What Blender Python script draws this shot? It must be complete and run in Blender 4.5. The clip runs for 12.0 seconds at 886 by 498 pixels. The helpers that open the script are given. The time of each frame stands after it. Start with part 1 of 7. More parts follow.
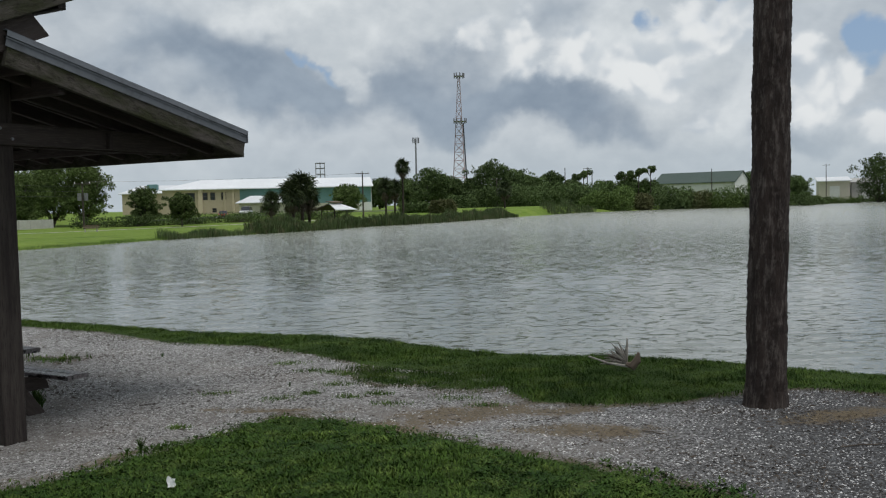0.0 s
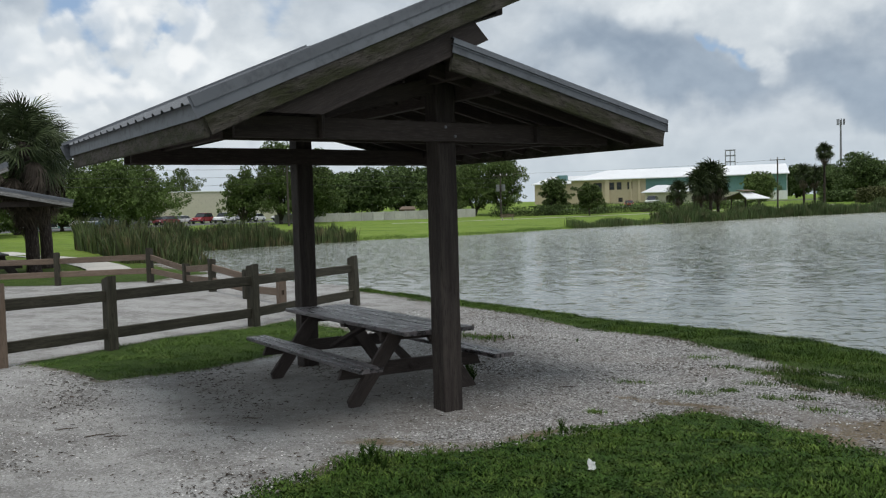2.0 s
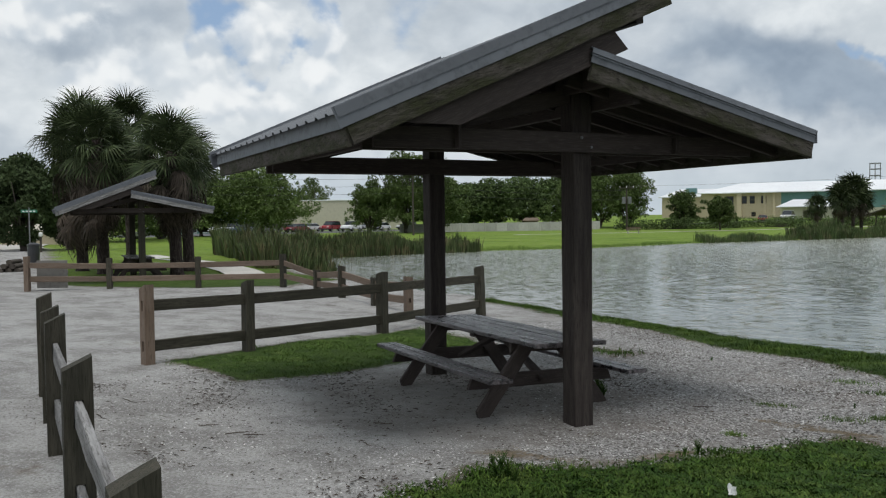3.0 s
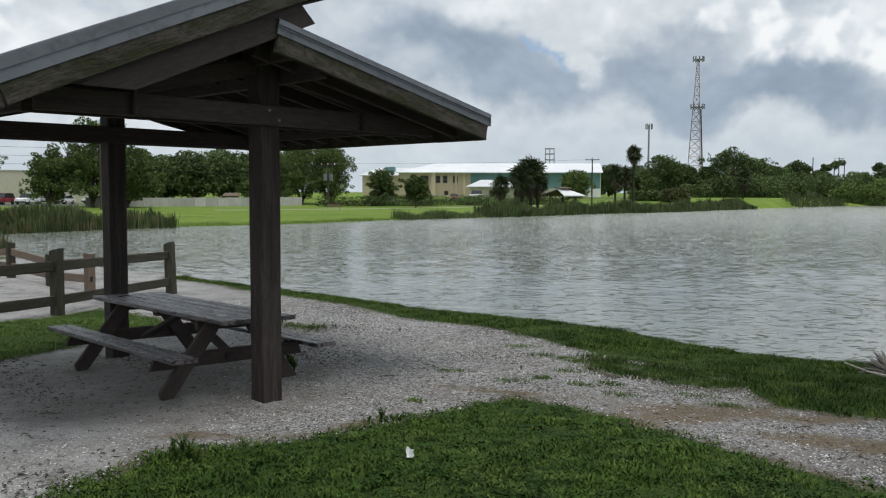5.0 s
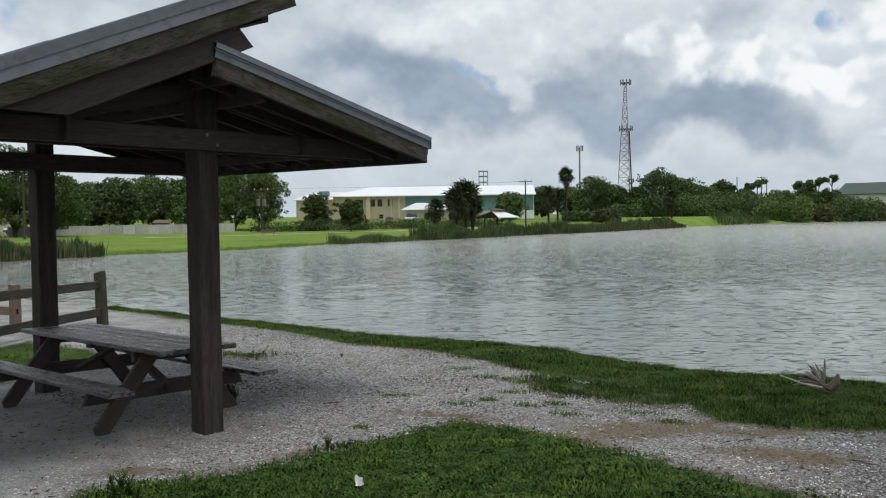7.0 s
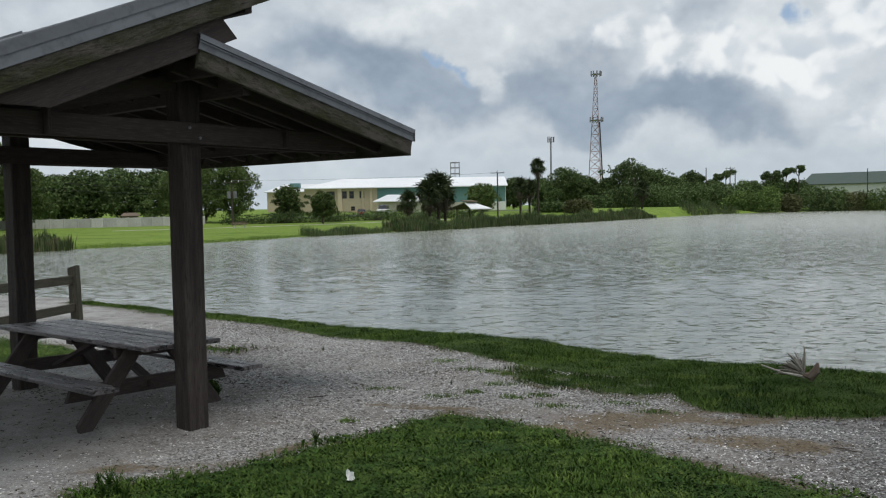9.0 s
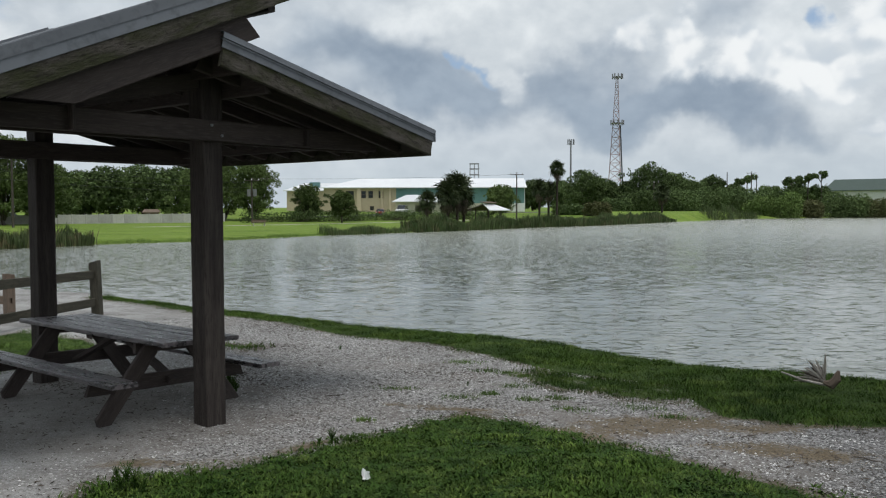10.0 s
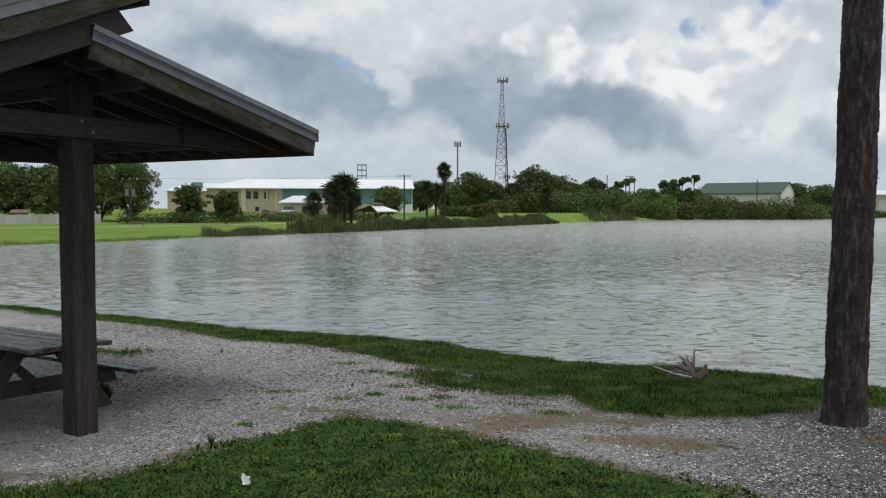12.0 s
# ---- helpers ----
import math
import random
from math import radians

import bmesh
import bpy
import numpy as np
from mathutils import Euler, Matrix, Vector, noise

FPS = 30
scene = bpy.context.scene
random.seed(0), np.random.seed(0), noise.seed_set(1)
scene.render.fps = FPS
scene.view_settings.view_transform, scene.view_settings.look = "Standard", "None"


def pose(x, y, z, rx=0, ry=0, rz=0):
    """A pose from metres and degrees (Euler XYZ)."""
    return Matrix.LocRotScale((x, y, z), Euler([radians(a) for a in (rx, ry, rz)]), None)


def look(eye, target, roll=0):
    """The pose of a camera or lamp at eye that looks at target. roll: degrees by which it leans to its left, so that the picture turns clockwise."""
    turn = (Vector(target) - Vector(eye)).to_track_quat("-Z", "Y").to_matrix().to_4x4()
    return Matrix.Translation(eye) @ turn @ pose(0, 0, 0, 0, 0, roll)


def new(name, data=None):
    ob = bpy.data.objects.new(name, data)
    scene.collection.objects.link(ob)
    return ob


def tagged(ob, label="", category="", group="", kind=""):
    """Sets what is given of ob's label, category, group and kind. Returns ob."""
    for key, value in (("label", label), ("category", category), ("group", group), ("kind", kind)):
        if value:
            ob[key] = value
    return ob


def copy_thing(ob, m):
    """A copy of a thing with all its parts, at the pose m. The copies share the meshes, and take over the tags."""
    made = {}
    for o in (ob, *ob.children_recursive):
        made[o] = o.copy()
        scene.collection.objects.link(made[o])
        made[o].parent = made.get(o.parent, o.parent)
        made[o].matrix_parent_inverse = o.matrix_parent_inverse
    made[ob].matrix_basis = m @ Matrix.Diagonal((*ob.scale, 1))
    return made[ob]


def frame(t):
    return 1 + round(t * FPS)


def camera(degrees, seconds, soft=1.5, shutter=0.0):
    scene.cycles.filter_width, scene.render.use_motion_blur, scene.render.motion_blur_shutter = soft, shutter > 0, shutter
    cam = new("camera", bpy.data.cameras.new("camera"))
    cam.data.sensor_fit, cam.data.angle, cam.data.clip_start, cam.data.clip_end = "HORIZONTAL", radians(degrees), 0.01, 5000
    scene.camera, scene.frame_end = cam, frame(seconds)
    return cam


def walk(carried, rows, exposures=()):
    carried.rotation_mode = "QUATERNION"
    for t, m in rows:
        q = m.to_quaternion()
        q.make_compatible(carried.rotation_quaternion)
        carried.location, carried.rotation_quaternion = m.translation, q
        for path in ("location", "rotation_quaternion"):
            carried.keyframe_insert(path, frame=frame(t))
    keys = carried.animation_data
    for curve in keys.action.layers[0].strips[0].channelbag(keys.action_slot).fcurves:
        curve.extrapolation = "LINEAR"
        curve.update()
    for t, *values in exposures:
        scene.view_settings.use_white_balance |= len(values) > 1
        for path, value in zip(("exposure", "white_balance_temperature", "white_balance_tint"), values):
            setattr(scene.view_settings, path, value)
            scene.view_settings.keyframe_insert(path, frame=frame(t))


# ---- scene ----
cam = camera(54.55, 12.0, soft=1.2)
PATH = [
    (0, pose(0.000, 0.000, 1.818, 87.016, 1.340, -0.000)),
    (0.5, pose(-0.046, -0.012, 1.831, 86.992, 1.642, 9.752)),
    (1, pose(-0.062, 0.000, 1.831, 87.123, 1.646, 15.129)),
    (1.5, pose(-0.077, 0.022, 1.833, 87.166, 1.706, 19.568)),
    (2, pose(-0.127, 0.006, 1.825, 87.003, 1.592, 26.506)),
    (2.5, pose(-0.198, -0.027, 1.824, 87.476, 1.513, 34.343)),
    (2.6, pose(-0.202, -0.026, 1.824, 87.655, 1.598, 35.251)),
    (3, pose(-0.216, -0.022, 1.824, 87.896, 0.745, 34.675)),
    (3.5, pose(-0.165, 0.017, 1.819, 87.161, -0.112, 27.628)),
    (3.7, pose(-0.143, 0.042, 1.812, 86.879, -0.325, 24.654)),
    (5.3, pose(-0.120, 0.060, 1.806, 86.289, -0.080, 13.994)),
    (5.5, pose(-0.120, 0.060, 1.805, 86.357, -0.048, 13.260)),
    (6, pose(-0.120, 0.068, 1.809, 86.402, -0.110, 11.163)),
    (6.5, pose(-0.137, 0.072, 1.801, 86.814, -0.223, 9.841)),
    (7, pose(-0.196, 0.081, 1.805, 87.748, 0.681, 10.722)),
    (7.2, pose(-0.219, 0.084, 1.814, 88.050, 0.889, 11.244)),
    (8.8, pose(-0.324, 0.081, 1.812, 87.433, 0.889, 9.375)),
    (9, pose(-0.320, 0.077, 1.817, 87.158, 0.924, 8.825)),
    (9.5, pose(-0.312, 0.081, 1.810, 86.903, 0.467, 8.633)),
    (10, pose(-0.327, 0.082, 1.816, 87.224, 0.098, 10.073)),
    (10.5, pose(-0.332, 0.067, 1.818, 88.028, 0.210, 11.226)),
    (11, pose(-0.338, 0.073, 1.818, 88.498, 0.126, 11.416)),
    (11.5, pose(-0.335, 0.066, 1.816, 88.056, 0.167, 9.564)),
    (12, pose(-0.286, 0.074, 1.810, 87.309, -0.074, 2.617)),
]
walk(cam, PATH, exposures=[(0.0, -0.18), (0.5, -0.06), (1.0, 0.08), (2.0, 0.06), (3.0, 0.0), (3.5, 0.03), (5.5, 0.1), (6.5, 0.12), (7.0, 0.08), (9.0, 0.0), (10.0, 0.03), (11.0, -0.02), (12.0, 0.0)])

# ---- world and sun ----
SUN_EL, SUN_AZ = 73.0, -140.0          # degrees; azimuth counted from +y, to the left positive


def toward(az, el):
    a, e = radians(az), radians(el)
    return Vector((-math.sin(a) * math.cos(e), math.cos(a) * math.cos(e), math.sin(e)))


class Nodes:
    """A short way to write node trees."""

    def __init__(self, tree):
        self.tree = tree
        tree.nodes.clear()

    def attribute(self, name):
        node = self.tree.nodes.new("ShaderNodeAttribute")
        node.attribute_name = name
        return node

    def feed(self, slot, value):
        if isinstance(value, bpy.types.NodeSocket):
            self.tree.links.new(value, slot)
        elif isinstance(value, bpy.types.Node):
            self.tree.links.new(value.outputs[0], slot)
        else:
            slot.default_value = value

    def math(self, op, a, b=0.0, c=0.0):
        node = self.tree.nodes.new("ShaderNodeMath")
        node.operation = op
        for slot, value in zip(node.inputs, (a, b, c)):
            self.feed(slot, value)
        return node.outputs[0]

    def vec(self, op, a, b=(0, 0, 0)):
        node = self.tree.nodes.new("ShaderNodeVectorMath")
        node.operation = op
        self.feed(node.inputs[0], a)
        if op == "SCALE":
            self.feed(node.inputs["Scale"], b)
        else:
            self.feed(node.inputs[1], b)
        return node.outputs["Value"] if op in ("DOT_PRODUCT", "LENGTH", "DISTANCE") else node.outputs[0]

    def noise(self, vector, scale, detail=4.0, rough=0.55, warp=0.0):
        node = self.tree.nodes.new("ShaderNodeTexNoise")
        self.feed(node.inputs["Vector"], vector)
        self.feed(node.inputs["Scale"], scale)
        self.feed(node.inputs["Detail"], detail)
        self.feed(node.inputs["Roughness"], rough)
        self.feed(node.inputs["Distortion"], warp)
        return node.outputs[0]

    def smooth(self, value, low, high, out_low=0.0, out_high=1.0):
        node = self.tree.nodes.new("ShaderNodeMapRange")
        node.interpolation_type = "SMOOTHSTEP"
        for name, v in (("Value", value), ("From Min", low), ("From Max", high), ("To Min", out_low), ("To Max", out_high)):
            self.feed(node.inputs[name], v)
        return node.outputs[0]

    def mix(self, factor, a, b, blend="MIX"):
        node = self.tree.nodes.new("ShaderNodeMix")
        node.data_type, node.blend_type = "RGBA", blend
        self.feed(node.inputs[0], factor)
        self.feed(node.inputs[6], a if not isinstance(a, tuple) else (*a[:3], 1))
        self.feed(node.inputs[7], b if not isinstance(b, tuple) else (*b[:3], 1))
        return node.outputs[2]


def make_sky():
    world = bpy.data.worlds.new("sky")
    world.use_nodes = True
    scene.world = world
    n = Nodes(world.node_tree)
    way = n.tree.nodes.new("ShaderNodeTexCoord").outputs["Generated"]
    sky = n.tree.nodes.new("ShaderNodeTexSky")
    sky.sky_type, sky.sun_disc = "NISHITA", False
    sky.sun_elevation, sky.sun_rotation = radians(SUN_EL), radians(-SUN_AZ)
    sky.air_density, sky.dust_density = 1.0, 1.6
    split = n.tree.nodes.new("ShaderNodeSeparateXYZ")
    n.feed(split.inputs[0], way)
    up = n.math("MAXIMUM", split.outputs[2], 0.0)
    # a cloud layer seen in perspective, and billows that stand upright
    flat = n.math("ADD", up, 0.16)
    deck = n.tree.nodes.new("ShaderNodeCombineXYZ")
    n.feed(deck.inputs[0], n.math("DIVIDE", split.outputs[0], flat))
    n.feed(deck.inputs[1], n.math("DIVIDE", split.outputs[1], flat))
    n.feed(deck.inputs[2], 3.7)
    tall = n.vec("MULTIPLY", way, (1.0, 1.0, 1.5))
    billow = n.noise(tall, 6.5, 7.0, 0.56, 0.25)
    sheet = n.noise(deck.outputs[0], 0.9, 6.0, 0.55, 0.2)
    fine = n.noise(tall, 17.0, 6.0, 0.6, 0.2)
    swirl = n.tree.nodes.new("ShaderNodeTexNoise")
    n.feed(swirl.inputs["Vector"], way)
    n.feed(swirl.inputs["Scale"], 8.0)
    n.feed(swirl.inputs["Detail"], 5.0)
    shift = n.vec("SCALE", n.vec("SUBTRACT", swirl.outputs["Color"], (0.5, 0.5, 0.5)), 0.22)
    bent = n.vec("NORMALIZE", n.vec("ADD", way, shift))

    def blob(az, el, wide, high, amount, soft=0.5):
        """A soft oval about a direction."""
        mid = toward(az, el)
        side = Vector((math.cos(radians(az)), math.sin(radians(az)), 0))
        top = side.cross(mid)
        off = n.vec("SUBTRACT", bent, tuple(mid))
        a = n.math("DIVIDE", n.vec("DOT_PRODUCT", off, tuple(side)), math.sin(radians(wide)))
        b = n.math("DIVIDE", n.vec("DOT_PRODUCT", off, tuple(top)), math.sin(radians(high)))
        d = n.math("SQRT", n.math("ADD", n.math("MULTIPLY", a, a), n.math("MULTIPLY", b, b)))
        return n.math("MULTIPLY", n.smooth(d, 1.0 + soft, 1.0 - soft), amount)

    def total(rows):
        out = None
        for row in rows:
            got = blob(*row)
            out = got if out is None else n.math("ADD", out, got)
        return out

    def worley(vector, scale):
        node = n.tree.nodes.new("ShaderNodeTexVoronoi")
        node.feature = "SMOOTH_F1"
        n.feed(node.inputs["Vector"], vector)
        node.inputs["Scale"].default_value = scale
        node.inputs["Smoothness"].default_value = 0.35
        return node.outputs["Distance"]

    def billows(vector):
        """Rounded heads of cumulus at three sizes."""
        big, mid, little = worley(vector, 13.0), worley(vector, 31.0), worley(vector, 70.0)
        return n.math("SUBTRACT", 1.0, n.math("ADD", n.math("MULTIPLY", big, 0.66), n.math("ADD", n.math("MULTIPLY", mid, 0.32), n.math("MULTIPLY", little, 0.13))))

    soft_way = n.vec("ADD", way, n.vec("SCALE", shift, 0.30))
    heads = billows(soft_way)
    relief = n.math("SUBTRACT", heads, billows(n.vec("ADD", soft_way, (0.0, 0.0, 0.011))))

    def oval(az, el, wide, high):
        mid = toward(az, el)
        side = Vector((math.cos(radians(az)), math.sin(radians(az)), 0))
        top = side.cross(mid)
        off = n.vec("SUBTRACT", soft_way, tuple(mid))
        a = n.math("DIVIDE", n.vec("DOT_PRODUCT", off, tuple(side)), math.sin(radians(wide)))
        b = n.math("DIVIDE", n.vec("DOT_PRODUCT", off, tuple(top)), math.sin(radians(high)))
        return n.math("SQRT", n.math("ADD", n.math("MULTIPLY", a, a), n.math("MULTIPLY", b, b)))

    nearest = None
    for row in CUMULUS:
        got = oval(*row)
        nearest = got if nearest is None else n.math("MINIMUM", nearest, got)
    heap = n.math("ADD", n.math("SUBTRACT", 1.12, nearest), n.math("ADD", n.math("MULTIPLY", n.math("SUBTRACT", heads, 0.52), 0.85), n.math("MULTIPLY", n.math("SUBTRACT", fine, 0.5), 1.3)))
    heap_mask = n.math("MULTIPLY", n.smooth(heap, -0.05, 0.55), n.smooth(split.outputs[2], 0.03, 0.10, 0.35, 1.0))
    sunlit = n.smooth(n.math("ADD", n.math("MULTIPLY", relief, 1.6), n.math("MULTIPLY", n.math("SUBTRACT", heap, 0.5), 0.30)), -0.26, 0.24)

    gap = total(GAPS)
    heavy = total(HEAVY)
    bright = total(BRIGHT)
    cover = n.math("ADD", n.math("ADD", n.math("MULTIPLY", billow, 0.55), n.math("MULTIPLY", sheet, 0.45)), n.math("ADD", bright, heavy))
    cover = n.smooth(n.math("SUBTRACT", n.math("ADD", cover, n.math("ADD", n.math("MULTIPLY", n.math("SUBTRACT", fine, 0.5), 0.12), n.math("MULTIPLY", n.math("SUBTRACT", heads, 0.52), 0.30))), gap), 0.20, 0.40)
    grey = n.smooth(n.math("SUBTRACT", n.math("ADD", n.math("ADD", n.math("MULTIPLY", sheet, 0.30), n.math("MULTIPLY", billow, 0.36)), heavy), bright), 0.06, 0.68)
    puff = n.smooth(n.math("ADD", n.math("ADD", n.math("MULTIPLY", fine, 0.4), n.math("MULTIPLY", billow, 0.6)), n.math("MULTIPLY", relief, 0.35)), 0.30, 0.72)
    lit = n.mix(puff, (5.8, 6.35, 6.8), (8.5, 8.9, 9.1))
    dull = n.mix(puff, (2.5, 3.15, 4.0), (3.7, 4.45, 5.3))
    cloud = n.mix(grey, lit, dull)
    low = n.smooth(split.outputs[2], 0.10, 0.0)
    cloud = n.mix(n.math("MULTIPLY", low, 0.75), cloud, (5.3, 6.05, 6.6))
    clear = n.mix(0.55, sky.outputs[0], (3.4, 4.9, 7.2))
    both = n.mix(cover, clear, cloud)
    both = n.mix(n.math("MULTIPLY", heap_mask, 0.9), both, n.mix(sunlit, (5.6, 6.25, 6.9), (8.8, 9.05, 9.15)))
    back = n.tree.nodes.new("ShaderNodeBackground")
    back.inputs["Strength"].default_value = 0.1
    n.feed(back.inputs["Color"], both)
    out = n.tree.nodes.new("ShaderNodeOutputWorld")
    n.feed(out.inputs[0], back)


# direction and half size in degrees, amount, softness
GAPS = [(6.7, 8.4, 0.9, 1.1, 0.40, 0.8), (-14.3, 11.5, 1.1, 0.8, 0.36, 0.8), (-17.0, 12.4, 1.6, 0.6, 0.38, 0.8), (-26.6, 8.7, 1.7, 1.7, 0.38, 0.8), (48.6, 12.3, 2.0, 1.8, 0.38, 0.8), (43.3, 11.6, 1.4, 1.4, 0.36, 0.8),
        (50.6, 10.0, 1.2, 1.1, 0.34, 0.8), (46.0, 10.0, 1.2, 1.0, 0.34, 0.8)]
HEAVY = [(11.2, 7.6, 6.0, 2.0, 0.34, 0.7), (15.0, 10.6, 5.0, 2.0, 0.30, 0.7), (1.8, 8.7, 2.6, 2.7, 0.26, 0.7), (-5.8, 6.1, 6.6, 1.7, 0.40, 0.6), (-16.3, 7.0, 1.6, 1.0, 0.2, 0.7), (-23, 4.9, 2.4, 0.8, 0.22, 0.7),
         (27, 13, 7, 3, 0.06, 0.8), (56.5, 11.8, 5, 1.5, 0.14, 0.8), (-7.5, 10.8, 2.2, 3.0, 0.16, 0.8)]
BRIGHT = [(33.0, 6.0, 8.0, 4.0, 0.16, 0.7), (5.5, 8.4, 0.8, 1.1, 0.30, 0.8), (-12.5, 9.6, 6.5, 2.8, 0.22, 0.7), (-18.5, 6.2, 4.5, 1.8, 0.16, 0.7), (11.0, 12.4, 3.4, 1.3, 0.18, 0.6), (6.0, 12.0, 3.0, 2.4, 0.16, 0.7), (0.0, 13.0, 3, 2.0, 0.14, 0.6), (46, 7.0, 10, 4.0, 0.26, 0.6), (55, 8, 7, 3, 0.2, 0.6)]
# heaped clouds: direction and half size in degrees
CUMULUS = [(-9.0, 9.4, 2.0, 2.2), (-13.4, 8.3, 3.8, 1.7), (-17.8, 10.6, 3.4, 1.9), (-16.0, 11.8, 1.3, 1.2), (-5.0, 10.4, 1.5, 2.6), (-1.9, 10.8, 1.5, 1.5), (-23.4, 6.6, 2.2, 1.7), (-22.8, 8.7, 1.2, 1.2), (-25.4, 7.0, 1.5, 1.6),
           (-27.2, 4.6, 1.8, 1.3), (-16.5, 5.0, 1.9, 0.9), (-21.0, 13.0, 3.0, 1.4),
           (49.5, 10.4, 1.3, 1.6), (46.4, 12.0, 1.9, 2.0), (42.2, 10.4, 1.6, 2.2), (55.5, 9.0, 4.5, 2.0), (48.0, 8.0, 4.0, 1.8), (60.0, 12.5, 5.0, 2.0)]
make_sky()

sun = new("sun", bpy.data.lights.new("sun", "SUN"))
sun.data.energy, sun.data.angle, sun.data.color = 1.9, radians(24), (1.0, 0.98, 0.955)
sun.matrix_world = look(toward(SUN_AZ, SUN_EL) * 50, (0, 0, 0))

# ---- materials ----
def material(name, shades, scale=3.0, rough=0.7, bump=0.2, fine=40.0, metal=0.0, stretch=(1, 1, 1), space="Object", specular=0.3, grain="", spread=0.5, island=0.0, vary=0.28, swing=0.1):
    """Two scales of variation between three shades, and a fine relief."""
    m = bpy.data.materials.new(name)
    m.use_nodes = True
    n = Nodes(m.node_tree)
    if grain:
        at = n.attribute(grain).outputs["Vector"]
    else:
        at = n.tree.nodes.new("ShaderNodeTexCoord").outputs[space]
    info = n.tree.nodes.new("ShaderNodeObjectInfo").outputs["Random"]
    if space == "Object":
        at = n.vec("ADD", at, n.vec("SCALE", (17.0, 31.0, 23.0), info))
    at = n.vec("MULTIPLY", at, stretch)
    wide, small = n.noise(at, scale, 4, 0.6), n.noise(at, fine, 5, 0.65)
    colour = n.mix(n.smooth(wide, 0.5 - spread / 2, 0.5 + spread / 2), shades[0], shades[1])
    colour = n.mix(n.smooth(small, 0.46, 0.74), colour, shades[2])
    tone = n.math("ADD", 1.0 - vary / 2, n.math("MULTIPLY", info, vary))
    if island:
        rnd = n.tree.nodes.new("ShaderNodeNewGeometry").outputs["Random Per Island"]
        tone = n.math("MULTIPLY", tone, n.math("ADD", 1.0 - island / 2, n.math("MULTIPLY", rnd, island)))
    colour = n.mix(1.0, colour, n_grey(n, tone), "MULTIPLY")
    body = n.tree.nodes.new("ShaderNodeBsdfPrincipled")
    n.feed(body.inputs["Base Color"], colour)
    n.feed(body.inputs["Roughness"], n.smooth(wide, 0.2, 0.8, max(rough - swing, 0.05), min(rough + swing, 1)))
    body.inputs["Metallic"].default_value = metal
    body.inputs["Specular IOR Level"].default_value = specular
    if bump:
        b = n.tree.nodes.new("ShaderNodeBump")
        b.inputs["Strength"].default_value, b.inputs["Distance"].default_value = bump, 0.02
        n.feed(b.inputs["Height"], n.math("ADD", small, n.math("MULTIPLY", wide, 0.5)))
        n.feed(body.inputs["Normal"], b)
    out = n.tree.nodes.new("ShaderNodeOutputMaterial")
    n.feed(out.inputs[0], body)
    return m


def n_grey(n, value):
    node = n.tree.nodes.new("ShaderNodeCombineColor")
    for slot in node.inputs:
        n.feed(slot, value)
    return node.outputs[0]


GRAIN = (1.2, 14, 14)
M = {}
M["dark_wood"] = material("dark_wood", ((0.036, 0.027, 0.024), (0.064, 0.050, 0.044), (0.086, 0.070, 0.062)), 2.0, 0.75, 0.35, 9, grain="grain", stretch=GRAIN)
M["post_wood"] = material("post_wood", ((0.024, 0.017, 0.015), (0.070, 0.058, 0.050), (0.018, 0.013, 0.011)), 1.3, 0.8, 0.5, 8, grain="grain", stretch=GRAIN)
M["moss_wood"] = material("moss_wood", ((0.032, 0.034, 0.013), (0.080, 0.070, 0.060), (0.020, 0.017, 0.011)), 3.2, 0.9, 0.8, 16, grain="grain", stretch=(1, 2.6, 2.6), spread=0.3)
M["table_wood"] = material("table_wood", ((0.016, 0.011, 0.012), (0.150, 0.128, 0.130), (0.030, 0.022, 0.022)), 2.6, 0.36, 0.8, 7, grain="grain", stretch=(1.8, 7, 7), specular=0.8, vary=0.6, spread=0.2, swing=0.28)
M["fence_wood"] = material("fence_wood", ((0.034, 0.031, 0.021), (0.078, 0.070, 0.053), (0.017, 0.019, 0.010)), 1.8, 0.85, 0.5, 9, grain="grain", stretch=GRAIN)
M["silver_wood"] = material("silver_wood", ((0.17, 0.165, 0.160), (0.36, 0.352, 0.345), (0.075, 0.068, 0.062)), 1.6, 0.85, 0.9, 7, grain="grain", stretch=GRAIN)
M["brown_wood"] = material("brown_wood", ((0.15, 0.105, 0.075), (0.21, 0.16, 0.125), (0.09, 0.07, 0.05)), 1.4, 0.85, 0.35, 9, grain="grain", stretch=GRAIN)
M["metal_roof"] = material("metal_roof", ((0.135, 0.145, 0.157), (0.185, 0.196, 0.21), (0.105, 0.111, 0.118)), 1.2, 0.65, 0.08, 14, metal=0.1)
M["trim_metal"] = material("trim_metal", ((0.150, 0.160, 0.176), (0.195, 0.206, 0.224), (0.120, 0.127, 0.138)), 1.2, 0.5, 0.05, 10, metal=0.2)
M["palm_bark"] = material("palm_bark", ((0.019, 0.013, 0.011), (0.052, 0.038, 0.032), (0.130, 0.108, 0.096)), 9.0, 0.95, 1.0, 13, stretch=(1.9, 1.9, 0.42))
M["bark"] = material("bark", ((0.06, 0.05, 0.042), (0.11, 0.095, 0.08), (0.04, 0.032, 0.028)), 1.0, 0.95, 0.6, 8, stretch=(1, 1, 0.3))
M["oak_leaf"] = material("oak_leaf", ((0.062, 0.092, 0.030), (0.110, 0.152, 0.050), (0.140, 0.182, 0.066)), 0.35, 0.75, 0, 0.8, island=0.55, vary=0.55, specular=0.08)
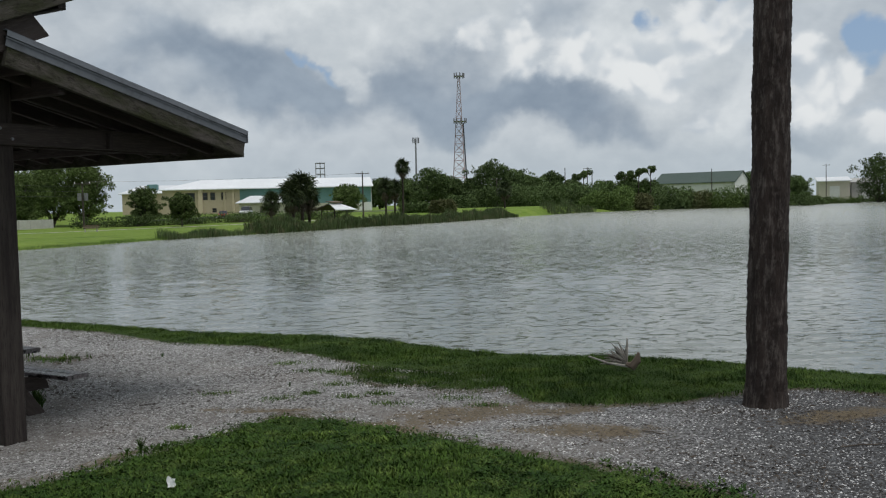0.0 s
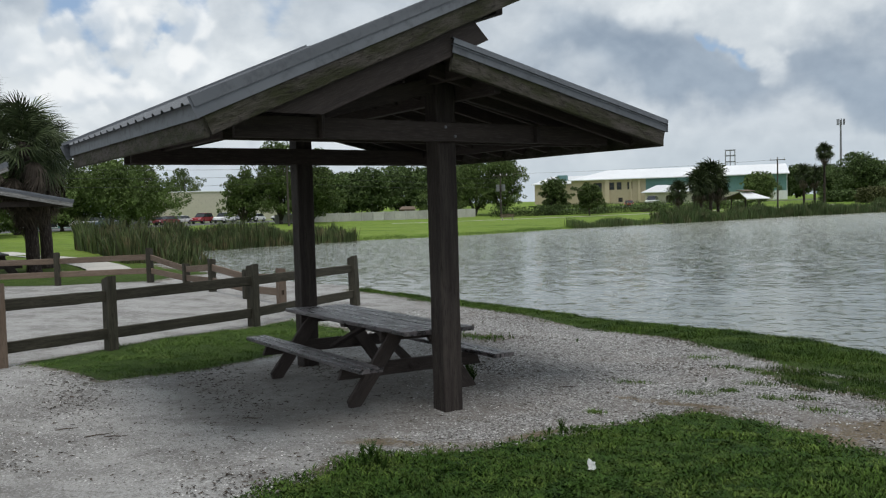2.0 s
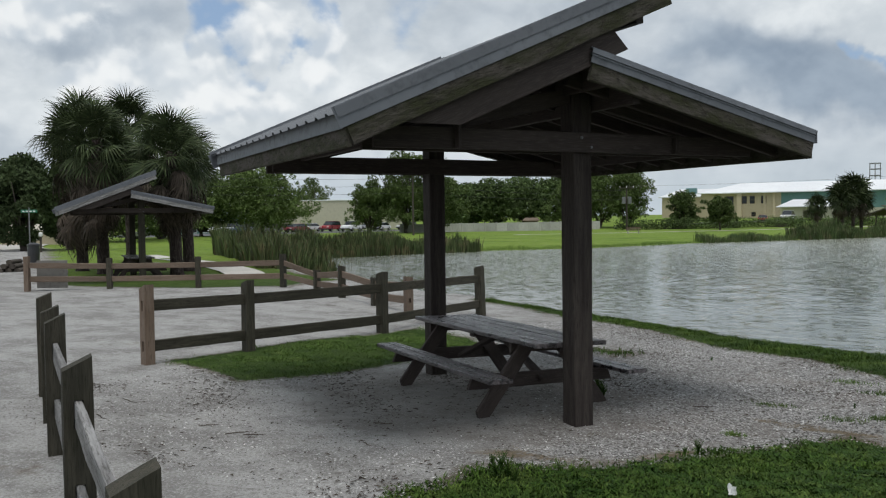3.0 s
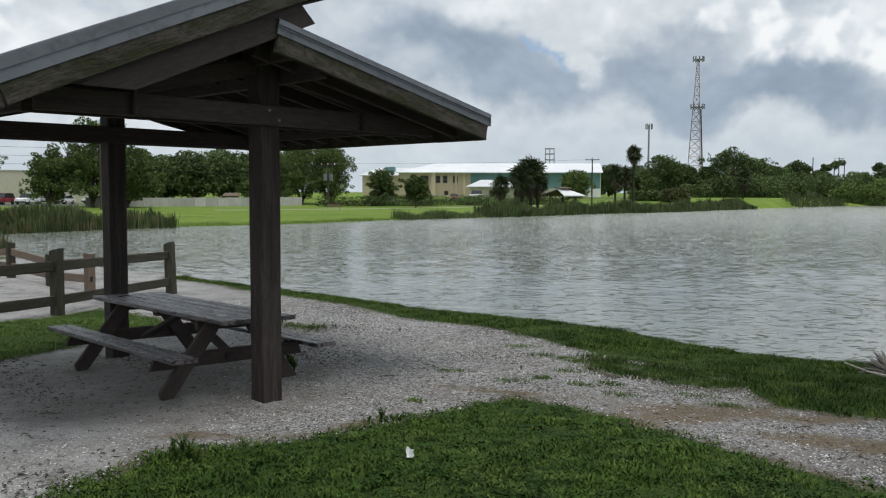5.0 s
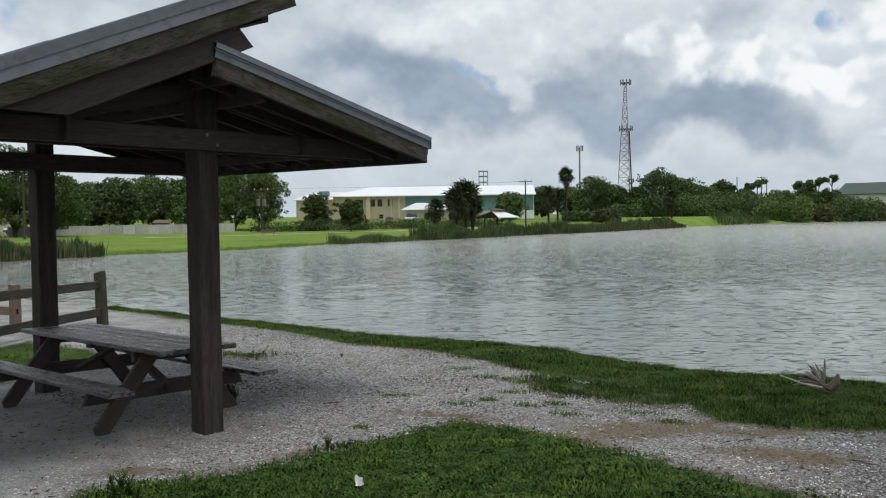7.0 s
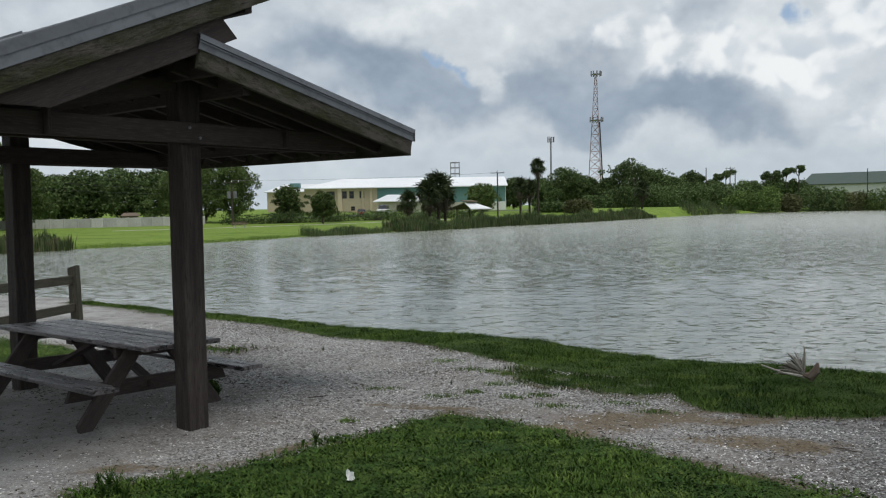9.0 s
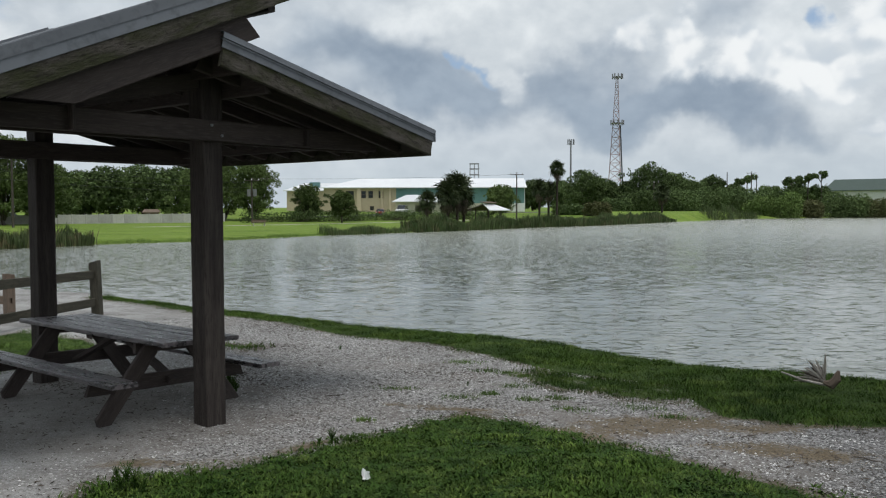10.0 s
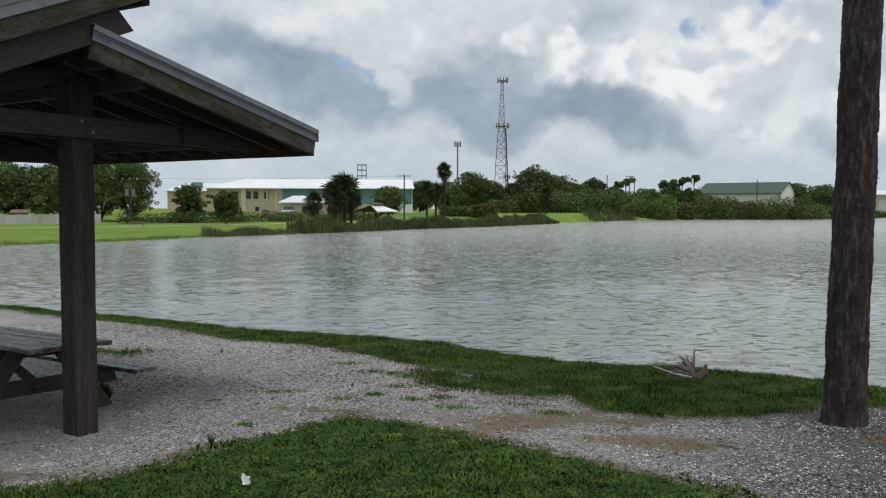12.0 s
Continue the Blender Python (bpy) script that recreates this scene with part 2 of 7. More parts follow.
M["dark_leaf"] = material("dark_leaf", ((0.066, 0.100, 0.037), (0.106, 0.150, 0.056), (0.128, 0.172, 0.066)), 0.35, 0.75, 0, 0.8, island=0.55, vary=0.5, specular=0.08)
M["deep_leaf"] = material("deep_leaf", ((0.034, 0.050, 0.022), (0.056, 0.078, 0.034), (0.072, 0.094, 0.042)), 0.35, 0.75, 0, 0.8, island=0.6, vary=0.4, specular=0.08)
M["olive_leaf"] = material("olive_leaf", ((0.085, 0.092, 0.040), (0.125, 0.132, 0.058), (0.15, 0.15, 0.075)), 0.35, 0.75, 0, 0.8, island=0.7, vary=0.4, specular=0.08)
M["straw"] = material("straw", ((0.20, 0.155, 0.095), (0.30, 0.24, 0.15), (0.13, 0.10, 0.065)), 2.0, 0.85, 0, 9, island=0.7, specular=0.1)
M["bush_leaf"] = material("bush_leaf", ((0.070, 0.112, 0.030), (0.125, 0.185, 0.052), (0.165, 0.220, 0.072)), 0.4, 0.65, 0, 0.9, island=0.7, vary=0.5, specular=0.08)
M["palm_leaf"] = material("palm_leaf", ((0.026, 0.039, 0.016), (0.055, 0.075, 0.030), (0.088, 0.106, 0.048)), 0.8, 0.5, 0, 5.0, island=0.6, specular=0.12)
M["dead_leaf"] = material("dead_leaf", ((0.066, 0.051, 0.038), (0.115, 0.092, 0.069), (0.040, 0.031, 0.023)), 1.0, 0.85, 0, 6.0, island=0.7)
M["pale_frond"] = material("pale_frond", ((0.34, 0.31, 0.265), (0.56, 0.52, 0.46), (0.15, 0.115, 0.09)), 6.0, 0.8, 0.1, 25.0, island=0.7)
M["reed"] = material("reed", ((0.042, 0.072, 0.020), (0.082, 0.122, 0.040), (0.150, 0.135, 0.070)), 0.25, 0.6, 0, 1.2, island=0.7)
M["pale_reed"] = material("pale_reed", ((0.050, 0.078, 0.024), (0.095, 0.130, 0.046), (0.205, 0.160, 0.085)), 0.25, 0.6, 0, 1.2, island=0.9)
M["blade"] = material("blade", ((0.024, 0.052, 0.009), (0.054, 0.098, 0.016), (0.112, 0.158, 0.034)), 1.3, 0.6, 0, 4.0, island=0.8, specular=0.1, spread=0.3)
# the same grass as blade, brighter light put into its colour
M["lit_blade"] = material("lit_blade", ((0.056, 0.106, 0.020), (0.098, 0.162, 0.035), (0.148, 0.200, 0.060)), 1.3, 0.6, 0, 4.0, island=0.4, specular=0.1, spread=0.3)
M["weed"] = material("weed", ((0.024, 0.056, 0.010), (0.052, 0.098, 0.018), (0.104, 0.150, 0.034)), 1.5, 0.65, 0, 6.0, island=0.8, specular=0.1)
M["board_grey"] = material("board_grey", ((0.17, 0.16, 0.145), (0.23, 0.22, 0.20), (0.12, 0.11, 0.10)), 1.4, 0.85, 0.2, 9)
M["shell"] = material("shell", ((0.28, 0.274, 0.265), (0.60, 0.59, 0.575), (0.135, 0.125, 0.115)), 4, 0.85, 0, 30, island=0.9)
M["stucco"] = material("stucco", ((0.50, 0.42, 0.30), (0.56, 0.47, 0.34), (0.46, 0.385, 0.27)), 0.15, 0.9, 0.1, 3)
M["tan_wall"] = material("tan_wall", ((0.47, 0.44, 0.36), (0.52, 0.485, 0.40), (0.42, 0.39, 0.32)), 0.12, 0.9, 0.1, 3)
M["teal_wall"] = material("teal_wall", ((0.13, 0.25, 0.245), (0.17, 0.30, 0.29), (0.11, 0.22, 0.22)), 0.2, 0.7, 0.1, 4)
M["white_paint"] = material("white_paint", ((0.68, 0.68, 0.66), (0.76, 0.76, 0.74), (0.60, 0.60, 0.58)), 0.4, 0.6, 0.05, 5)
M["white_roof"] = material("white_roof", ((0.66, 0.67, 0.68), (0.74, 0.75, 0.75), (0.58, 0.58, 0.58)), 0.2, 0.5, 0.05, 2)
M["green_roof"] = material("green_roof", ((0.055, 0.080, 0.066), (0.072, 0.100, 0.083), (0.046, 0.066, 0.056)), 0.2, 0.6, 0.05, 2)
M["concrete"] = material("concrete", ((0.40, 0.39, 0.365), (0.50, 0.49, 0.46), (0.31, 0.30, 0.27)), 0.6, 0.9, 0.15, 6)
M["asphalt"] = material("asphalt", ((0.10, 0.10, 0.10), (0.14, 0.14, 0.138), (0.07, 0.07, 0.07)), 0.5, 0.9, 0.2, 30)
M["pale_path"] = material("pale_path", ((0.44, 0.42, 0.38), (0.54, 0.52, 0.48), (0.36, 0.34, 0.30)), 0.5, 0.95, 0.2, 12)
M["glass_dark"] = material("glass_dark", ((0.02, 0.025, 0.03), (0.03, 0.035, 0.04), (0.015, 0.02, 0.02)), 0.5, 0.15, 0, 3, specular=0.6)
M["steel"] = material("steel", ((0.20, 0.20, 0.21), (0.28, 0.28, 0.29), (0.16, 0.16, 0.16)), 0.4, 0.55, 0, 4, metal=0.4)
M["red_white"] = material("red_steel", ((0.32, 0.20, 0.18), (0.36, 0.25, 0.23), (0.24, 0.19, 0.18)), 0.06, 0.6, 0, 4)
M["rubber"] = material("rubber", ((0.02, 0.02, 0.02), (0.03, 0.03, 0.03), (0.015, 0.015, 0.015)), 2, 0.8, 0, 8)
M["paper"] = material("paper", ((0.84, 0.84, 0.83), (0.88, 0.88, 0.87), (0.78, 0.78, 0.77)), 8, 0.8, 0.1, 40)
M["stick"] = material("stick", ((0.06, 0.045, 0.035), (0.11, 0.09, 0.07), (0.04, 0.03, 0.025)), 6, 0.9, 0.3, 30)


def paint(name, colour):
    r, g, b = colour
    return material(name, (colour, (r * 1.08, g * 1.08, b * 1.08), (r * 0.9, g * 0.9, b * 0.9)), 0.6, 0.3, 0, 4, specular=0.5)


M["car_red"], M["car_white"] = paint("car_red", (0.34, 0.03, 0.035)), paint("car_white", (0.72, 0.72, 0.72))
M["car_grey"], M["car_blue"], M["car_maroon"] = paint("car_grey", (0.20, 0.21, 0.22)), paint("car_blue", (0.10, 0.14, 0.20)), paint("car_maroon", (0.20, 0.045, 0.05))
M["sign_green"], M["bin_dark"] = paint("sign_green", (0.02, 0.16, 0.09)), paint("bin_dark", (0.03, 0.03, 0.032))


def ground_material():
    m = bpy.data.materials.new("ground")
    m.use_nodes = True
    n = Nodes(m.node_tree)
    at = n.tree.nodes.new("ShaderNodeTexCoord").outputs["Object"]
    mask = n.tree.nodes.new("ShaderNodeSeparateColor")
    n.feed(mask.inputs[0], n.attribute("cover").outputs["Color"])
    edge = n.math("SUBTRACT", n.noise(at, 3.5, 6, 0.7), 0.5)
    fine = n.noise(at, 45.0, 5, 0.7)
    grass = n.smooth(n.math("ADD", mask.outputs[0], n.math("MULTIPLY", n.math("ADD", edge, n.math("MULTIPLY", n.math("SUBTRACT", fine, 0.5), 0.5)), 0.9)), 0.42, 0.60)
    lawn = n.smooth(n.noise(at, 0.12, 5, 0.6), 0.3, 0.7)
    # grass: soil and stalks close by, far off sunlight painted into the green
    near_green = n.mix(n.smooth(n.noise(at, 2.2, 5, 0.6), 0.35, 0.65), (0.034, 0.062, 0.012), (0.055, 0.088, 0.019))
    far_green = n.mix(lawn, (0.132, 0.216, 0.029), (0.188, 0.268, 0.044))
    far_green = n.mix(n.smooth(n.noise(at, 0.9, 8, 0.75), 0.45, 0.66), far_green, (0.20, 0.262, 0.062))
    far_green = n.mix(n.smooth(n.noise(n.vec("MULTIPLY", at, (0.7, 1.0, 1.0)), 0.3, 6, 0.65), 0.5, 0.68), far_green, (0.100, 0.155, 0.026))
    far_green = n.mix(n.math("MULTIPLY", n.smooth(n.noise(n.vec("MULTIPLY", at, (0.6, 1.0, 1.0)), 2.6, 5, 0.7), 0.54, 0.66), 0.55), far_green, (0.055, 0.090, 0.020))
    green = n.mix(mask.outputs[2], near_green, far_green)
    # shell gravel and pale sand
    cells = n.tree.nodes.new("ShaderNodeTexVoronoi")
    n.feed(cells.inputs["Vector"], at)
    cells.inputs["Scale"].default_value = 62.0
    chips = n.tree.nodes.new("ShaderNodeSeparateColor")
    n.feed(chips.inputs[0], cells.outputs["Color"])
    gravel = n.mix(n.smooth(chips.outputs[0], 0.1, 0.95), (0.070, 0.066, 0.061), (0.50, 0.49, 0.475))
    gravel = n.mix(n.smooth(n.noise(at, 0.9, 6, 0.65), 0.45, 0.75), gravel, (0.25, 0.225, 0.20))
    # shade of the palm crown put into the colour: gravel darkens to the right
    palm_shade = n.attribute("cover").outputs["Alpha"]
    gravel = n.mix(n.math("MULTIPLY", n.smooth(n.noise(at, 150.0, 3, 0.7), 0.40, 0.62), 0.45), gravel, (0.17, 0.16, 0.15))
    gravel = n.mix(n.math("MULTIPLY", palm_shade, 0.9), gravel, n.mix(n.smooth(chips.outputs[1], 0.25, 0.95), (0.038, 0.036, 0.036), (0.150, 0.151, 0.156)))
    tracks = n.noise(n.vec("MULTIPLY", at, (0.8, 1.25, 1)), 1.1, 9, 0.72)
    sand = n.mix(n.smooth(tracks, 0.40, 0.62), (0.47, 0.463, 0.448), (0.255, 0.248, 0.236))
    sand = n.mix(n.smooth(fine, 0.42, 0.72), sand, (0.235, 0.22, 0.20))
    sand = n.mix(n.math("MULTIPLY", n.smooth(n.noise(at, 9.0, 5, 0.7), 0.55, 0.68), 0.6), sand, (0.19, 0.178, 0.162))
    sand = n.mix(n.math("MULTIPLY", n.smooth(chips.outputs[2], 0.80, 0.86), 0.6), sand, (0.52, 0.51, 0.50))
    bare = n.mix(mask.outputs[1], gravel, sand)
    # damp, brown litter among the gravel
    litter = n.smooth(n.math("ADD", n.noise(at, 1.3, 7, 0.7), n.math("MULTIPLY", mask.outputs[0], 0.22)), 0.60, 0.74)
    bare = n.mix(n.math("MULTIPLY", litter, 0.7), bare, (0.165, 0.135, 0.10))
    damp = n.smooth(n.noise(n.vec("MULTIPLY", at, (1.0, 1.7, 1.0)), 2.3, 7, 0.72, 0.6), 0.58, 0.70)
    bare = n.mix(n.math("MULTIPLY", damp, 0.7), bare, (0.15, 0.135, 0.115))
    worn = n.attribute("straw").outputs["Fac"]
    thatch = n.smooth(n.math("ADD", n.math("MULTIPLY", worn, 0.75), n.math("ADD", n.math("MULTIPLY", edge, 1.5), n.math("MULTIPLY", n.math("SUBTRACT", fine, 0.5), 0.9))), 0.36, 0.78)
    bare = n.mix(n.math("MULTIPLY", thatch, 0.85), bare, n.mix(n.smooth(fine, 0.35, 0.65), (0.105, 0.078, 0.045), (0.225, 0.172, 0.105)))
    soil = n.math("MULTIPLY", n.smooth(n.math("ADD", n.attribute("soil").outputs["Fac"], n.math("MULTIPLY", edge, 0.8)), 0.25, 0.75), n.smooth(fine, 0.62, 0.44, 0.55, 1.0))
    bare = n.mix(n.math("MULTIPLY", soil, 0.62), bare, n.mix(n.smooth(n.noise(at, 3.0, 6, 0.65), 0.35, 0.65), (0.185, 0.166, 0.146), (0.285, 0.265, 0.242)))
    fringe = n.math("MULTIPLY", n.smooth(n.math("ADD", mask.outputs[0], n.math("MULTIPLY", edge, 0.5)), 0.04, 0.34), n.smooth(n.noise(at, 5.0, 6, 0.7), 0.38, 0.6))
    bare = n.mix(n.math("MULTIPLY", fringe, 0.85), bare, (0.125, 0.10, 0.07))
    body = n.tree.nodes.new("ShaderNodeBsdfPrincipled")
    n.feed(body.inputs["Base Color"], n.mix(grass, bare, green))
    body.inputs["Roughness"].default_value, body.inputs["Specular IOR Level"].default_value = 0.95, 0.15
    b = n.tree.nodes.new("ShaderNodeBump")
    b.inputs["Strength"].default_value, b.inputs["Distance"].default_value = 0.9, 0.03
    n.feed(b.inputs["Height"], n.math("ADD", n.math("MULTIPLY", cells.outputs["Distance"], -0.6), n.math("ADD", fine, n.noise(at, 6.0, 5, 0.6))))
    n.feed(body.inputs["Normal"], b)
    n.feed(n.tree.nodes.new("ShaderNodeOutputMaterial").inputs[0], body)
    return m


def water_material():
    m = bpy.data.materials.new("water")
    m.use_nodes = True
    n = Nodes(m.node_tree)
    at = n.tree.nodes.new("ShaderNodeTexCoord").outputs["Object"]
    turned = n.tree.nodes.new("ShaderNodeMapping")
    n.feed(turned.inputs["Vector"], at)
    turned.inputs["Rotation"].default_value = (0, 0, radians(-12))
    turned.inputs["Scale"].default_value = (0.55, 1.0, 1.0)
    p = turned.outputs[0]
    chop, ripple = n.noise(p, 2.6, 4, 0.6, 0.5), n.noise(p, 9.0, 4, 0.6, 0.3)
    gust = n.smooth(n.noise(at, 0.06, 3, 0.6), 0.35, 0.65, 0.7, 1.15)

    def wavelets(size, low, steep):
        """Short steep crests, longer across the wind than along it, that rise out of smooth water."""
        crest = n.noise(n.vec("MULTIPLY", p, (4.4 / size, 5.0 / size, 1.0)), 1.0, 1.6, 0.5, 0.35)
        return n.math("MULTIPLY", n.math("MAXIMUM", n.math("SUBTRACT", crest, low), 0.0), steep * size)

    away = n.tree.nodes.new("ShaderNodeSeparateXYZ")
    n.feed(away.inputs[0], at)
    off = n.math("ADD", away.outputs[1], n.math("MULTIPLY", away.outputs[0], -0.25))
    open_water = n.smooth(off, 22.0, 90.0)
    height = n.math("ADD", n.math("MULTIPLY", chop, n.math("ADD", 0.12, n.math("MULTIPLY", open_water, 0.4))), n.math("MULTIPLY", ripple, 0.12))
    for size, low, steep, near, away_from in ((0.55, 0.59, 24.0, (26.0, 14.0), None), (1.0, 0.60, 26.0, (48.0, 26.0), (11.0, 18.0)), (1.9, 0.60, 26.0, (90.0, 50.0), (24.0, 40.0)), (3.6, 0.60, 24.0, None, (48.0, 80.0))):
        waves = wavelets(size, low, steep)
        for reach in (near, away_from):
            if reach:
                waves = n.math("MULTIPLY", waves, n.smooth(off, *reach))
        height = n.math("ADD", height, waves)
    b = n.tree.nodes.new("ShaderNodeBump")
    n.feed(b.inputs["Strength"], gust)
    b.inputs["Distance"].default_value = 0.055
    n.feed(b.inputs["Height"], height)
    facet = n.tree.nodes.new("ShaderNodeTexNoise")
    n.feed(facet.inputs["Vector"], n.vec("MULTIPLY", p, (5.5, 8.0, 1.0)))
    facet.inputs["Scale"].default_value, facet.inputs["Detail"].default_value = 1.0, 3.0
    tilt = n.vec("MULTIPLY", n.vec("SUBTRACT", facet.outputs["Color"], (0.5, 0.5, 0.5)), (1.1, 1.7, 0.0))
    slope = n.vec("NORMALIZE", n.vec("ADD", b.outputs[0], n.vec("SCALE", tilt, n.smooth(off, 14.0, 60.0))))
    murk_and_light = n.mix(n.smooth(n.noise(at, 0.05, 4, 0.6), 0.3, 0.7), (0.134, 0.149, 0.123), (0.157, 0.173, 0.145))
    # paler far off: sunlight and muddy shallows both put into the body colour
    murk_and_light = n.mix(n.math("MULTIPLY", n.smooth(n.math("ADD", off, n.math("MULTIPLY", n.noise(at, 0.03, 4, 0.6), 30.0)), 28.0, 150.0), 0.85), murk_and_light, (0.355, 0.362, 0.295))
    body = n.tree.nodes.new("ShaderNodeBsdfPrincipled")
    n.feed(body.inputs["Base Color"], murk_and_light)
    n.feed(body.inputs["Roughness"], n.math("ADD", 0.06, n.math("MULTIPLY", open_water, 0.12)))
    body.inputs["IOR"].default_value = 1.52
    n.feed(body.inputs["Normal"], slope)
    n.feed(n.tree.nodes.new("ShaderNodeOutputMaterial").inputs[0], body)
    return m


M["ground"], M["water"] = ground_material(), water_material()

# ---- building tools ----
rng = random.Random(7)


def finish(bm, name, mat, smooth=False):
    mesh = bpy.data.meshes.new(name)
    bm.to_mesh(mesh)
    bm.free()
    mesh.materials.append(mat)
    if smooth:
        for f in mesh.polygons:
            f.use_smooth = True
    return mesh


def part(name, bm, mat, parent, label="", smooth=False):
    """One mesh object under a thing or a part."""
    ob = new(name, finish(bm, name, mat, smooth))
    ob.parent = parent
    return tagged(ob, label)


def thing(name, m, label, category, group="", kind=""):
    """An Empty at the thing's base."""
    ob = new(name)
    ob.matrix_basis = m
    ob.empty_display_size = 0.2
    return tagged(ob, label, category, group, kind)


def single(name, bm, mat, label, category, m=None, group="", kind="", smooth=False):
    ob = new(name, finish(bm, name, mat, smooth))
    if m is not None:
        ob.matrix_basis = m
    return tagged(ob, label, category, group, kind)


def beam(bm, p0, p1, wide, deep, up=(0, 0, 1), bevel=0.006, cuts=3, wobble=0.002, slant=0.0, slant1=None):
    """A sawn timber from p0 to p1; wide across, deep along up. slant: how far the ends lean, top against bottom."""
    p0, p1, up = Vector(p0), Vector(p1), Vector(up)
    along = (p1 - p0)
    length = along.length
    along.normalize()
    side = along.cross(up).normalized()
    up = side.cross(along)
    layer = bm.verts.layers.float_vector.get("grain") or bm.verts.layers.float_vector.new("grain")
    shift = rng.random() * 40
    b = min(bevel, wide * 0.2, deep * 0.2)
    w, d = wide / 2, deep / 2
    ring = [(-w + b, -d), (w - b, -d), (w, -d + b), (w, d - b), (w - b, d), (-w + b, d), (-w, d - b), (-w, -d + b)]
    slant1 = slant if slant1 is None else slant1
    rows = []
    for k in range(cuts + 1):
        f = k / cuts
        row = []
        for a, c in ring:
            lean = (slant * (1 - f) + slant1 * f) * c / deep if k in (0, cuts) else 0.0
            j = wobble if 0 < k < cuts else 0.0
            q = p0 + along * (length * f + lean) + side * (a + rng.uniform(-j, j)) + up * (c + rng.uniform(-j, j))
            v = bm.verts.new(q)
            v[layer] = (length * f + shift, a, c)
            row.append(v)
        rows.append(row)
    for r0, r1 in zip(rows, rows[1:]):
        for i in range(8):
            j = (i + 1) % 8
            bm.faces.new((r0[i], r1[i], r1[j], r0[j]))
    bm.faces.new(rows[0])
    bm.faces.new(tuple(reversed(rows[-1])))
    return bm


def timber(name, parent, mat, p0, p1, wide, deep, label="", **kw):
    return part(name, beam(bmesh.new(), p0, p1, wide, deep, **kw), mat, parent, label)


def box(bm, low, high, bevel=0.0):
    x0, y0, z0 = low
    x1, y1, z1 = high
    v = [bm.verts.new(p) for p in ((x0, y0, z0), (x1, y0, z0), (x1, y1, z0), (x0, y1, z0), (x0, y0, z1), (x1, y0, z1), (x1, y1, z1), (x0, y1, z1))]
    f = [bm.faces.new([v[i] for i in q]) for q in ((3, 2, 1, 0), (4, 5, 6, 7), (0, 1, 5, 4), (1, 2, 6, 5), (2, 3, 7, 6), (3, 0, 4, 7))]
    if bevel:
        edges = list({e for q in f for e in q.edges})
        bmesh.ops.bevel(bm, geom=edges, offset=bevel, segments=1, affect="EDGES")
    return bm


def tube(bm, points, radii, sides=8, rough=0.0):
    """A tapered round limb through points."""
    rows = []
    for k, (p, r) in enumerate(zip(points, radii)):
        p = Vector(p)
        a = Vector(points[min(k + 1, len(points) - 1)]) - Vector(points[max(k - 1, 0)])
        a.normalize()
        x = a.cross(Vector((0.3, 1, 0.1))).normalized() if abs(a.y) < 0.9 else a.cross(Vector((1, 0, 0))).normalized()
        y = a.cross(x)
        rows.append([bm.verts.new(p + (x * math.cos(t) + y * math.sin(t)) * r * (1 + rng.uniform(-rough, rough)))
                     for t in (2 * math.pi * i / sides for i in range(sides))])
    for r0, r1 in zip(rows, rows[1:]):
        for i in range(sides):
            j = (i + 1) % sides
            bm.faces.new((r0[i], r0[j], r1[j], r1[i]))
    bm.faces.new(list(reversed(rows[0])))
    bm.faces.new(rows[-1])
    return bm


def sheet(name, verts, faces, mat, kind, label, category, parent=None):
    """A mesh out of arrays, for what nobody could count."""
    mesh = bpy.data.meshes.new(name)
    mesh.from_pydata(verts, [], faces)
    mesh.materials.append(mat)
    ob = new(name, mesh)
    ob.parent = parent
    return tagged(ob, label, category, kind=kind)


def far(az, el, d):
    a = radians(az)
    return Vector((-d * math.sin(a), d * math.cos(a), EYE + d * math.tan(radians(el))))


EYE = 1.83
WATER = -0.9

# the shore of the pond, round about
POND = np.array([(-10.0, 17.2), (-7.4, 15.7), (-4.7, 14.3), (-3.6, 13.7), (-1.9, 13.1), (-0.2, 12.1), (1.2, 11.2), (2.1, 10.8), (3.0, 10.3), (3.9, 10.0), (5.0, 9.5),
                 (12, 7.2), (25, 2), (70, -8), (230, -30), (420, 330), (183, 356), (149, 318), (88, 240), (58, 223), (34, 204), (14.5, 163), (-0.4, 129),
                 (-10.7, 112), (-17.8, 95), (-22, 87.5), (-25.8, 82), (-28.2, 73), (-31.5, 64.5), (-36.5, 58.5), (-39, 54), (-40, 46), (-43.5, 42), (-39, 35),
                 (-31, 29.5), (-24, 24.5), (-18, 21)])


def inside_distance(px, py, poly):
    """Distance to the polygon's edge, negative inside."""
    d = np.full(px.shape, 1e9)
    odd = np.zeros(px.shape, bool)
    for (x0, y0), (x1, y1) in zip(poly, np.roll(poly, -1, axis=0)):
        ex, ey = x1 - x0, y1 - y0
        t = np.clip(((px - x0) * ex + (py - y0) * ey) / (ex * ex + ey * ey), 0, 1)
        d = np.minimum(d, np.hypot(px - x0 - t * ex, py - y0 - t * ey))
        cross = ((y0 > py) != (y1 > py)) & (px < (x1 - x0) * (py - y0) / (y1 - y0 + 1e-12) + x0)
        odd ^= cross
    return np.where(odd, -d, d)


def smoothstep(x, a, b):
    t = np.clip((x - a) / (b - a), 0, 1)
    return t * t * (3 - 2 * t)


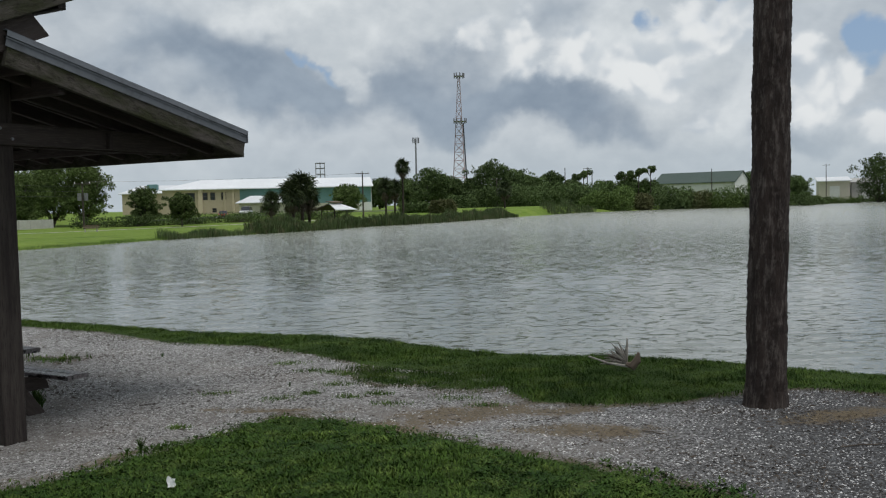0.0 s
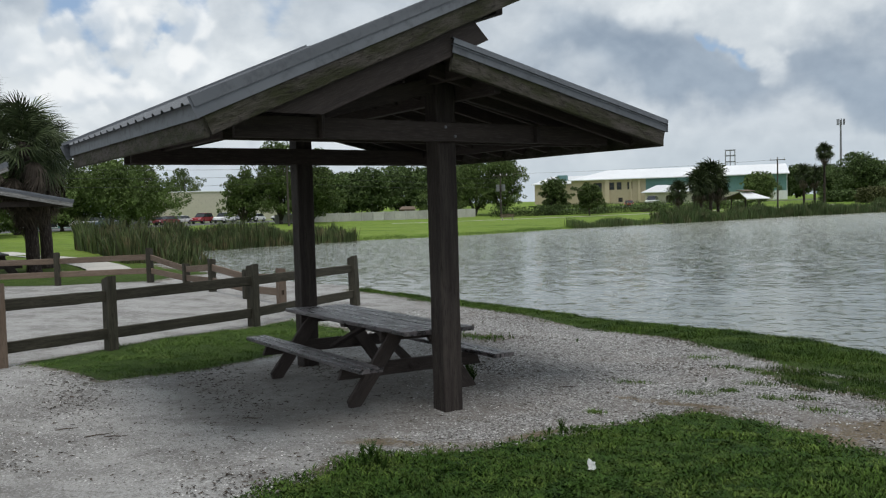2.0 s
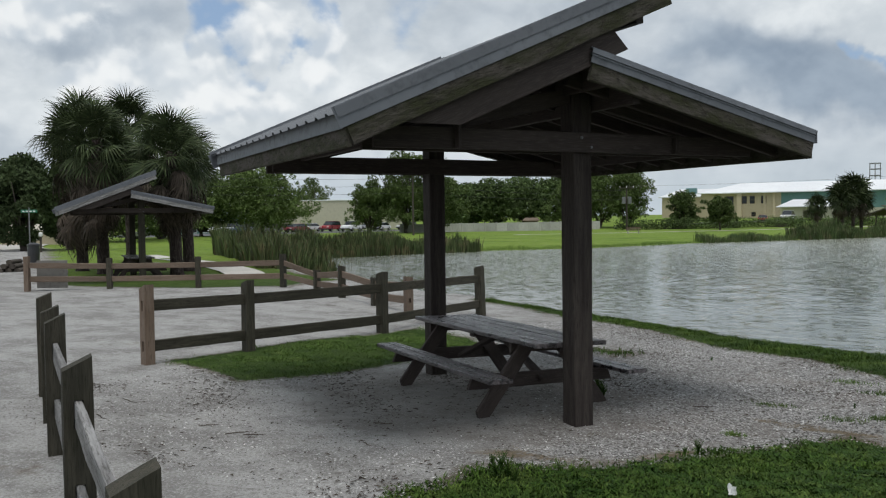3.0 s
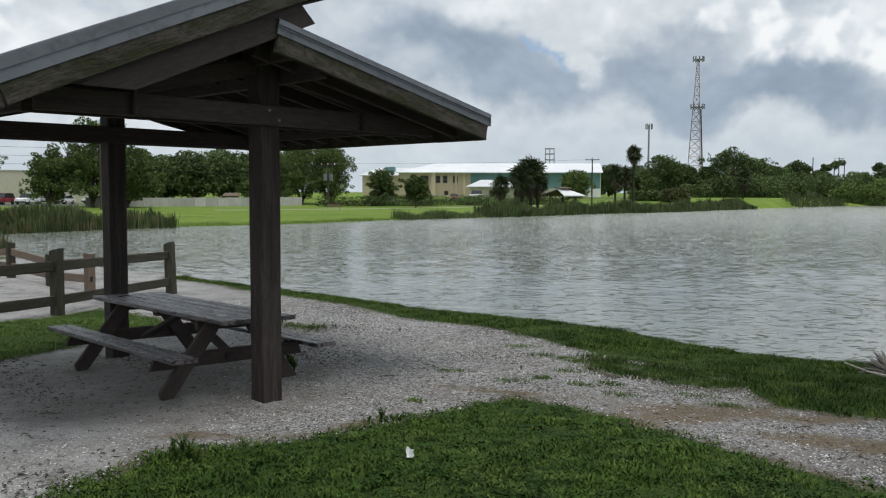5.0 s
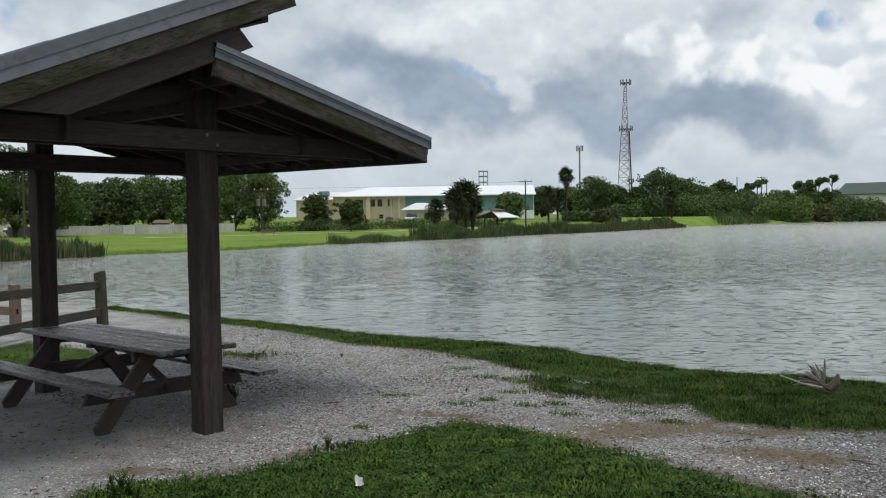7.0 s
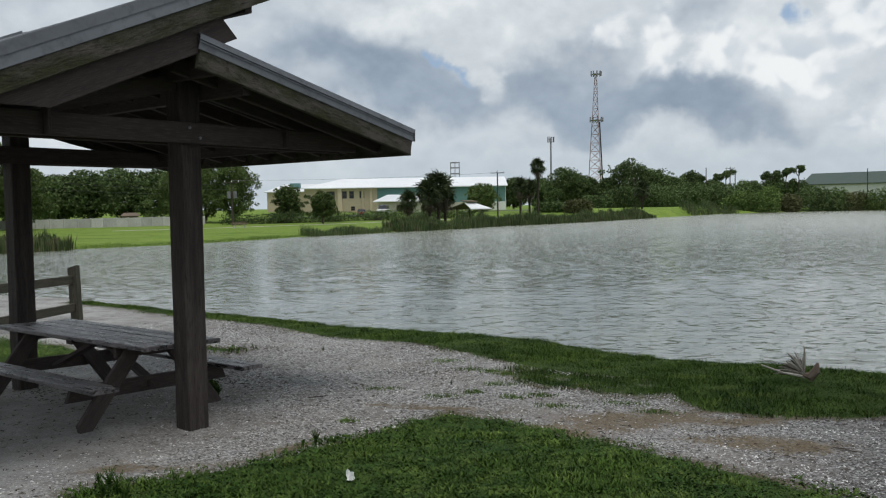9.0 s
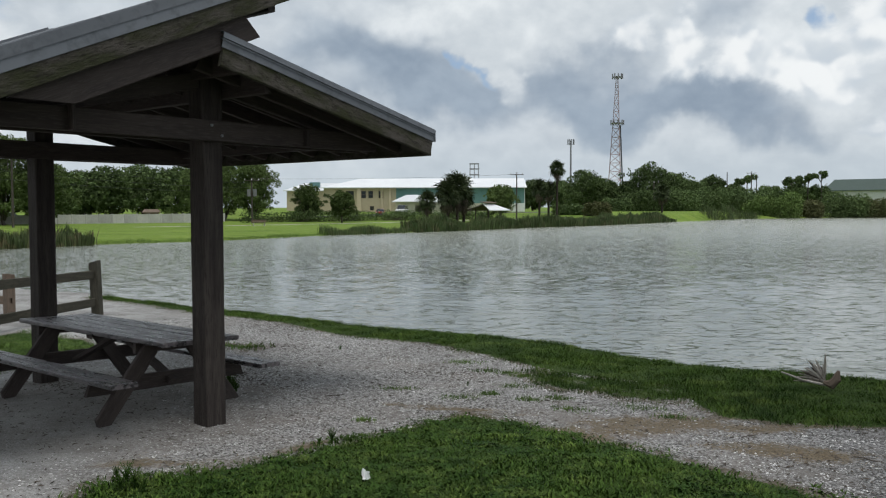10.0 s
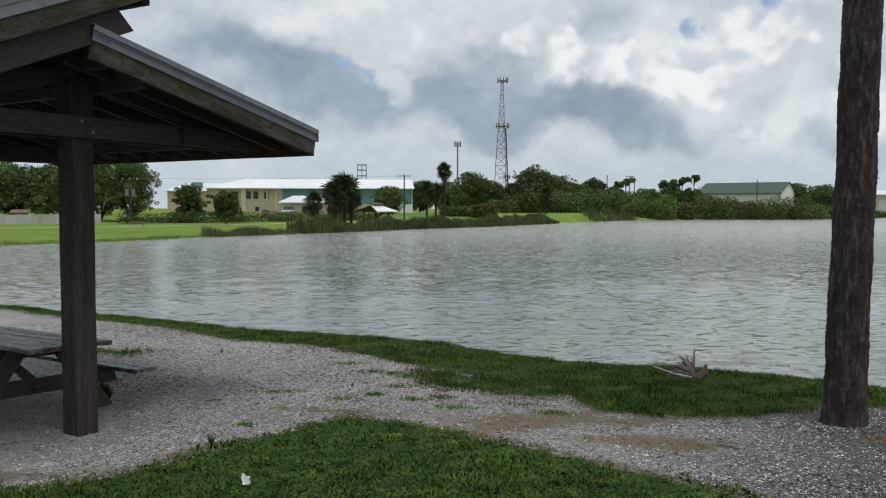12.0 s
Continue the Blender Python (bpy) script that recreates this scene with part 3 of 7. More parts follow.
def land_level(px, py):
    """Height of the land away from the shore: level by the shelter, lower across the cove, then rising to the road."""
    over = smoothstep(py, 24, 55)
    distant = -0.68 + 0.33 * smoothstep(-px, 60, 84) + 1.5 * smoothstep(py, 128, 196) * smoothstep(px, 44, 26)
    near = 0.018 * np.sin(px * 1.7 + 0.4 * py) + 0.015 * np.sin(py * 2.3 - 0.6 * px)
    return near * (1 - over) + distant * over


def height(px, py):
    px, py = np.asarray(px, float), np.asarray(py, float)
    d = inside_distance(px, py, POND)
    near = 1 - smoothstep(py, 24, 55)
    bank = np.clip(d / (0.95 * near + 2.5 * (1 - near)), 0, 1)
    top = land_level(px, py)
    rise = WATER + (top - WATER) * (bank * bank * (3 - 2 * bank))
    return np.where(d < 0, WATER + np.maximum(d * 0.5, -1.2), rise)


def ground_z(x, y):
    return float(height(np.array([x]), np.array([y]))[0])


# where grass grows by the shelter: outlines in plan
LAWN = np.array([(-2.2, -4.6), (-3.9, -3.4), (-4.1, -0.8), (-3.7, 1.6), (-3.5, 4.3), (-3.44, 4.68), (-3.51, 5.08), (-3.25, 5.24), (-2.9, 5.57), (-2.56, 5.87), (-2.34, 6.21), (-2.12, 6.66), (-1.74, 7.01), (-1.45, 7.47), (-1.04, 7.25), (-0.62, 6.81), (-0.13, 6.59), (0.32, 6.23), (0.76, 5.95), (1.16, 5.69), (1.47, 5.45), (2.6, 4.0), (3.2, 1.4), (3.0, -1.6), (1.6, -4.0)])
STRIP = np.array([(-10.5, 15.9), (-8.4, 14.8), (-6.8, 13.85), (-4.6, 12.45), (-3.0, 11.55), (-2.08, 10.84), (-1.28, 10.14), (-0.62, 9.5), (0.06, 9.19), (0.48, 9.02), (0.62, 8.28), (0.75, 7.93), (1.32, 7.71), (2.07, 7.63),
                  (2.9, 8.08), (3.6, 8.05), (4.2, 7.6), (6, 6.6), (12, 4.5), (14, 8), (6, 9.8), (-9, 18)])
TUFT = np.array([(-1.18, 9.2), (-0.95, 9.46), (-0.34, 9.32), (0.2, 9.3), (0.7, 8.9), (0.6, 8.3), (-0.05, 8.25), (-0.4, 8.49), (-0.65, 8.41), (-1.0, 8.85)])
FENCE_GRASS = np.array([(-9.7, 7.2), (-8.2, 6.75), (-7.55, 6.55), (-7.1, 7.3), (-6.95, 8.6), (-6.7, 10.3), (-7.4, 11.0), (-8.6, 11.3), (-8.75, 10.2), (-9.3, 8.6)])
SCRAP = np.array([(-5.35, 10.75), (-5.1, 10.35), (-4.6, 10.2), (-4.5, 10.6)])
COVE_GRASS = np.array([(-25.0, 14.3), (-20.9, 14.2), (-17.2, 16.9), (-17.5, 19.5), (-19, 20), (-24, 23), (-30, 28), (-60, 40), (-60, 35.5), (-30, 18.0)])


def field(px, py, poly, soft):
    return smoothstep(-inside_distance(px, py, poly), -soft, soft)


def cover_at(px, py):
    """Grass, sand and distance, each from 0 to 1."""
    beyond = smoothstep(np.maximum(py, -px * 0.75), 24, 34)
    grass = np.maximum.reduce([field(px, py, LAWN, 0.28), field(px, py, STRIP, 0.25), 0.62 * field(px, py, TUFT, 0.22), field(px, py, FENCE_GRASS, 0.2),
                               0.7 * field(px, py, SCRAP, 0.25), field(px, py, COVE_GRASS, 0.5)])
    beyond = np.where(py > 30, 1.0, beyond)
    # the sandy drive runs on to the left
    drive = smoothstep(-px - 1.68 * py, -1.0, 0.8) * smoothstep(px, -82, -60) * smoothstep(px, -18, -22) * smoothstep(py, -12, -4)
    grass = np.maximum(grass, beyond * (1 - drive))
    sand = smoothstep(-px - 0.45 * py, 0.1, 2.4)
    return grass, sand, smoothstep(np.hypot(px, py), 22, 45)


# dry thatch where the grass was worn away: x, y, half length, half width, turn in degrees
STRAW = [(0.1, 7.4, 0.95, 0.34, 28), (0.95, 7.5, 0.5, 0.2, 5), (1.1, 6.75, 0.65, 0.26, -12), (3.2, 6.9, 0.6, 0.2, 20), (-0.4, 6.85, 0.5, 0.2, -25), (0.9, 5.75, 0.8, 0.16, -38), (-1.6, 7.65, 0.7, 0.1, -10),
         (2.0, 7.75, 0.7, 0.14, 8), (1.75, 5.0, 0.6, 0.2, -45), (-2.6, 6.2, 0.5, 0.1, 60), (4.2, 7.2, 0.5, 0.25, -30), (-3.4, 5.6, 0.4, 0.12, 20)]


def straw_at(px, py):
    out = np.zeros(px.shape)
    for x, y, a, b, turn in STRAW:
        c, s = math.cos(radians(turn)), math.sin(radians(turn))
        u, v = (px - x) * c + (py - y) * s, -(px - x) * s + (py - y) * c
        out = np.maximum(out, 1 - smoothstep(np.hypot(u / a, v / b), 0.3, 1.9))
    return out


def soil_at(px, py):
    """Bare trodden earth under the shelter."""
    c, s = math.cos(radians(60.9)), math.sin(radians(60.9))
    u, v = (px + 5.0) * c + (py - 7.25) * s, -(px + 5.0) * s + (py - 7.25) * c
    return 1 - smoothstep(np.hypot(u / 1.7, v / 2.1), 0.55, 1.35)


def axis(fine0, fine1, step, low, high, grow=1.07, cap=2.0, reach=260):
    up, s = [fine1], step
    while up[-1] < high:
        s = min(s * grow, cap) if up[-1] < reach else s * 1.25
        up.append(up[-1] + s)
    down, s = [fine0], step
    while down[-1] > low:
        s = min(s * grow, cap) if down[-1] > -reach else s * 1.25
        down.append(down[-1] - s)
    return np.array(sorted(down[1:]) + list(np.arange(fine0, fine1 + 1e-6, step))[:-1] + up)


# ---- ground and water ----
def build_ground():
    xs, ys = axis(-11, 5, 0.13, -2600, 2600), axis(1, 15, 0.13, -1500, 3000)
    gx, gy = np.meshgrid(xs, ys)
    px, py = gx.ravel(), gy.ravel()
    pz = height(px, py)
    verts = np.stack([px, py, pz], 1)
    nx, ny = len(xs), len(ys)
    i = (np.arange(ny - 1)[:, None] * nx + np.arange(nx - 1)[None, :]).ravel()
    faces = np.stack([i, i + 1, i + nx + 1, i + nx], 1)
    mesh = bpy.data.meshes.new("ground")
    mesh.from_pydata(verts.tolist(), [], faces.tolist())
    grass, sand, off = cover_at(px, py)
    layer = mesh.color_attributes.new("cover", "FLOAT_COLOR", "POINT")
    # alpha: painted palm shade on the gravel, rising to the right
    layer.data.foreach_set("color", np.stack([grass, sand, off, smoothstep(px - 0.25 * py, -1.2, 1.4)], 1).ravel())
    straw = mesh.attributes.new("straw", "FLOAT", "POINT")
    straw.data.foreach_set("value", straw_at(px, py))
    soil = mesh.attributes.new("soil", "FLOAT", "POINT")
    soil.data.foreach_set("value", soil_at(px, py))
    mesh.materials.append(M["ground"])
    mesh.polygons.foreach_set("use_smooth", np.ones(len(faces), bool))
    tagged(new("ground", mesh), "pale shell gravel, sand and green grass round the pond", "ground", kind="structure")


def build_water():
    """The pond: wind waves as geometry where they are near, finer ripples in the material."""
    xs = axis(-20, 14, 0.28, -75, 480, 1.1, 6.0)
    ys = [9.5]
    while ys[-1] < 90:
        ys.append(ys[-1] + 0.08 + 0.0045 * (ys[-1] - 9.5))
    ys = np.concatenate([np.linspace(-45, 9.0, 40), ys, np.linspace(94, 392, 90)])
    gx, gy = np.meshgrid(xs, ys)
    px, py = gx.ravel(), gy.ravel()
    dice = np.random.RandomState(5)
    bend = 0.9 * np.sin(px * 0.31 + 0.7 * np.sin(py * 0.23)) + 0.8 * np.sin(py * 0.37 + px * 0.17)
    sea, fine = np.zeros_like(px), np.zeros_like(px)
    for k in range(22):
        length = 0.28 * 1.055 ** k
        turn = dice.normal(0, 0.34) + 0.08
        kx, ky = math.sin(turn) * 2 * math.pi / length, math.cos(turn) * 2 * math.pi / length
        last = 12 + (length / 3.2 - 0.08) / 0.0045
        sea += np.sin(kx * px + ky * py + dice.uniform(0, 6.28) + bend * dice.uniform(0.5, 1.5)) * (length / 0.6) ** 0.5 * smoothstep(py, last * 1.1, last * 0.7)
    for k in range(14):
        length = 0.24 * 1.06 ** k
        turn = dice.normal(0, 0.7)
        kx, ky = math.sin(turn) * 2 * math.pi / length, math.cos(turn) * 2 * math.pi / length
        last = 12 + (length / 3.2 - 0.08) / 0.0045
        fine += np.sin(kx * px + ky * py + dice.uniform(0, 6.28)) * smoothstep(py, last * 1.1, last * 0.7)
    sea, fine = sea / 3.4, fine / 2.6
    # low wavelets with short steep crests where they heap up
    wave = 0.0036 * sea + 0.0012 * fine + 0.010 * np.clip(sea - 0.85, 0, None) ** 1.15
    fade = smoothstep(px, -20, -14) * smoothstep(px, 14, 9) * smoothstep(py, 9.2, 10)
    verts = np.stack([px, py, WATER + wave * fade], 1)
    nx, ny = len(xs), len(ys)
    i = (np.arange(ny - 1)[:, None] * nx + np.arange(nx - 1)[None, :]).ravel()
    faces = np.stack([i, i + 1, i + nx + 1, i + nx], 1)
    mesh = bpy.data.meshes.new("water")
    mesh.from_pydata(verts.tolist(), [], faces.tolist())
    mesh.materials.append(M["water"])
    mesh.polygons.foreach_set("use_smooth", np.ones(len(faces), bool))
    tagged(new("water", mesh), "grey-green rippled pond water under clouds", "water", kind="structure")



build_ground()
build_water()

# ---- picnic shelters ----
SHELTER = pose(-3.535, 6.83, 0, 0, 0, 60.9)     # x across the gable, y along the ridge, away from the front post
LEFT0, LEFT1 = (-2.47, 2.555), (0.375, 3.805)       # upper roof: eave and tip, top of the metal
RIGHT0, RIGHT1 = (2.12, 2.55), (-0.35, 3.115)     # lower roof: eave and peak
FRONT, BACK, REAR = -0.72, 3.32, 2.88


def corrugated(bm, a, b, y0, y1, lift=0.0):
    """Ribbed sheet metal from a to b (x, z), ribs running down the slope."""
    pitch, h, t = 0.23, 0.020, 0.004
    ys = []
    y = y0
    while y < y1 - 1e-6:
        for off, up in ((0, 0), (0.15, 0), (0.17, h), (0.20, h), (0.22, 0)):
            if y + off <= y1:
                ys.append((y + off, up))
        y += pitch
    ys.append((y1, 0))
    n = 6
    dx, dz = b[0] - a[0], b[1] - a[1]
    length = math.hypot(dx, dz)
    nx, nz = -dz / length, dx / length
    if nz < 0:
        nx, nz = -nx, -nz
    for side in (0, 1):
        rows = []
        for k in range(n + 1):
            f = k / n
            rows.append([bm.verts.new((a[0] + dx * f + nx * (up + lift - side * t), yy, a[1] + dz * f + nz * (up + lift - side * t))) for yy, up in ys])
        for r0, r1 in zip(rows, rows[1:]):
            for i in range(len(ys) - 1):
                q = (r0[i], r0[i + 1], r1[i + 1], r1[i])
                bm.faces.new(q if side else tuple(reversed(q)))
    return bm


def on(a, b, x):
    return a[1] + (b[1] - a[1]) * (x - a[0]) / (b[0] - a[0])


def build_shelter(m, label, weather):
    s = thing("picnic_shelter", m, label, "shelter", "picnic shelters by the pond")
    dark, post, fascia = (M["dark_wood"], M["post_wood"], M["moss_wood"]) if weather == 0 else (M["dark_wood"], M["fence_wood"], M["silver_wood"])
    # posts stand to the ridge, with the ties let into them
    for y, ptop in ((0.0, 3.06), (REAR, 3.06)):
        timber("post", s, post, (0, y, -0.12), (0, y, ptop), 0.195, 0.195, up=(0, 1, 0), bevel=0.01, cuts=8, wobble=0.003)
    for y, z in ((-0.125, 2.45), (0.125, 2.45), (REAR - 0.125, 2.41), (REAR + 0.125, 2.41)):
        timber("tie_beam", s, dark, (-1.95, y, z), (1.9, y, z), 0.05, 0.17, bevel=0.005, cuts=6)
    ls = (LEFT1[1] - LEFT0[1]) / (LEFT1[0] - LEFT0[0])
    rs = (RIGHT1[1] - RIGHT0[1]) / (RIGHT1[0] - RIGHT0[0])
    # chords of the two trusses
    for y in (-0.03, REAR + 0.03):
        timber("chord", s, dark, (-1.85, y, 2.44), (-0.095, y, 2.86), 0.05, 0.14, cuts=5, slant=-0.05)
        timber("chord", s, dark, (0.095, y, 2.86), (1.9, y, 2.48), 0.05, 0.16, cuts=5, slant=0.03)
    # ridge beams and purlin beams along the shelter
    for x, z in ((-0.135, 2.95), (0.135, 2.82)):
        timber("ridge_beam", s, dark, (x, FRONT + 0.07, z), (x, BACK - 0.10, z), 0.07, 0.19, cuts=6)
    timber("ridge_board", s, dark, (-0.2, FRONT + 0.14, 3.25), (-0.2, BACK - 0.06, 3.25), 0.03, 0.33, cuts=6)
    for x, z in ((-1.62, 2.50), (1.62, 2.445)):
        timber("plate_beam", s, dark, (x, -0.05, z), (x, REAR + 0.05, z), 0.06, 0.10, cuts=6)
    for x in (-1.25, 0.96):
        edge = (LEFT0, LEFT1) if x < 0 else (RIGHT0, RIGHT1)
        for y in (-0.165, REAR + 0.165):
            timber("strut", s, dark, (x, y, 2.37), (x, y, on(*edge, x) - 0.3), 0.03, 0.09, up=(0, 1, 0), cuts=2)
    # rafters
    y = FRONT + 0.40
    while y < BACK - 0.05:
        timber("rafter", s, dark, (LEFT0[0] + 0.13, y, LEFT0[1] + 0.08 * ls - 0.14), (-0.09, y, on(LEFT0, LEFT1, -0.09) - 0.235), 0.042, 0.15, cuts=4, slant=0.0, slant1=-0.07)
        timber("rafter", s, dark, (RIGHT1[0] + 0.05, y, on(RIGHT0, RIGHT1, RIGHT1[0] + 0.05) - 0.15), (RIGHT0[0] - 0.08, y, RIGHT0[1] - 0.08 * rs - 0.15), 0.042, 0.13, cuts=4, slant=0.03)
        y += 0.405
    # fly rafters inside the barge boards
    for y in (FRONT + 0.045, BACK - 0.045):
        timber("fly_rafter", s, dark, (LEFT0[0] + 0.62, y, on(LEFT0, LEFT1, LEFT0[0] + 0.62) - 0.32), (-0.10, y, on(LEFT0, LEFT1, -0.10) - 0.33), 0.04, 0.32, cuts=6, slant=-0.8, slant1=-0.13)
    timber("ridge_beam", s, dark, (0.16, FRONT + 0.05, on(LEFT0, LEFT1, 0.16) - 0.28), (0.16, BACK - 0.1, on(LEFT0, LEFT1, 0.16) - 0.28), 0.07, 0.12, cuts=6)
    # purlins over the rafters
    for f in np.linspace(0.06, 0.97, 6):
        x = LEFT0[0] + (LEFT1[0] - LEFT0[0]) * f
        timber("purlin", s, dark, (x, FRONT + 0.05, on(LEFT0, LEFT1, x) - 0.062), (x, BACK - 0.05, on(LEFT0, LEFT1, x) - 0.062), 0.085, 0.036, up=(-ls, 0, 1), cuts=5)
        x = RIGHT0[0] + (RIGHT1[0] - RIGHT0[0]) * f
        timber("purlin", s, dark, (x, FRONT + 0.05, on(RIGHT0, RIGHT1, x) - 0.062), (x, BACK - 0.05, on(RIGHT0, RIGHT1, x) - 0.062), 0.085, 0.036, up=(-rs, 0, 1), cuts=5)
    # roof sheets
    part("roof_sheet", corrugated(bmesh.new(), LEFT0, LEFT1, FRONT - 0.02, BACK + 0.02, -0.03), M["metal_roof"], s, "ribbed grey metal roof sheet")
    part("roof_sheet", corrugated(bmesh.new(), RIGHT0, (RIGHT1[0], RIGHT1[1]), FRONT - 0.02, BACK + 0.02, -0.03), M["metal_roof"], s, "ribbed grey metal roof sheet")
    # barge boards with metal trim on both gables, and eave boards
    for y, out in ((FRONT, -1), (BACK, 1)):
        for a, b, drop in ((LEFT0, LEFT1, 0.210), (RIGHT0, RIGHT1, 0.150)):
            w = 0.165 if a is LEFT0 else 0.195
            fore = y + out * (0.03 if a is LEFT0 else -0.02)
            timber("barge_board", s, fascia, (a[0] + (0.1 if a is LEFT0 else -0.04), fore, on(a, b, a[0] + (0.1 if a is LEFT0 else -0.04)) - drop + 0.005),
                   (b[0], fore, b[1] - drop + 0.005), 0.04, w, "mossy weathered barge board", cuts=10, wobble=0.004)
            high = 0.155 if a is LEFT0 else 0.118
            q = 0.5 * high - 0.006
            timber("trim", s, M["trim_metal"], (a[0], fore + out * 0.024, a[1] - q - 0.006 - 0.016 * out), (b[0], fore + out * 0.024, b[1] - q - 0.006 - 0.016 * out), 0.006, high, "folded grey metal trim", bevel=0.001, cuts=6, wobble=0.0008)
            # the fold along the middle of the trim
            timber("trim", s, M["trim_metal"], (a[0], fore + out * 0.030, a[1] - high * 0.16), (b[0], fore + out * 0.030, b[1] - high * 0.16), 0.006, high * 0.5, bevel=0.001, cuts=6, wobble=0.0008)
            timber("trim", s, M["trim_metal"], (a[0], fore - out * 0.012, a[1] + 0.004 - 0.014 * out), (b[0], fore - out * 0.012, b[1] + 0.004 - 0.014 * out), 0.07, 0.006, bevel=0.001, cuts=6, wobble=0.0008)
    timber("eave_board", s, fascia, (LEFT0[0] + 0.1, FRONT - 0.03, 2.40), (LEFT0[0] + 0.1, BACK - 0.02, 2.40), 0.04, 0.19, "mossy weathered eave board", cuts=8)
    timber("trim", s, M["metal_roof"], (LEFT0[0] + 0.06, FRONT - 0.02, 2.49), (LEFT0[0] + 0.06, BACK + 0.02, 2.49), 0.006, 0.12, bevel=0.001, cuts=4, wobble=0.0005)
    timber("eave_board", s, fascia, (RIGHT0[0] - 0.045, FRONT + 0.02, 2.385), (RIGHT0[0] - 0.045, BACK - 0.02, 2.385), 0.035, 0.14, cuts=8)
    timber("trim", s, M["trim_metal"], (RIGHT0[0] - 0.01, FRONT - 0.02, 2.50), (RIGHT0[0] - 0.01, BACK + 0.02, 2.50), 0.006, 0.10, bevel=0.001, cuts=4, wobble=0.0005)
    # bolt heads at the joints
    for y, out in ((0, -1), (REAR, 1)):
        for x, z in ((-0.05, 2.49), (0.05, 2.41)):
            bm = bmesh.new()
            bmesh.ops.create_cone(bm, cap_ends=True, segments=8, radius1=0.014, radius2=0.011, depth=0.012, matrix=Matrix.Translation((x, y + out * 0.156, z)) @ Matrix.Rotation(radians(90), 4, "X"))
            part("bolt", bm, M["steel"], s)
    return s


shelter = build_shelter(SHELTER, "dark timber picnic shelter with two offset grey metal roofs", 0)


# ---- picnic table ----
def build_table(m, label):
    s = thing("picnic_table", m, label, "picnic table", "picnic tables")
    wood, top = M["dark_wood"], 0.71
    y0, y1 = 0.115, 2.66
    w, gap = 0.144, 0.011
    for i in range(5):
        x = (i - 2) * (w + gap)
        timber("plank", s, M["table_wood"], (x, y0 + rng.uniform(0, 0.012), top - 0.02 + rng.uniform(-0.002, 0.002)), (x, y1 + rng.uniform(-0.012, 0), top - 0.02), w, 0.04, bevel=0.007, cuts=6)
    for side in (-1, 1):
        for k in (0, 1):
            x = side * (0.665 + k * 0.122)
            timber("bench_plank", s, M["table_wood"], (x, y0 - 0.01, 0.405), (x, y1, 0.405), 0.115, 0.04, bevel=0.007, cuts=6)
    for y in (y0 + 0.45, y1 - 0.36):
        for side in (-1, 1):
            timber("leg", s, wood, (side * 0.69, y, -0.02), (side * 0.20, y, top - 0.085), 0.045, 0.14, up=(0.78, 0, side * 0.6), cuts=3, slant=0.10 * side, slant1=0.03 * side)
        timber("bench_support", s, wood, (-0.76, y + 0.048, 0.318), (0.78, y + 0.048, 0.318), 0.042, 0.13, cuts=4, slant=0.05, slant1=-0.05)
        timber("top_support", s, wood, (-0.34, y + 0.048, top - 0.09), (0.34, y + 0.048, top - 0.09), 0.042, 0.10, cuts=3)
    mid = (y0 + y1) / 2
    timber("top_support", s, wood, (-0.33, mid, top - 0.065), (0.33, mid, top - 0.065), 0.09, 0.042, cuts=3)
    timber("brace", s, wood, (0, y0 + 0.42, 0.30), (0, mid - 0.03, top - 0.08), 0.09, 0.042, up=(0, 0.6, 0.8), cuts=3)
    timber("brace", s, wood, (0, y1 - 0.42, 0.30), (0, mid + 0.03, top - 0.08), 0.09, 0.042, up=(0, -0.6, 0.8), cuts=3)
    return s


table = build_table(SHELTER @ pose(0, 0, -0.014, 0, 1.5, 0), "weathered dark plank picnic table with attached benches under the shelter")

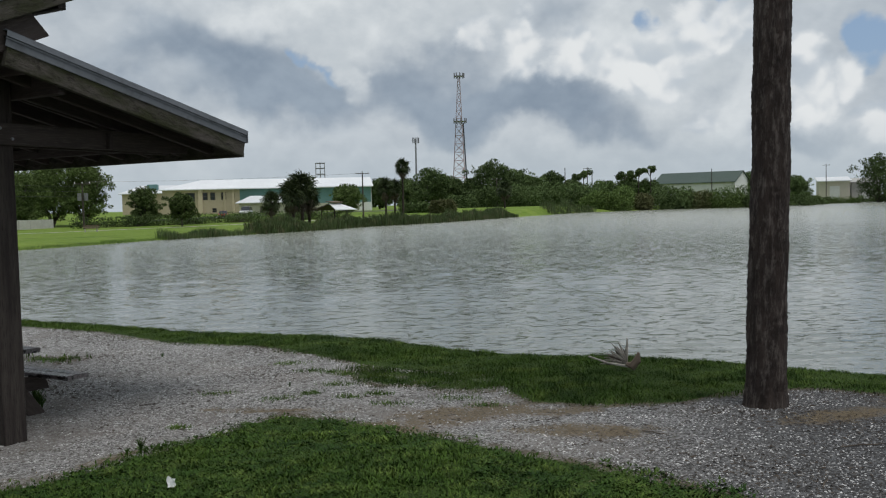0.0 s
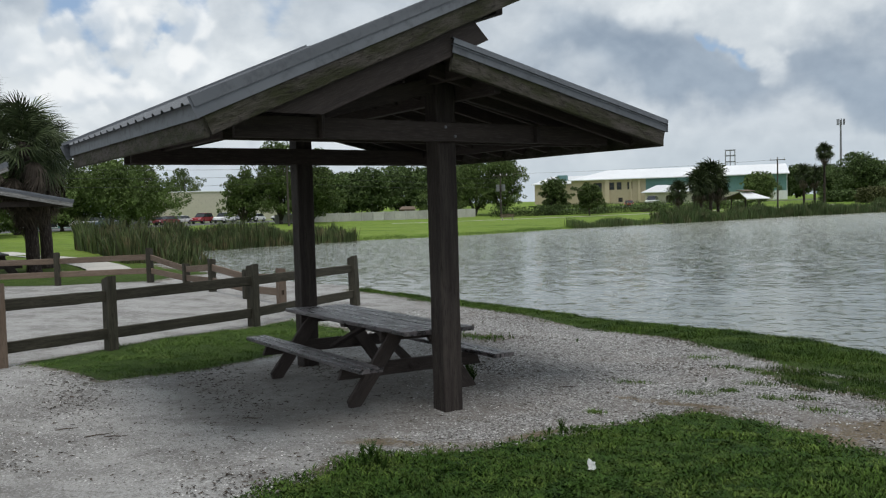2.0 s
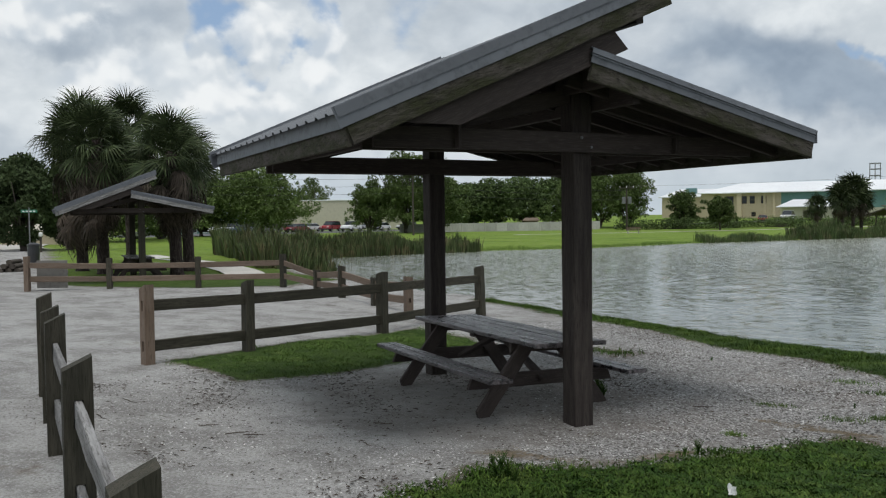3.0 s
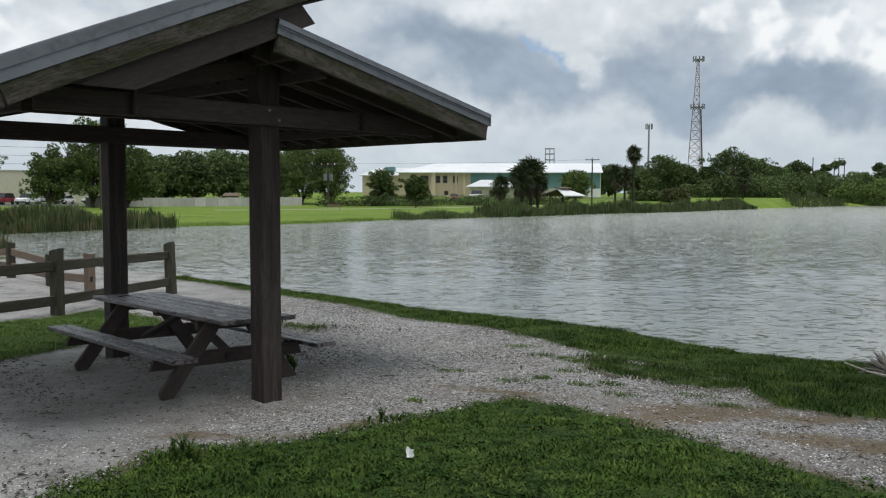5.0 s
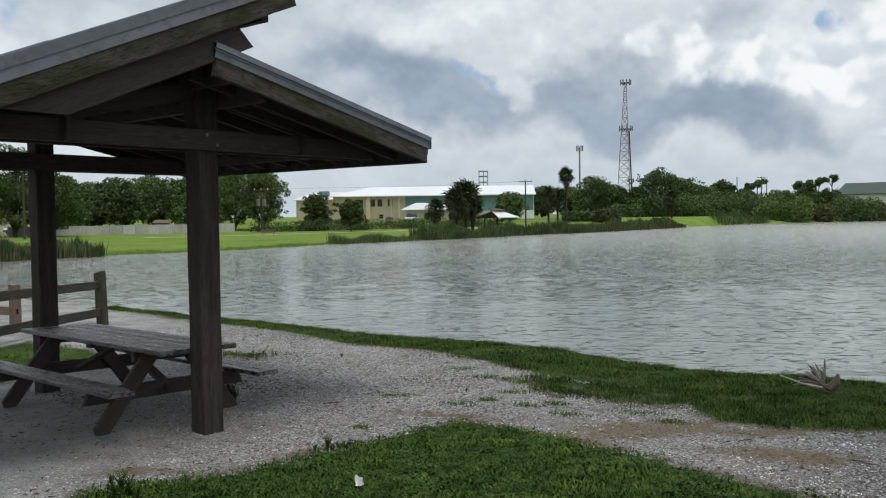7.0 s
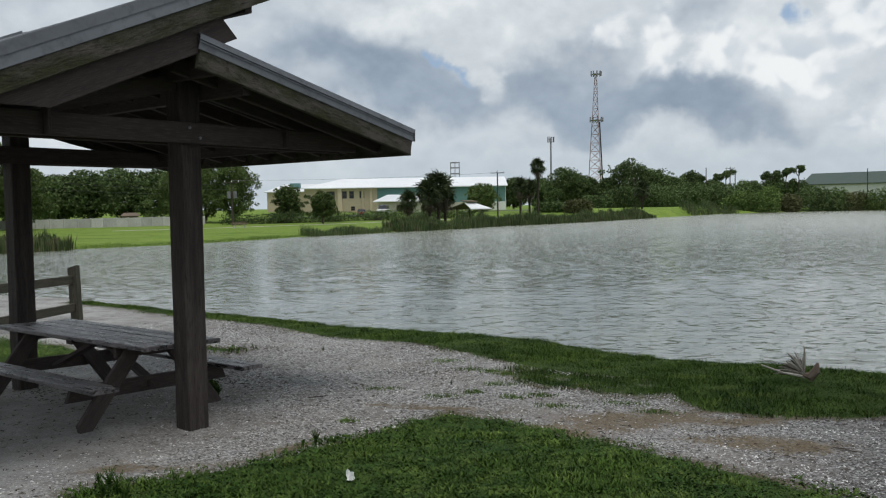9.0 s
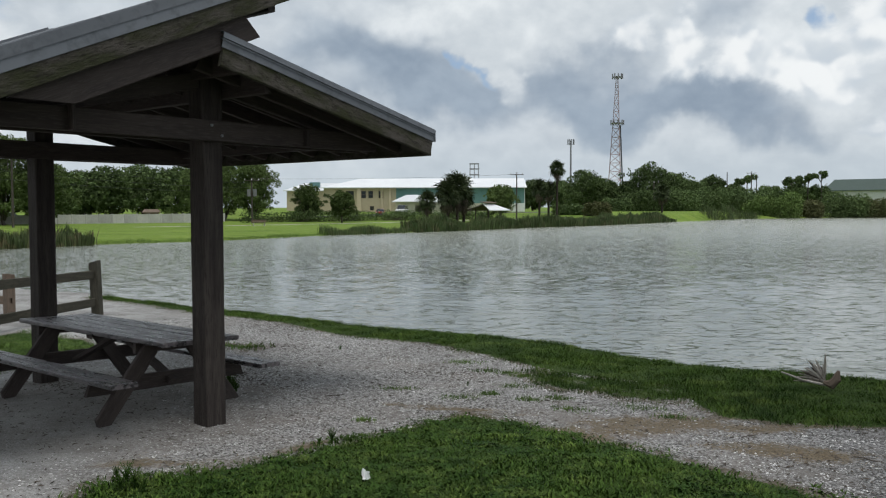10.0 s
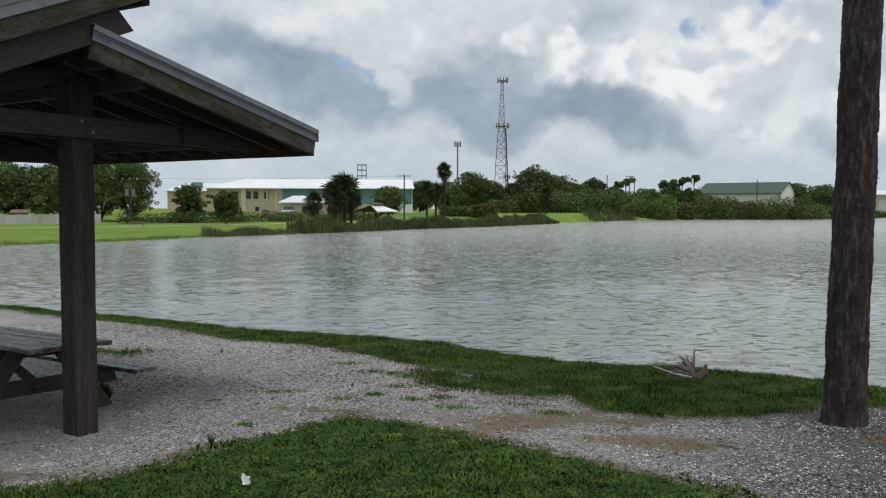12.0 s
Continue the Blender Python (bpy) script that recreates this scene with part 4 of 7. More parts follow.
# ---- rail fences ----
def fence_post(s, x, y, high, mat, turn, wide=0.125, deep=0.15, lean=(0, 0), drop=0.0, label="", rails=(0.37, 0.79)):
    """A mortised post with a top cut on the slant; the slots lie along the fence."""
    bm = bmesh.new()
    layer = bm.verts.layers.float_vector.new("grain")
    z0, z1 = -0.15, high
    slots = [(z - 0.072, z + 0.072) for z in rails]
    levels = [z0] + [f * high / 1.08 for p in slots for f in p] + [z1]
    t = radians(turn)
    ax, ay = Vector((math.cos(t), math.sin(t), 0)), Vector((-math.sin(t), math.cos(t), 0))
    sx = 0.024
    xs = [-deep / 2, -sx, sx, deep / 2]          # across the fence, the slot in the middle
    ys = [-wide / 2, wide / 2]                   # the face that turns along the fence
    shift = rng.random() * 30
    grid = {}
    for k, z in enumerate(levels):
        for i, a in enumerate(xs):
            for j, b in enumerate(ys):
                cut = -drop * (i / 3) if k == len(levels) - 1 else 0.0
                p = Vector((x, y, 0)) + ay * a + ax * b + Vector((lean[0] * z, lean[1] * z, z + cut))
                v = bm.verts.new(p + Vector((rng.uniform(-1, 1), rng.uniform(-1, 1), 0)) * 0.0025)
                v[layer] = (z + shift, a, b)
                grid[i, j, k] = v
    top = len(levels) - 1
    for k in range(top):
        open_slot = k in (1, 3)
        for i in range(3):
            if open_slot and i == 1:
                bm.faces.new((grid[1, 0, k], grid[1, 1, k], grid[1, 1, k + 1], grid[1, 0, k + 1]))
                bm.faces.new((grid[2, 1, k], grid[2, 0, k], grid[2, 0, k + 1], grid[2, 1, k + 1]))
                bm.faces.new((grid[1, 0, k + 1], grid[1, 1, k + 1], grid[2, 1, k + 1], grid[2, 0, k + 1]))
                bm.faces.new((grid[1, 1, k], grid[1, 0, k], grid[2, 0, k], grid[2, 1, k]))
                continue
            bm.faces.new((grid[i, 0, k], grid[i + 1, 0, k], grid[i + 1, 0, k + 1], grid[i, 0, k + 1]))
            bm.faces.new((grid[i + 1, 1, k], grid[i, 1, k], grid[i, 1, k + 1], grid[i + 1, 1, k + 1]))
        bm.faces.new((grid[0, 1, k], grid[0, 0, k], grid[0, 0, k + 1], grid[0, 1, k + 1]))
        bm.faces.new((grid[3, 0, k], grid[3, 1, k], grid[3, 1, k + 1], grid[3, 0, k + 1]))
    for i in range(3):
        bm.faces.new((grid[i, 0, top], grid[i + 1, 0, top], grid[i + 1, 1, top], grid[i, 1, top]))
        bm.faces.new((grid[i, 1, 0], grid[i + 1, 1, 0], grid[i + 1, 0, 0], grid[i, 0, 0]))
    bmesh.ops.recalc_face_normals(bm, faces=bm.faces)
    return part("post", bm, mat, s, label)


def rail(s, a, b, mat, over=0.03, high=0.145, label=""):
    a, b = Vector(a), Vector(b)
    way = (b - a).normalized()
    return timber("rail", s, mat, a - way * over, b + way * over, 0.040, high, label, bevel=0.008, cuts=6, wobble=0.004)


def build_fence(label, posts, mats, rails=(0.36, 0.79), group="split rail fences"):
    """posts: x, y, height, post material, lean x, lean y. Rails run from post to post."""
    s = thing("rail_fence", pose(posts[0][0], posts[0][1], 0), label, "fence", group)
    ox, oy = posts[0][0], posts[0][1]
    for k, (x, y, h, mat, lx, ly, drop) in enumerate(posts):
        p, q = posts[max(k - 1, 0)], posts[min(k + 1, len(posts) - 1)]
        turn = math.degrees(math.atan2(q[1] - p[1], q[0] - p[0]))
        fence_post(s, x - ox, y - oy, h, M[mat], turn, lean=(lx, ly), drop=drop, rails=rails)
    for (p, q, mat) in zip(posts, posts[1:], mats):
        for z in rails:
            rail(s, (p[0] - ox + p[4] * z, p[1] - oy + p[5] * z, z * p[2] / 1.08), (q[0] - ox + q[4] * z, q[1] - oy + q[5] * z, z * q[2] / 1.08), M[mat])
    return s


build_fence("weathered grey split rail fence with slant-topped mortised posts",
            [(-2.464, 1.557, 1.085, "fence_wood", 0, 0, 0.07), (-4.38, 2.58, 1.12, "fence_wood", 0, 0, 0.07), (-6.55, 3.76, 1.11, "fence_wood", 0, 0, 0.07),
             (-7.5, 4.28, 1.08, "fence_wood", 0, 0, 0.06), (-8.9, 5.05, 1.08, "fence_wood", 0, 0, 0.06)],
            ["silver_wood", "silver_wood", "silver_wood", "silver_wood"])
build_fence("dark weathered rail fence beside a patch of grass",
            [(-9.56, 6.81, 1.02, "brown_wood", 0, 0, 0.06), (-9.27, 8.25, 0.99, "fence_wood", 0, 0, 0.05), (-8.76, 10.6, 0.98, "fence_wood", 0, 0, 0.04), (-8.74, 13.5, 0.92, "fence_wood", -0.05, 0.02, 0.05)],
            ["fence_wood", "fence_wood", "fence_wood"], (0.24, 0.79))
build_fence("long brown rail fence along the far side of the sandy drive",
            [(-22.6, 12.6, 0.92, "brown_wood", 0, 0, 0.0), (-20.75, 13.85, 0.86, "fence_wood", 0, 0, 0.02), (-18.9, 15.3, 0.86, "fence_wood", 0, 0, 0.02), (-17.0, 16.6, 0.9, "fence_wood", 0, 0, 0.02),
             (-15.2, 16.0, 0.55, "fence_wood", 0, 0, 0.02), (-13.4, 14.9, 0.75, "fence_wood", 0, 0, 0.02), (-11.6, 13.9, 0.6, "fence_wood", 0, 0, 0.02), (-10.2, 13.2, 0.7, "brown_wood", 0, 0, 0.02)],
            ["brown_wood"] * 7)

# ---- trees ----
def leaf_cloud(blobs, count, size, seed, flat=0.75):
    """Small leaf sprays scattered through the outer part of overlapping clumps. blobs: x, y, z, radius."""
    dice = np.random.RandomState(seed)
    blobs = np.array(blobs, float)
    weight = blobs[:, 3] ** 2
    pick = dice.choice(len(blobs), count, p=weight / weight.sum())
    way = dice.normal(size=(count, 3))
    way /= np.linalg.norm(way, axis=1)[:, None]
    r = blobs[pick, 3] * (0.55 + 0.5 * dice.rand(count) ** 0.6)
    mid = blobs[pick, :3] + way * r[:, None] * np.array([1, 1, flat]) + dice.normal(0, 0.35 * size, (count, 3))
    a = dice.normal(size=(count, 3)) + way * 0.4
    a /= np.linalg.norm(a, axis=1)[:, None]
    b = np.cross(a, dice.normal(size=(count, 3)))
    b /= np.linalg.norm(b, axis=1)[:, None]
    s = size * (0.6 + 0.8 * dice.rand(count))[:, None]
    v = np.stack([mid - a * s * 0.42 + b * s * 0.40, mid - a * s * 0.42 - b * s * 0.40, mid + a * s * 0.72], 1).reshape(-1, 3)
    f = np.arange(count * 3).reshape(-1, 3)
    return v, f


def crown_part(tree, v, f, mat, name="crown", label=""):
    mesh = bpy.data.meshes.new(name)
    mesh.from_pydata(v.tolist(), [], f.tolist())
    mesh.materials.append(mat)
    ob = new(name, mesh)
    ob.parent = tree
    return tagged(ob, label)


def broad_tree(m, high, wide, label, seed, leaves=2600, size=0.5, trunk=0.22, mat="oak_leaf", group="broadleaf trees", low=0.28):
    """A trunk that forks into limbs, with clumps of leaves about their ends."""
    dice = random.Random(seed)
    t = thing("tree", m, label, "tree", group)
    bm = bmesh.new()
    fork = high * low
    tube(bm, [(0, 0, -0.3), (0.03 * high * dice.uniform(-1, 1), 0, fork * 0.5), (0, 0.02 * high, fork), (0, 0, high * 0.62)], [trunk * 1.25, trunk, trunk * 0.85, trunk * 0.3], 8, 0.06)
    blobs = []
    for k in range(9):
        a = k * 2.4 + dice.uniform(-0.4, 0.4)
        r = wide * dice.uniform(0.45, 0.8)
        z = high * dice.uniform(0.42, 0.86)
        end = Vector((math.cos(a) * r, math.sin(a) * r, z))
        tube(bm, [(0, 0, fork * dice.uniform(0.8, 1.1)), tuple(end * 0.5 + Vector((0, 0, fork * 0.55))), tuple(end)], [trunk * 0.5, trunk * 0.3, trunk * 0.08], 6)
    # clumps fill a lobed dome from the lowest limbs to the top
    mid, half = high * (1 + low) / 2, high * (1 - low) / 2
    for k in range(58):
        if dice.random() < 0.24:
            continue
        f = (k + 0.5) / 58
        c = 1 - 2 * f
        a = k * 2.39996
        ring = math.sqrt(max(0.0, 1 - c * c)) * (0.9 if c > -0.2 else 1.0)
        lobe = 0.76 + 0.26 * math.sin(2 * a + seed) * math.cos(2.9 * c + 1.7 * seed) + dice.uniform(-0.16, 0.16)
        r = wide * dice.uniform(0.12, 0.28)
        blobs.append((math.cos(a) * ring * wide * 0.82 * lobe, math.sin(a) * ring * wide * 0.82 * lobe, mid + c * half * 0.86 * (0.85 + 0.15 * lobe), r))
    for k in range(30):
        a = dice.uniform(0, 6.28)
        q = dice.uniform(0.72, 1.12)
        blobs.append((math.cos(a) * wide * q, math.sin(a) * wide * q, mid + half * dice.uniform(-0.75, 0.75), wide * dice.uniform(0.06, 0.14)))
    for k in range(10):
        a = dice.uniform(0, 6.28)
        blobs.append((math.cos(a) * wide * 0.35, math.sin(a) * wide * 0.35, mid + half * dice.uniform(-0.5, 0.5), wide * 0.4))
    part("trunk", bm, M["bark"], t, smooth=True)
    v, f = leaf_cloud(blobs, int(leaves * 5.2), size, seed)
    v[:, 2] = np.minimum(v[:, 2], high * 1.02)
    crown_part(t, v, f, M[mat])
    return t


def bush(m, wide, deep, high, label, seed, leaves=1200, size=0.35, mat="bush_leaf", group="shrubs", name="bush", category="bush"):
    dice = random.Random(seed)
    t = thing(name, m, label, category, group)
    bm = bmesh.new()
    blobs = []
    count = max(5, int(wide / high * 5))
    for k in range(count):
        x, y = dice.uniform(-0.5, 0.5) * wide * 0.86, dice.uniform(-0.5, 0.5) * deep * 0.7
        r = high * dice.uniform(0.3, 0.52)
        z = max(high * dice.uniform(0.25, 0.62), r * 0.7)
        if name == "hedge":
            x, z, r = wide * ((k + 0.5) / count - 0.5), high * dice.uniform(0.52, 0.6), high * 0.45
        blobs.append((x, y, z, r))
        blobs.append((x, y, z * 0.4, r * 0.9))
        tube(bm, [(x * 0.6, y * 0.6, -0.2), (x * 0.9, y * 0.9, z * 0.5), (x, y, z)], [0.05, 0.04, 0.02], 5)
    part("woody_base", bm, M["bark"], t)
    v, f = leaf_cloud(blobs, leaves, size, seed, 0.9)
    v[:, 2] = np.maximum(v[:, 2], -0.1)
    crown_part(t, v, f, M[mat], "foliage")
    return t


def fan_mesh(name, mat, length, spread, stalk, segments, droop, seed, fat=1.0):
    """One fan leaf: a stalk and a pleated fan of narrow tapering segments that droop at their tips. It grows along +x."""
    dice = random.Random(seed)
    verts, faces = [], []

    def strip(pts, widths, side):
        base = len(verts)
        for p, w in zip(pts, widths):
            verts.append(tuple(p - side * w))
            verts.append(tuple(p + side * w))
        for k in range(len(pts) - 1):
            faces.append((base + 2 * k, base + 2 * k + 1, base + 2 * k + 3, base + 2 * k + 2))

    strip([Vector((0, 0, 0)), Vector((stalk * 0.5, 0, 0.06 * stalk)), Vector((stalk, 0, 0.02))], [0.022, 0.016, 0.012], Vector((0, 1, 0)))
    strip([Vector((0, 0, -0.01)), Vector((stalk * 0.5, 0, 0.05 * stalk)), Vector((stalk, 0, 0.01))], [0.02, 0.015, 0.012], Vector((0, 0.3, 0.95)))
    for k in range(segments):
        a = (k / (segments - 1) - 0.5) * spread
        way = Vector((math.cos(a), math.sin(a), 0))
        ln = length * (1 - 0.32 * abs(a) / (spread / 2)) * dice.uniform(0.88, 1.06)
        fold = 0.12 * math.cos(a) + 0.05 * (-1) ** k
        pts, widths = [], []
        for i in range(5):
            f = i / 4
            sag = droop * dice.uniform(0.7, 1.3) * f ** 2.6 * ln
            side_sag = 0.10 * abs(a) * f
            pts.append(Vector((stalk, 0, 0.02)) + way * ln * f * (1 - 0.2 * f * droop) + Vector((0, 0, fold * f * ln * 0.5 - sag - side_sag * ln * 0.3)))
            widths.append(fat * ln * 0.034 * (0.25 + 1.2 * f if f < 0.5 else 1.7 * (1.02 - f)))
        side = Vector((-way.y, way.x, 0.35 * (-1) ** k)).normalized()
        strip(pts, widths, side)
    mesh = bpy.data.meshes.new(name)
    mesh.from_pydata(verts, [], faces)
    mesh.materials.append(mat)
    return mesh


FANS = [fan_mesh("frond", M["palm_leaf"], 0.78, 4.6, 0.72, 28, 0.5, 1), fan_mesh("frond", M["palm_leaf"], 0.74, 4.9, 0.85, 26, 0.8, 2), fan_mesh("frond", M["palm_leaf"], 0.82, 4.2, 0.62, 28, 0.35, 3)]
DEAD = [fan_mesh("dead_frond", M["dead_leaf"], 0.95, 2.2, 0.6, 18, 0.9, 4), fan_mesh("dead_frond", M["dead_leaf"], 0.8, 2.6, 0.7, 16, 1.2, 5)]


def palm_trunk(bm, high, r0, r1, sides=24, step=0.05, rough=0.045, curve=(0, 0)):
    """A fibrous trunk with ragged leaf bases of shed fronds."""
    dice = random.Random(int(high * 100))
    rows, z = [], -0.15
    while z < high:
        f = max(z, 0) / high
        r = r1 + (r0 - r1) * (1 - f) ** 1.6 + (0.09 * r0 / 0.2) * math.exp(-max(z, 0) / 0.10) * 0.5
        row = []
        for i in range(sides):
            a = 2 * math.pi * i / sides
            n1 = noise.noise(Vector((math.cos(a) * 2.2, math.sin(a) * 2.2, z * 1.6)))
            n2 = noise.noise(Vector((math.cos(a) * 9, math.sin(a) * 9, z * 5)))
            rr = r * (1 + rough * n1 + rough * 0.8 * n2 + dice.uniform(-0.4, 0.4) * rough)
            row.append(bm.verts.new((curve[0] * f * f + math.cos(a) * rr, curve[1] * f * f + math.sin(a) * rr, z)))
        rows.append(row)
        z += step
    for q0, q1 in zip(rows, rows[1:]):
        for i in range(sides):
            j = (i + 1) % sides
            bm.faces.new((q0[i], q0[j], q1[j], q1[i]))
    bm.faces.new(rows[-1])
    bm.faces.new(list(reversed(rows[0])))
    return bm


WIDE_FANS = [fan_mesh("frond", M["palm_leaf"], 0.80, 4.6, 0.70, 13, 0.45, 31, 2.3), fan_mesh("frond", M["palm_leaf"], 0.76, 4.8, 0.80, 12, 0.7, 32, 2.3), fan_mesh("frond", M["palm_leaf"], 0.82, 4.2, 0.62, 13, 0.3, 33, 2.3)]


def cabbage_palm(m, high, label, seed, fronds=42, dead=18, scale=1.0, trunk=0.17, group="cabbage palms", boots=True, detail=(24, 0.06), skirt=0.0):
    """high: where the fronds spring from the trunk."""
    dice = random.Random(seed)
    t = thing("palm_tree", m, label, "palm tree", group)
    part("trunk", palm_trunk(bmesh.new(), high, trunk, trunk * 0.86, *detail), M["palm_bark"], t, smooth=True)
    for k in range(fronds):
        a = k * 2.39996 + dice.uniform(-0.2, 0.2)
        f = k / fronds
        tilt = 80 - 134 * f + dice.uniform(-18, 18)
        ob = new("frond", FANS[k % 3] if boots else WIDE_FANS[k % 3])
        ob.parent = t
        s = scale * dice.uniform(0.7, 1.15)
        ob.matrix_basis = Matrix.Translation((0, 0, high - 0.1 - 0.25 * f)) @ Matrix.Rotation(a, 4, "Z") @ Matrix.Rotation(radians(-tilt), 4, "Y") @ Matrix.Rotation(dice.uniform(-1.3, 1.3), 4, "X") @ Matrix.Scale(s, 4)
    for k in range(dead):
        a = k * 2.39996 + dice.uniform(-0.4, 0.4)
        ob = new("dead_frond", DEAD[k % 2])
        ob.parent = t
        s = scale * dice.uniform(0.75, 1.1)
        ob.matrix_basis = Matrix.Translation((0, 0, high - 0.35 - (0.5 + skirt) * k / max(dead, 1))) @ Matrix.Rotation(a, 4, "Z") @ Matrix.Rotation(radians(dice.uniform(25, 80)), 4, "Y") @ Matrix.Rotation(dice.uniform(-0.6, 0.6), 4, "X") @ Matrix.Scale(s, 4)
    return t


# the palm by the water's edge
near_palm = cabbage_palm(pose(2.75, 7.35, 0, 0, 1.25, 0), 7.4, "tall cabbage palm with dark fibrous trunk on shell gravel", 3, 36, 10, 1.0, 0.165, "", True, (44, 0.02, 0.085))

# palms about the second shelter
for x, y, h, seed, sc, sk in ((-29.6, 18.7, 5.15, 11, 1.3, 2.3), (-27.2, 18.0, 4.8, 12, 1.25, 1.5), (-24.0, 18.6, 4.25, 13, 1.15, 0.8), (-33.4, 23.5, 6.1, 14, 1.35, 1.4), (-25.6, 20.4, 4.3, 15, 1.0, 0.6)):
    cabbage_palm(pose(x, y, 0, rng.uniform(-2, 2), rng.uniform(-2, 2), rng.uniform(0, 360)), h, "cabbage palm with a shaggy skirt of dead brown fronds", seed, 60, 44 + int(12 * sk), sc, 0.21, "palms by the second shelter", True, (18, 0.10), sk)


# palms across the water
def base_at(az, d):
    p = far(az, 0, d)
    return p.x, p.y, ground_z(p.x, p.y)


for az, d, h, seed, sc in ((9.3, 108, 4.9, 21, 1.7), (9.9, 107, 4.2, 22, 1.5), (11.3, 106, 3.5, 23, 1.0), (8.85, 110, 3.9, 24, 1.2), (2.65, 150, 8.9, 25, 1.15), (3.8, 148, 5.5, 26, 1.3), (3.2, 150, 5.3, 27, 1.2), (-4.1, 182, 4.2, 28, 1.5)):
    x, y, z = base_at(az, d)
    cabbage_palm(pose(x, y, z, 0, 0, rng.uniform(0, 360)), h, "cabbage palm on the far bank of the pond", seed, 80, 12, sc * 1.0, 0.2, "palms across the water", False, (8, 0.4), 0.3)

# broadleaf trees: direction, distance, height, half width, leaves
TREES = [(46.8, 118, 9.8, 7.2, 5200), (50.5, 122, 9.0, 6.0, 3200), (37.2, 127, 12.6, 5.8, 4800), (35.2, 128, 9.0, 4.4, 3000), (39.6, 127, 8.0, 3.4, 2200), (43.4, 178, 11.0, 4.0, 1800),
         (24.4, 158, 12.2, 5.8, 4400), (22.6, 157, 11.2, 5.0, 3800), (26.3, 156, 9.4, 4.8, 2600), (19.1, 150, 6.4, 2.9, 1900), (16.9, 138, 5.2, 2.5, 1700), (6.4, 150, 6.0, 3.2, 1900),
         (60.8, 66, 6.8, 3.2, 5200), (58.4, 72, 6.8, 3.4, 6200), (55.0, 100, 8.5, 6.0, 2400), (53, 110, 8.0, 5.5, 2200)]
for k, (az, d, h, w, leaves) in enumerate(TREES):
    x, y, z = base_at(az, d)
    broad_tree(pose(x, y, z, 0, 0, k * 47), h, w, "dark green spreading oak beside the road" if h > 6 else "small round-headed tree on the lawn", 100 + k, leaves, 0.25 if d > 90 else 0.22, 0.26 if h > 6 else 0.12, low=0.05 if h > 6 else 0.2, mat="deep_leaf" if 57 < az < 62 else "oak_leaf")
# the wood behind the road, and the trees that close the view
WOOD = [(34.6, 170, 9.8, 6), (32.9, 176, 9.0, 6.5), (31.2, 174, 9.6, 6), (29.4, 182, 10.4, 6.5), (27.5, 180, 9.6, 6.5), (25.8, 182, 9.8, 6.5), (0.9, 226, 10.6, 6.5), (-0.4, 232, 8.6, 5.5), (-1.9, 228, 7.6, 5), (-3.4, 226, 12.4, 7), (-4.7, 232, 10.2, 5), (-5.9, 236, 8.4, 5.5),
        (-7.2, 240, 9.8, 4.2), (-8.5, 246, 8.0, 5), (-10.6, 262, 8.6, 6), (2.4, 236, 8.2, 5), (4.2, 238, 8.6, 5), (-12.2, 266, 9.6, 6), (-13.4, 268, 9.0, 5), (-19.6, 296, 10.8, 6.5), (-21.2, 300, 10.5, 6), (-22.3, 305, 9.5, 5.5),
        (-26.9, 318, 18.0, 8.0), (-28.6, 318, 15.2, 7), (-30.5, 325, 12, 7), (-33, 330, 12, 7.5), (-16.6, 300, 9.0, 5), (60.6, 215, 5.6, 7), (62.2, 220, 6.4, 8), (64.0, 220, 6.0, 8), (66.0, 225, 7.0, 9), (68.5, 225, 7, 9)]
for k, (az, d, h, w) in enumerate(WOOD):
    x, y, z = base_at(az, d)
    broad_tree(pose(x, y, z, 0, 0, k * 71), h, w, "dense dark green tree in the wood across the pond", 200 + k, 2000, 0.42, 0.3, mat="dark_leaf", low=0.03, group="wood across the pond")
# shrubs along the far bank: direction, distance, width, height, leaf
BUSHES = [(0.1, 164, 4.4, 2.7, "olive_leaf"), (1.9, 170, 6, 2.2, "dark_leaf"), (-1.4, 200, 7, 3.4, "dark_leaf"), (-2.7, 206, 9, 5.4, "dark_leaf"), (-3.9, 210, 9, 4.6, "dark_leaf"), (-5.0, 212, 9, 6.0, "dark_leaf"), (-6.1, 216, 9, 5.5, "dark_leaf"),
          (-7.2, 220, 9, 6.2, "dark_leaf"), (-8.2, 224, 8, 5.8, "dark_leaf"), (-9.1, 226, 8, 6.4, "dark_leaf"), (-10.3, 217, 7, 5.0, "bush_leaf"), (-11.4, 218, 9, 5.8, "bush_leaf"), (-12.9, 225, 7, 4.2, "olive_leaf"),
          (-14.2, 231, 8, 6.6, "dark_leaf"), (-15.3, 234, 8, 6.2, "dark_leaf"), (-16.2, 236, 7, 6.4, "olive_leaf"), (-17.6, 239, 10, 7.4, "bush_leaf"), (-19.0, 243, 10, 7.6, "dark_leaf"), (-20.2, 250, 10, 6.6, "bush_leaf"), (-21.8, 262, 12, 5.4, "dark_leaf"),
          (-23.3, 285, 10, 4.4, "dark_leaf"), (-24.8, 312, 12, 3.4, "bush_leaf"), (-26.5, 345, 14, 3.4, "dark_leaf"), (-28.4, 372, 14, 3.6, "dark_leaf"), (-30.5, 390, 16, 4, "dark_leaf")]
LEAF_WORDS = {"olive_leaf": "dull olive-brown rounded shrub on the far bank", "dark_leaf": "dense dark green shrub on the far bank", "bush_leaf": "bright green rounded shrub on the far bank"}
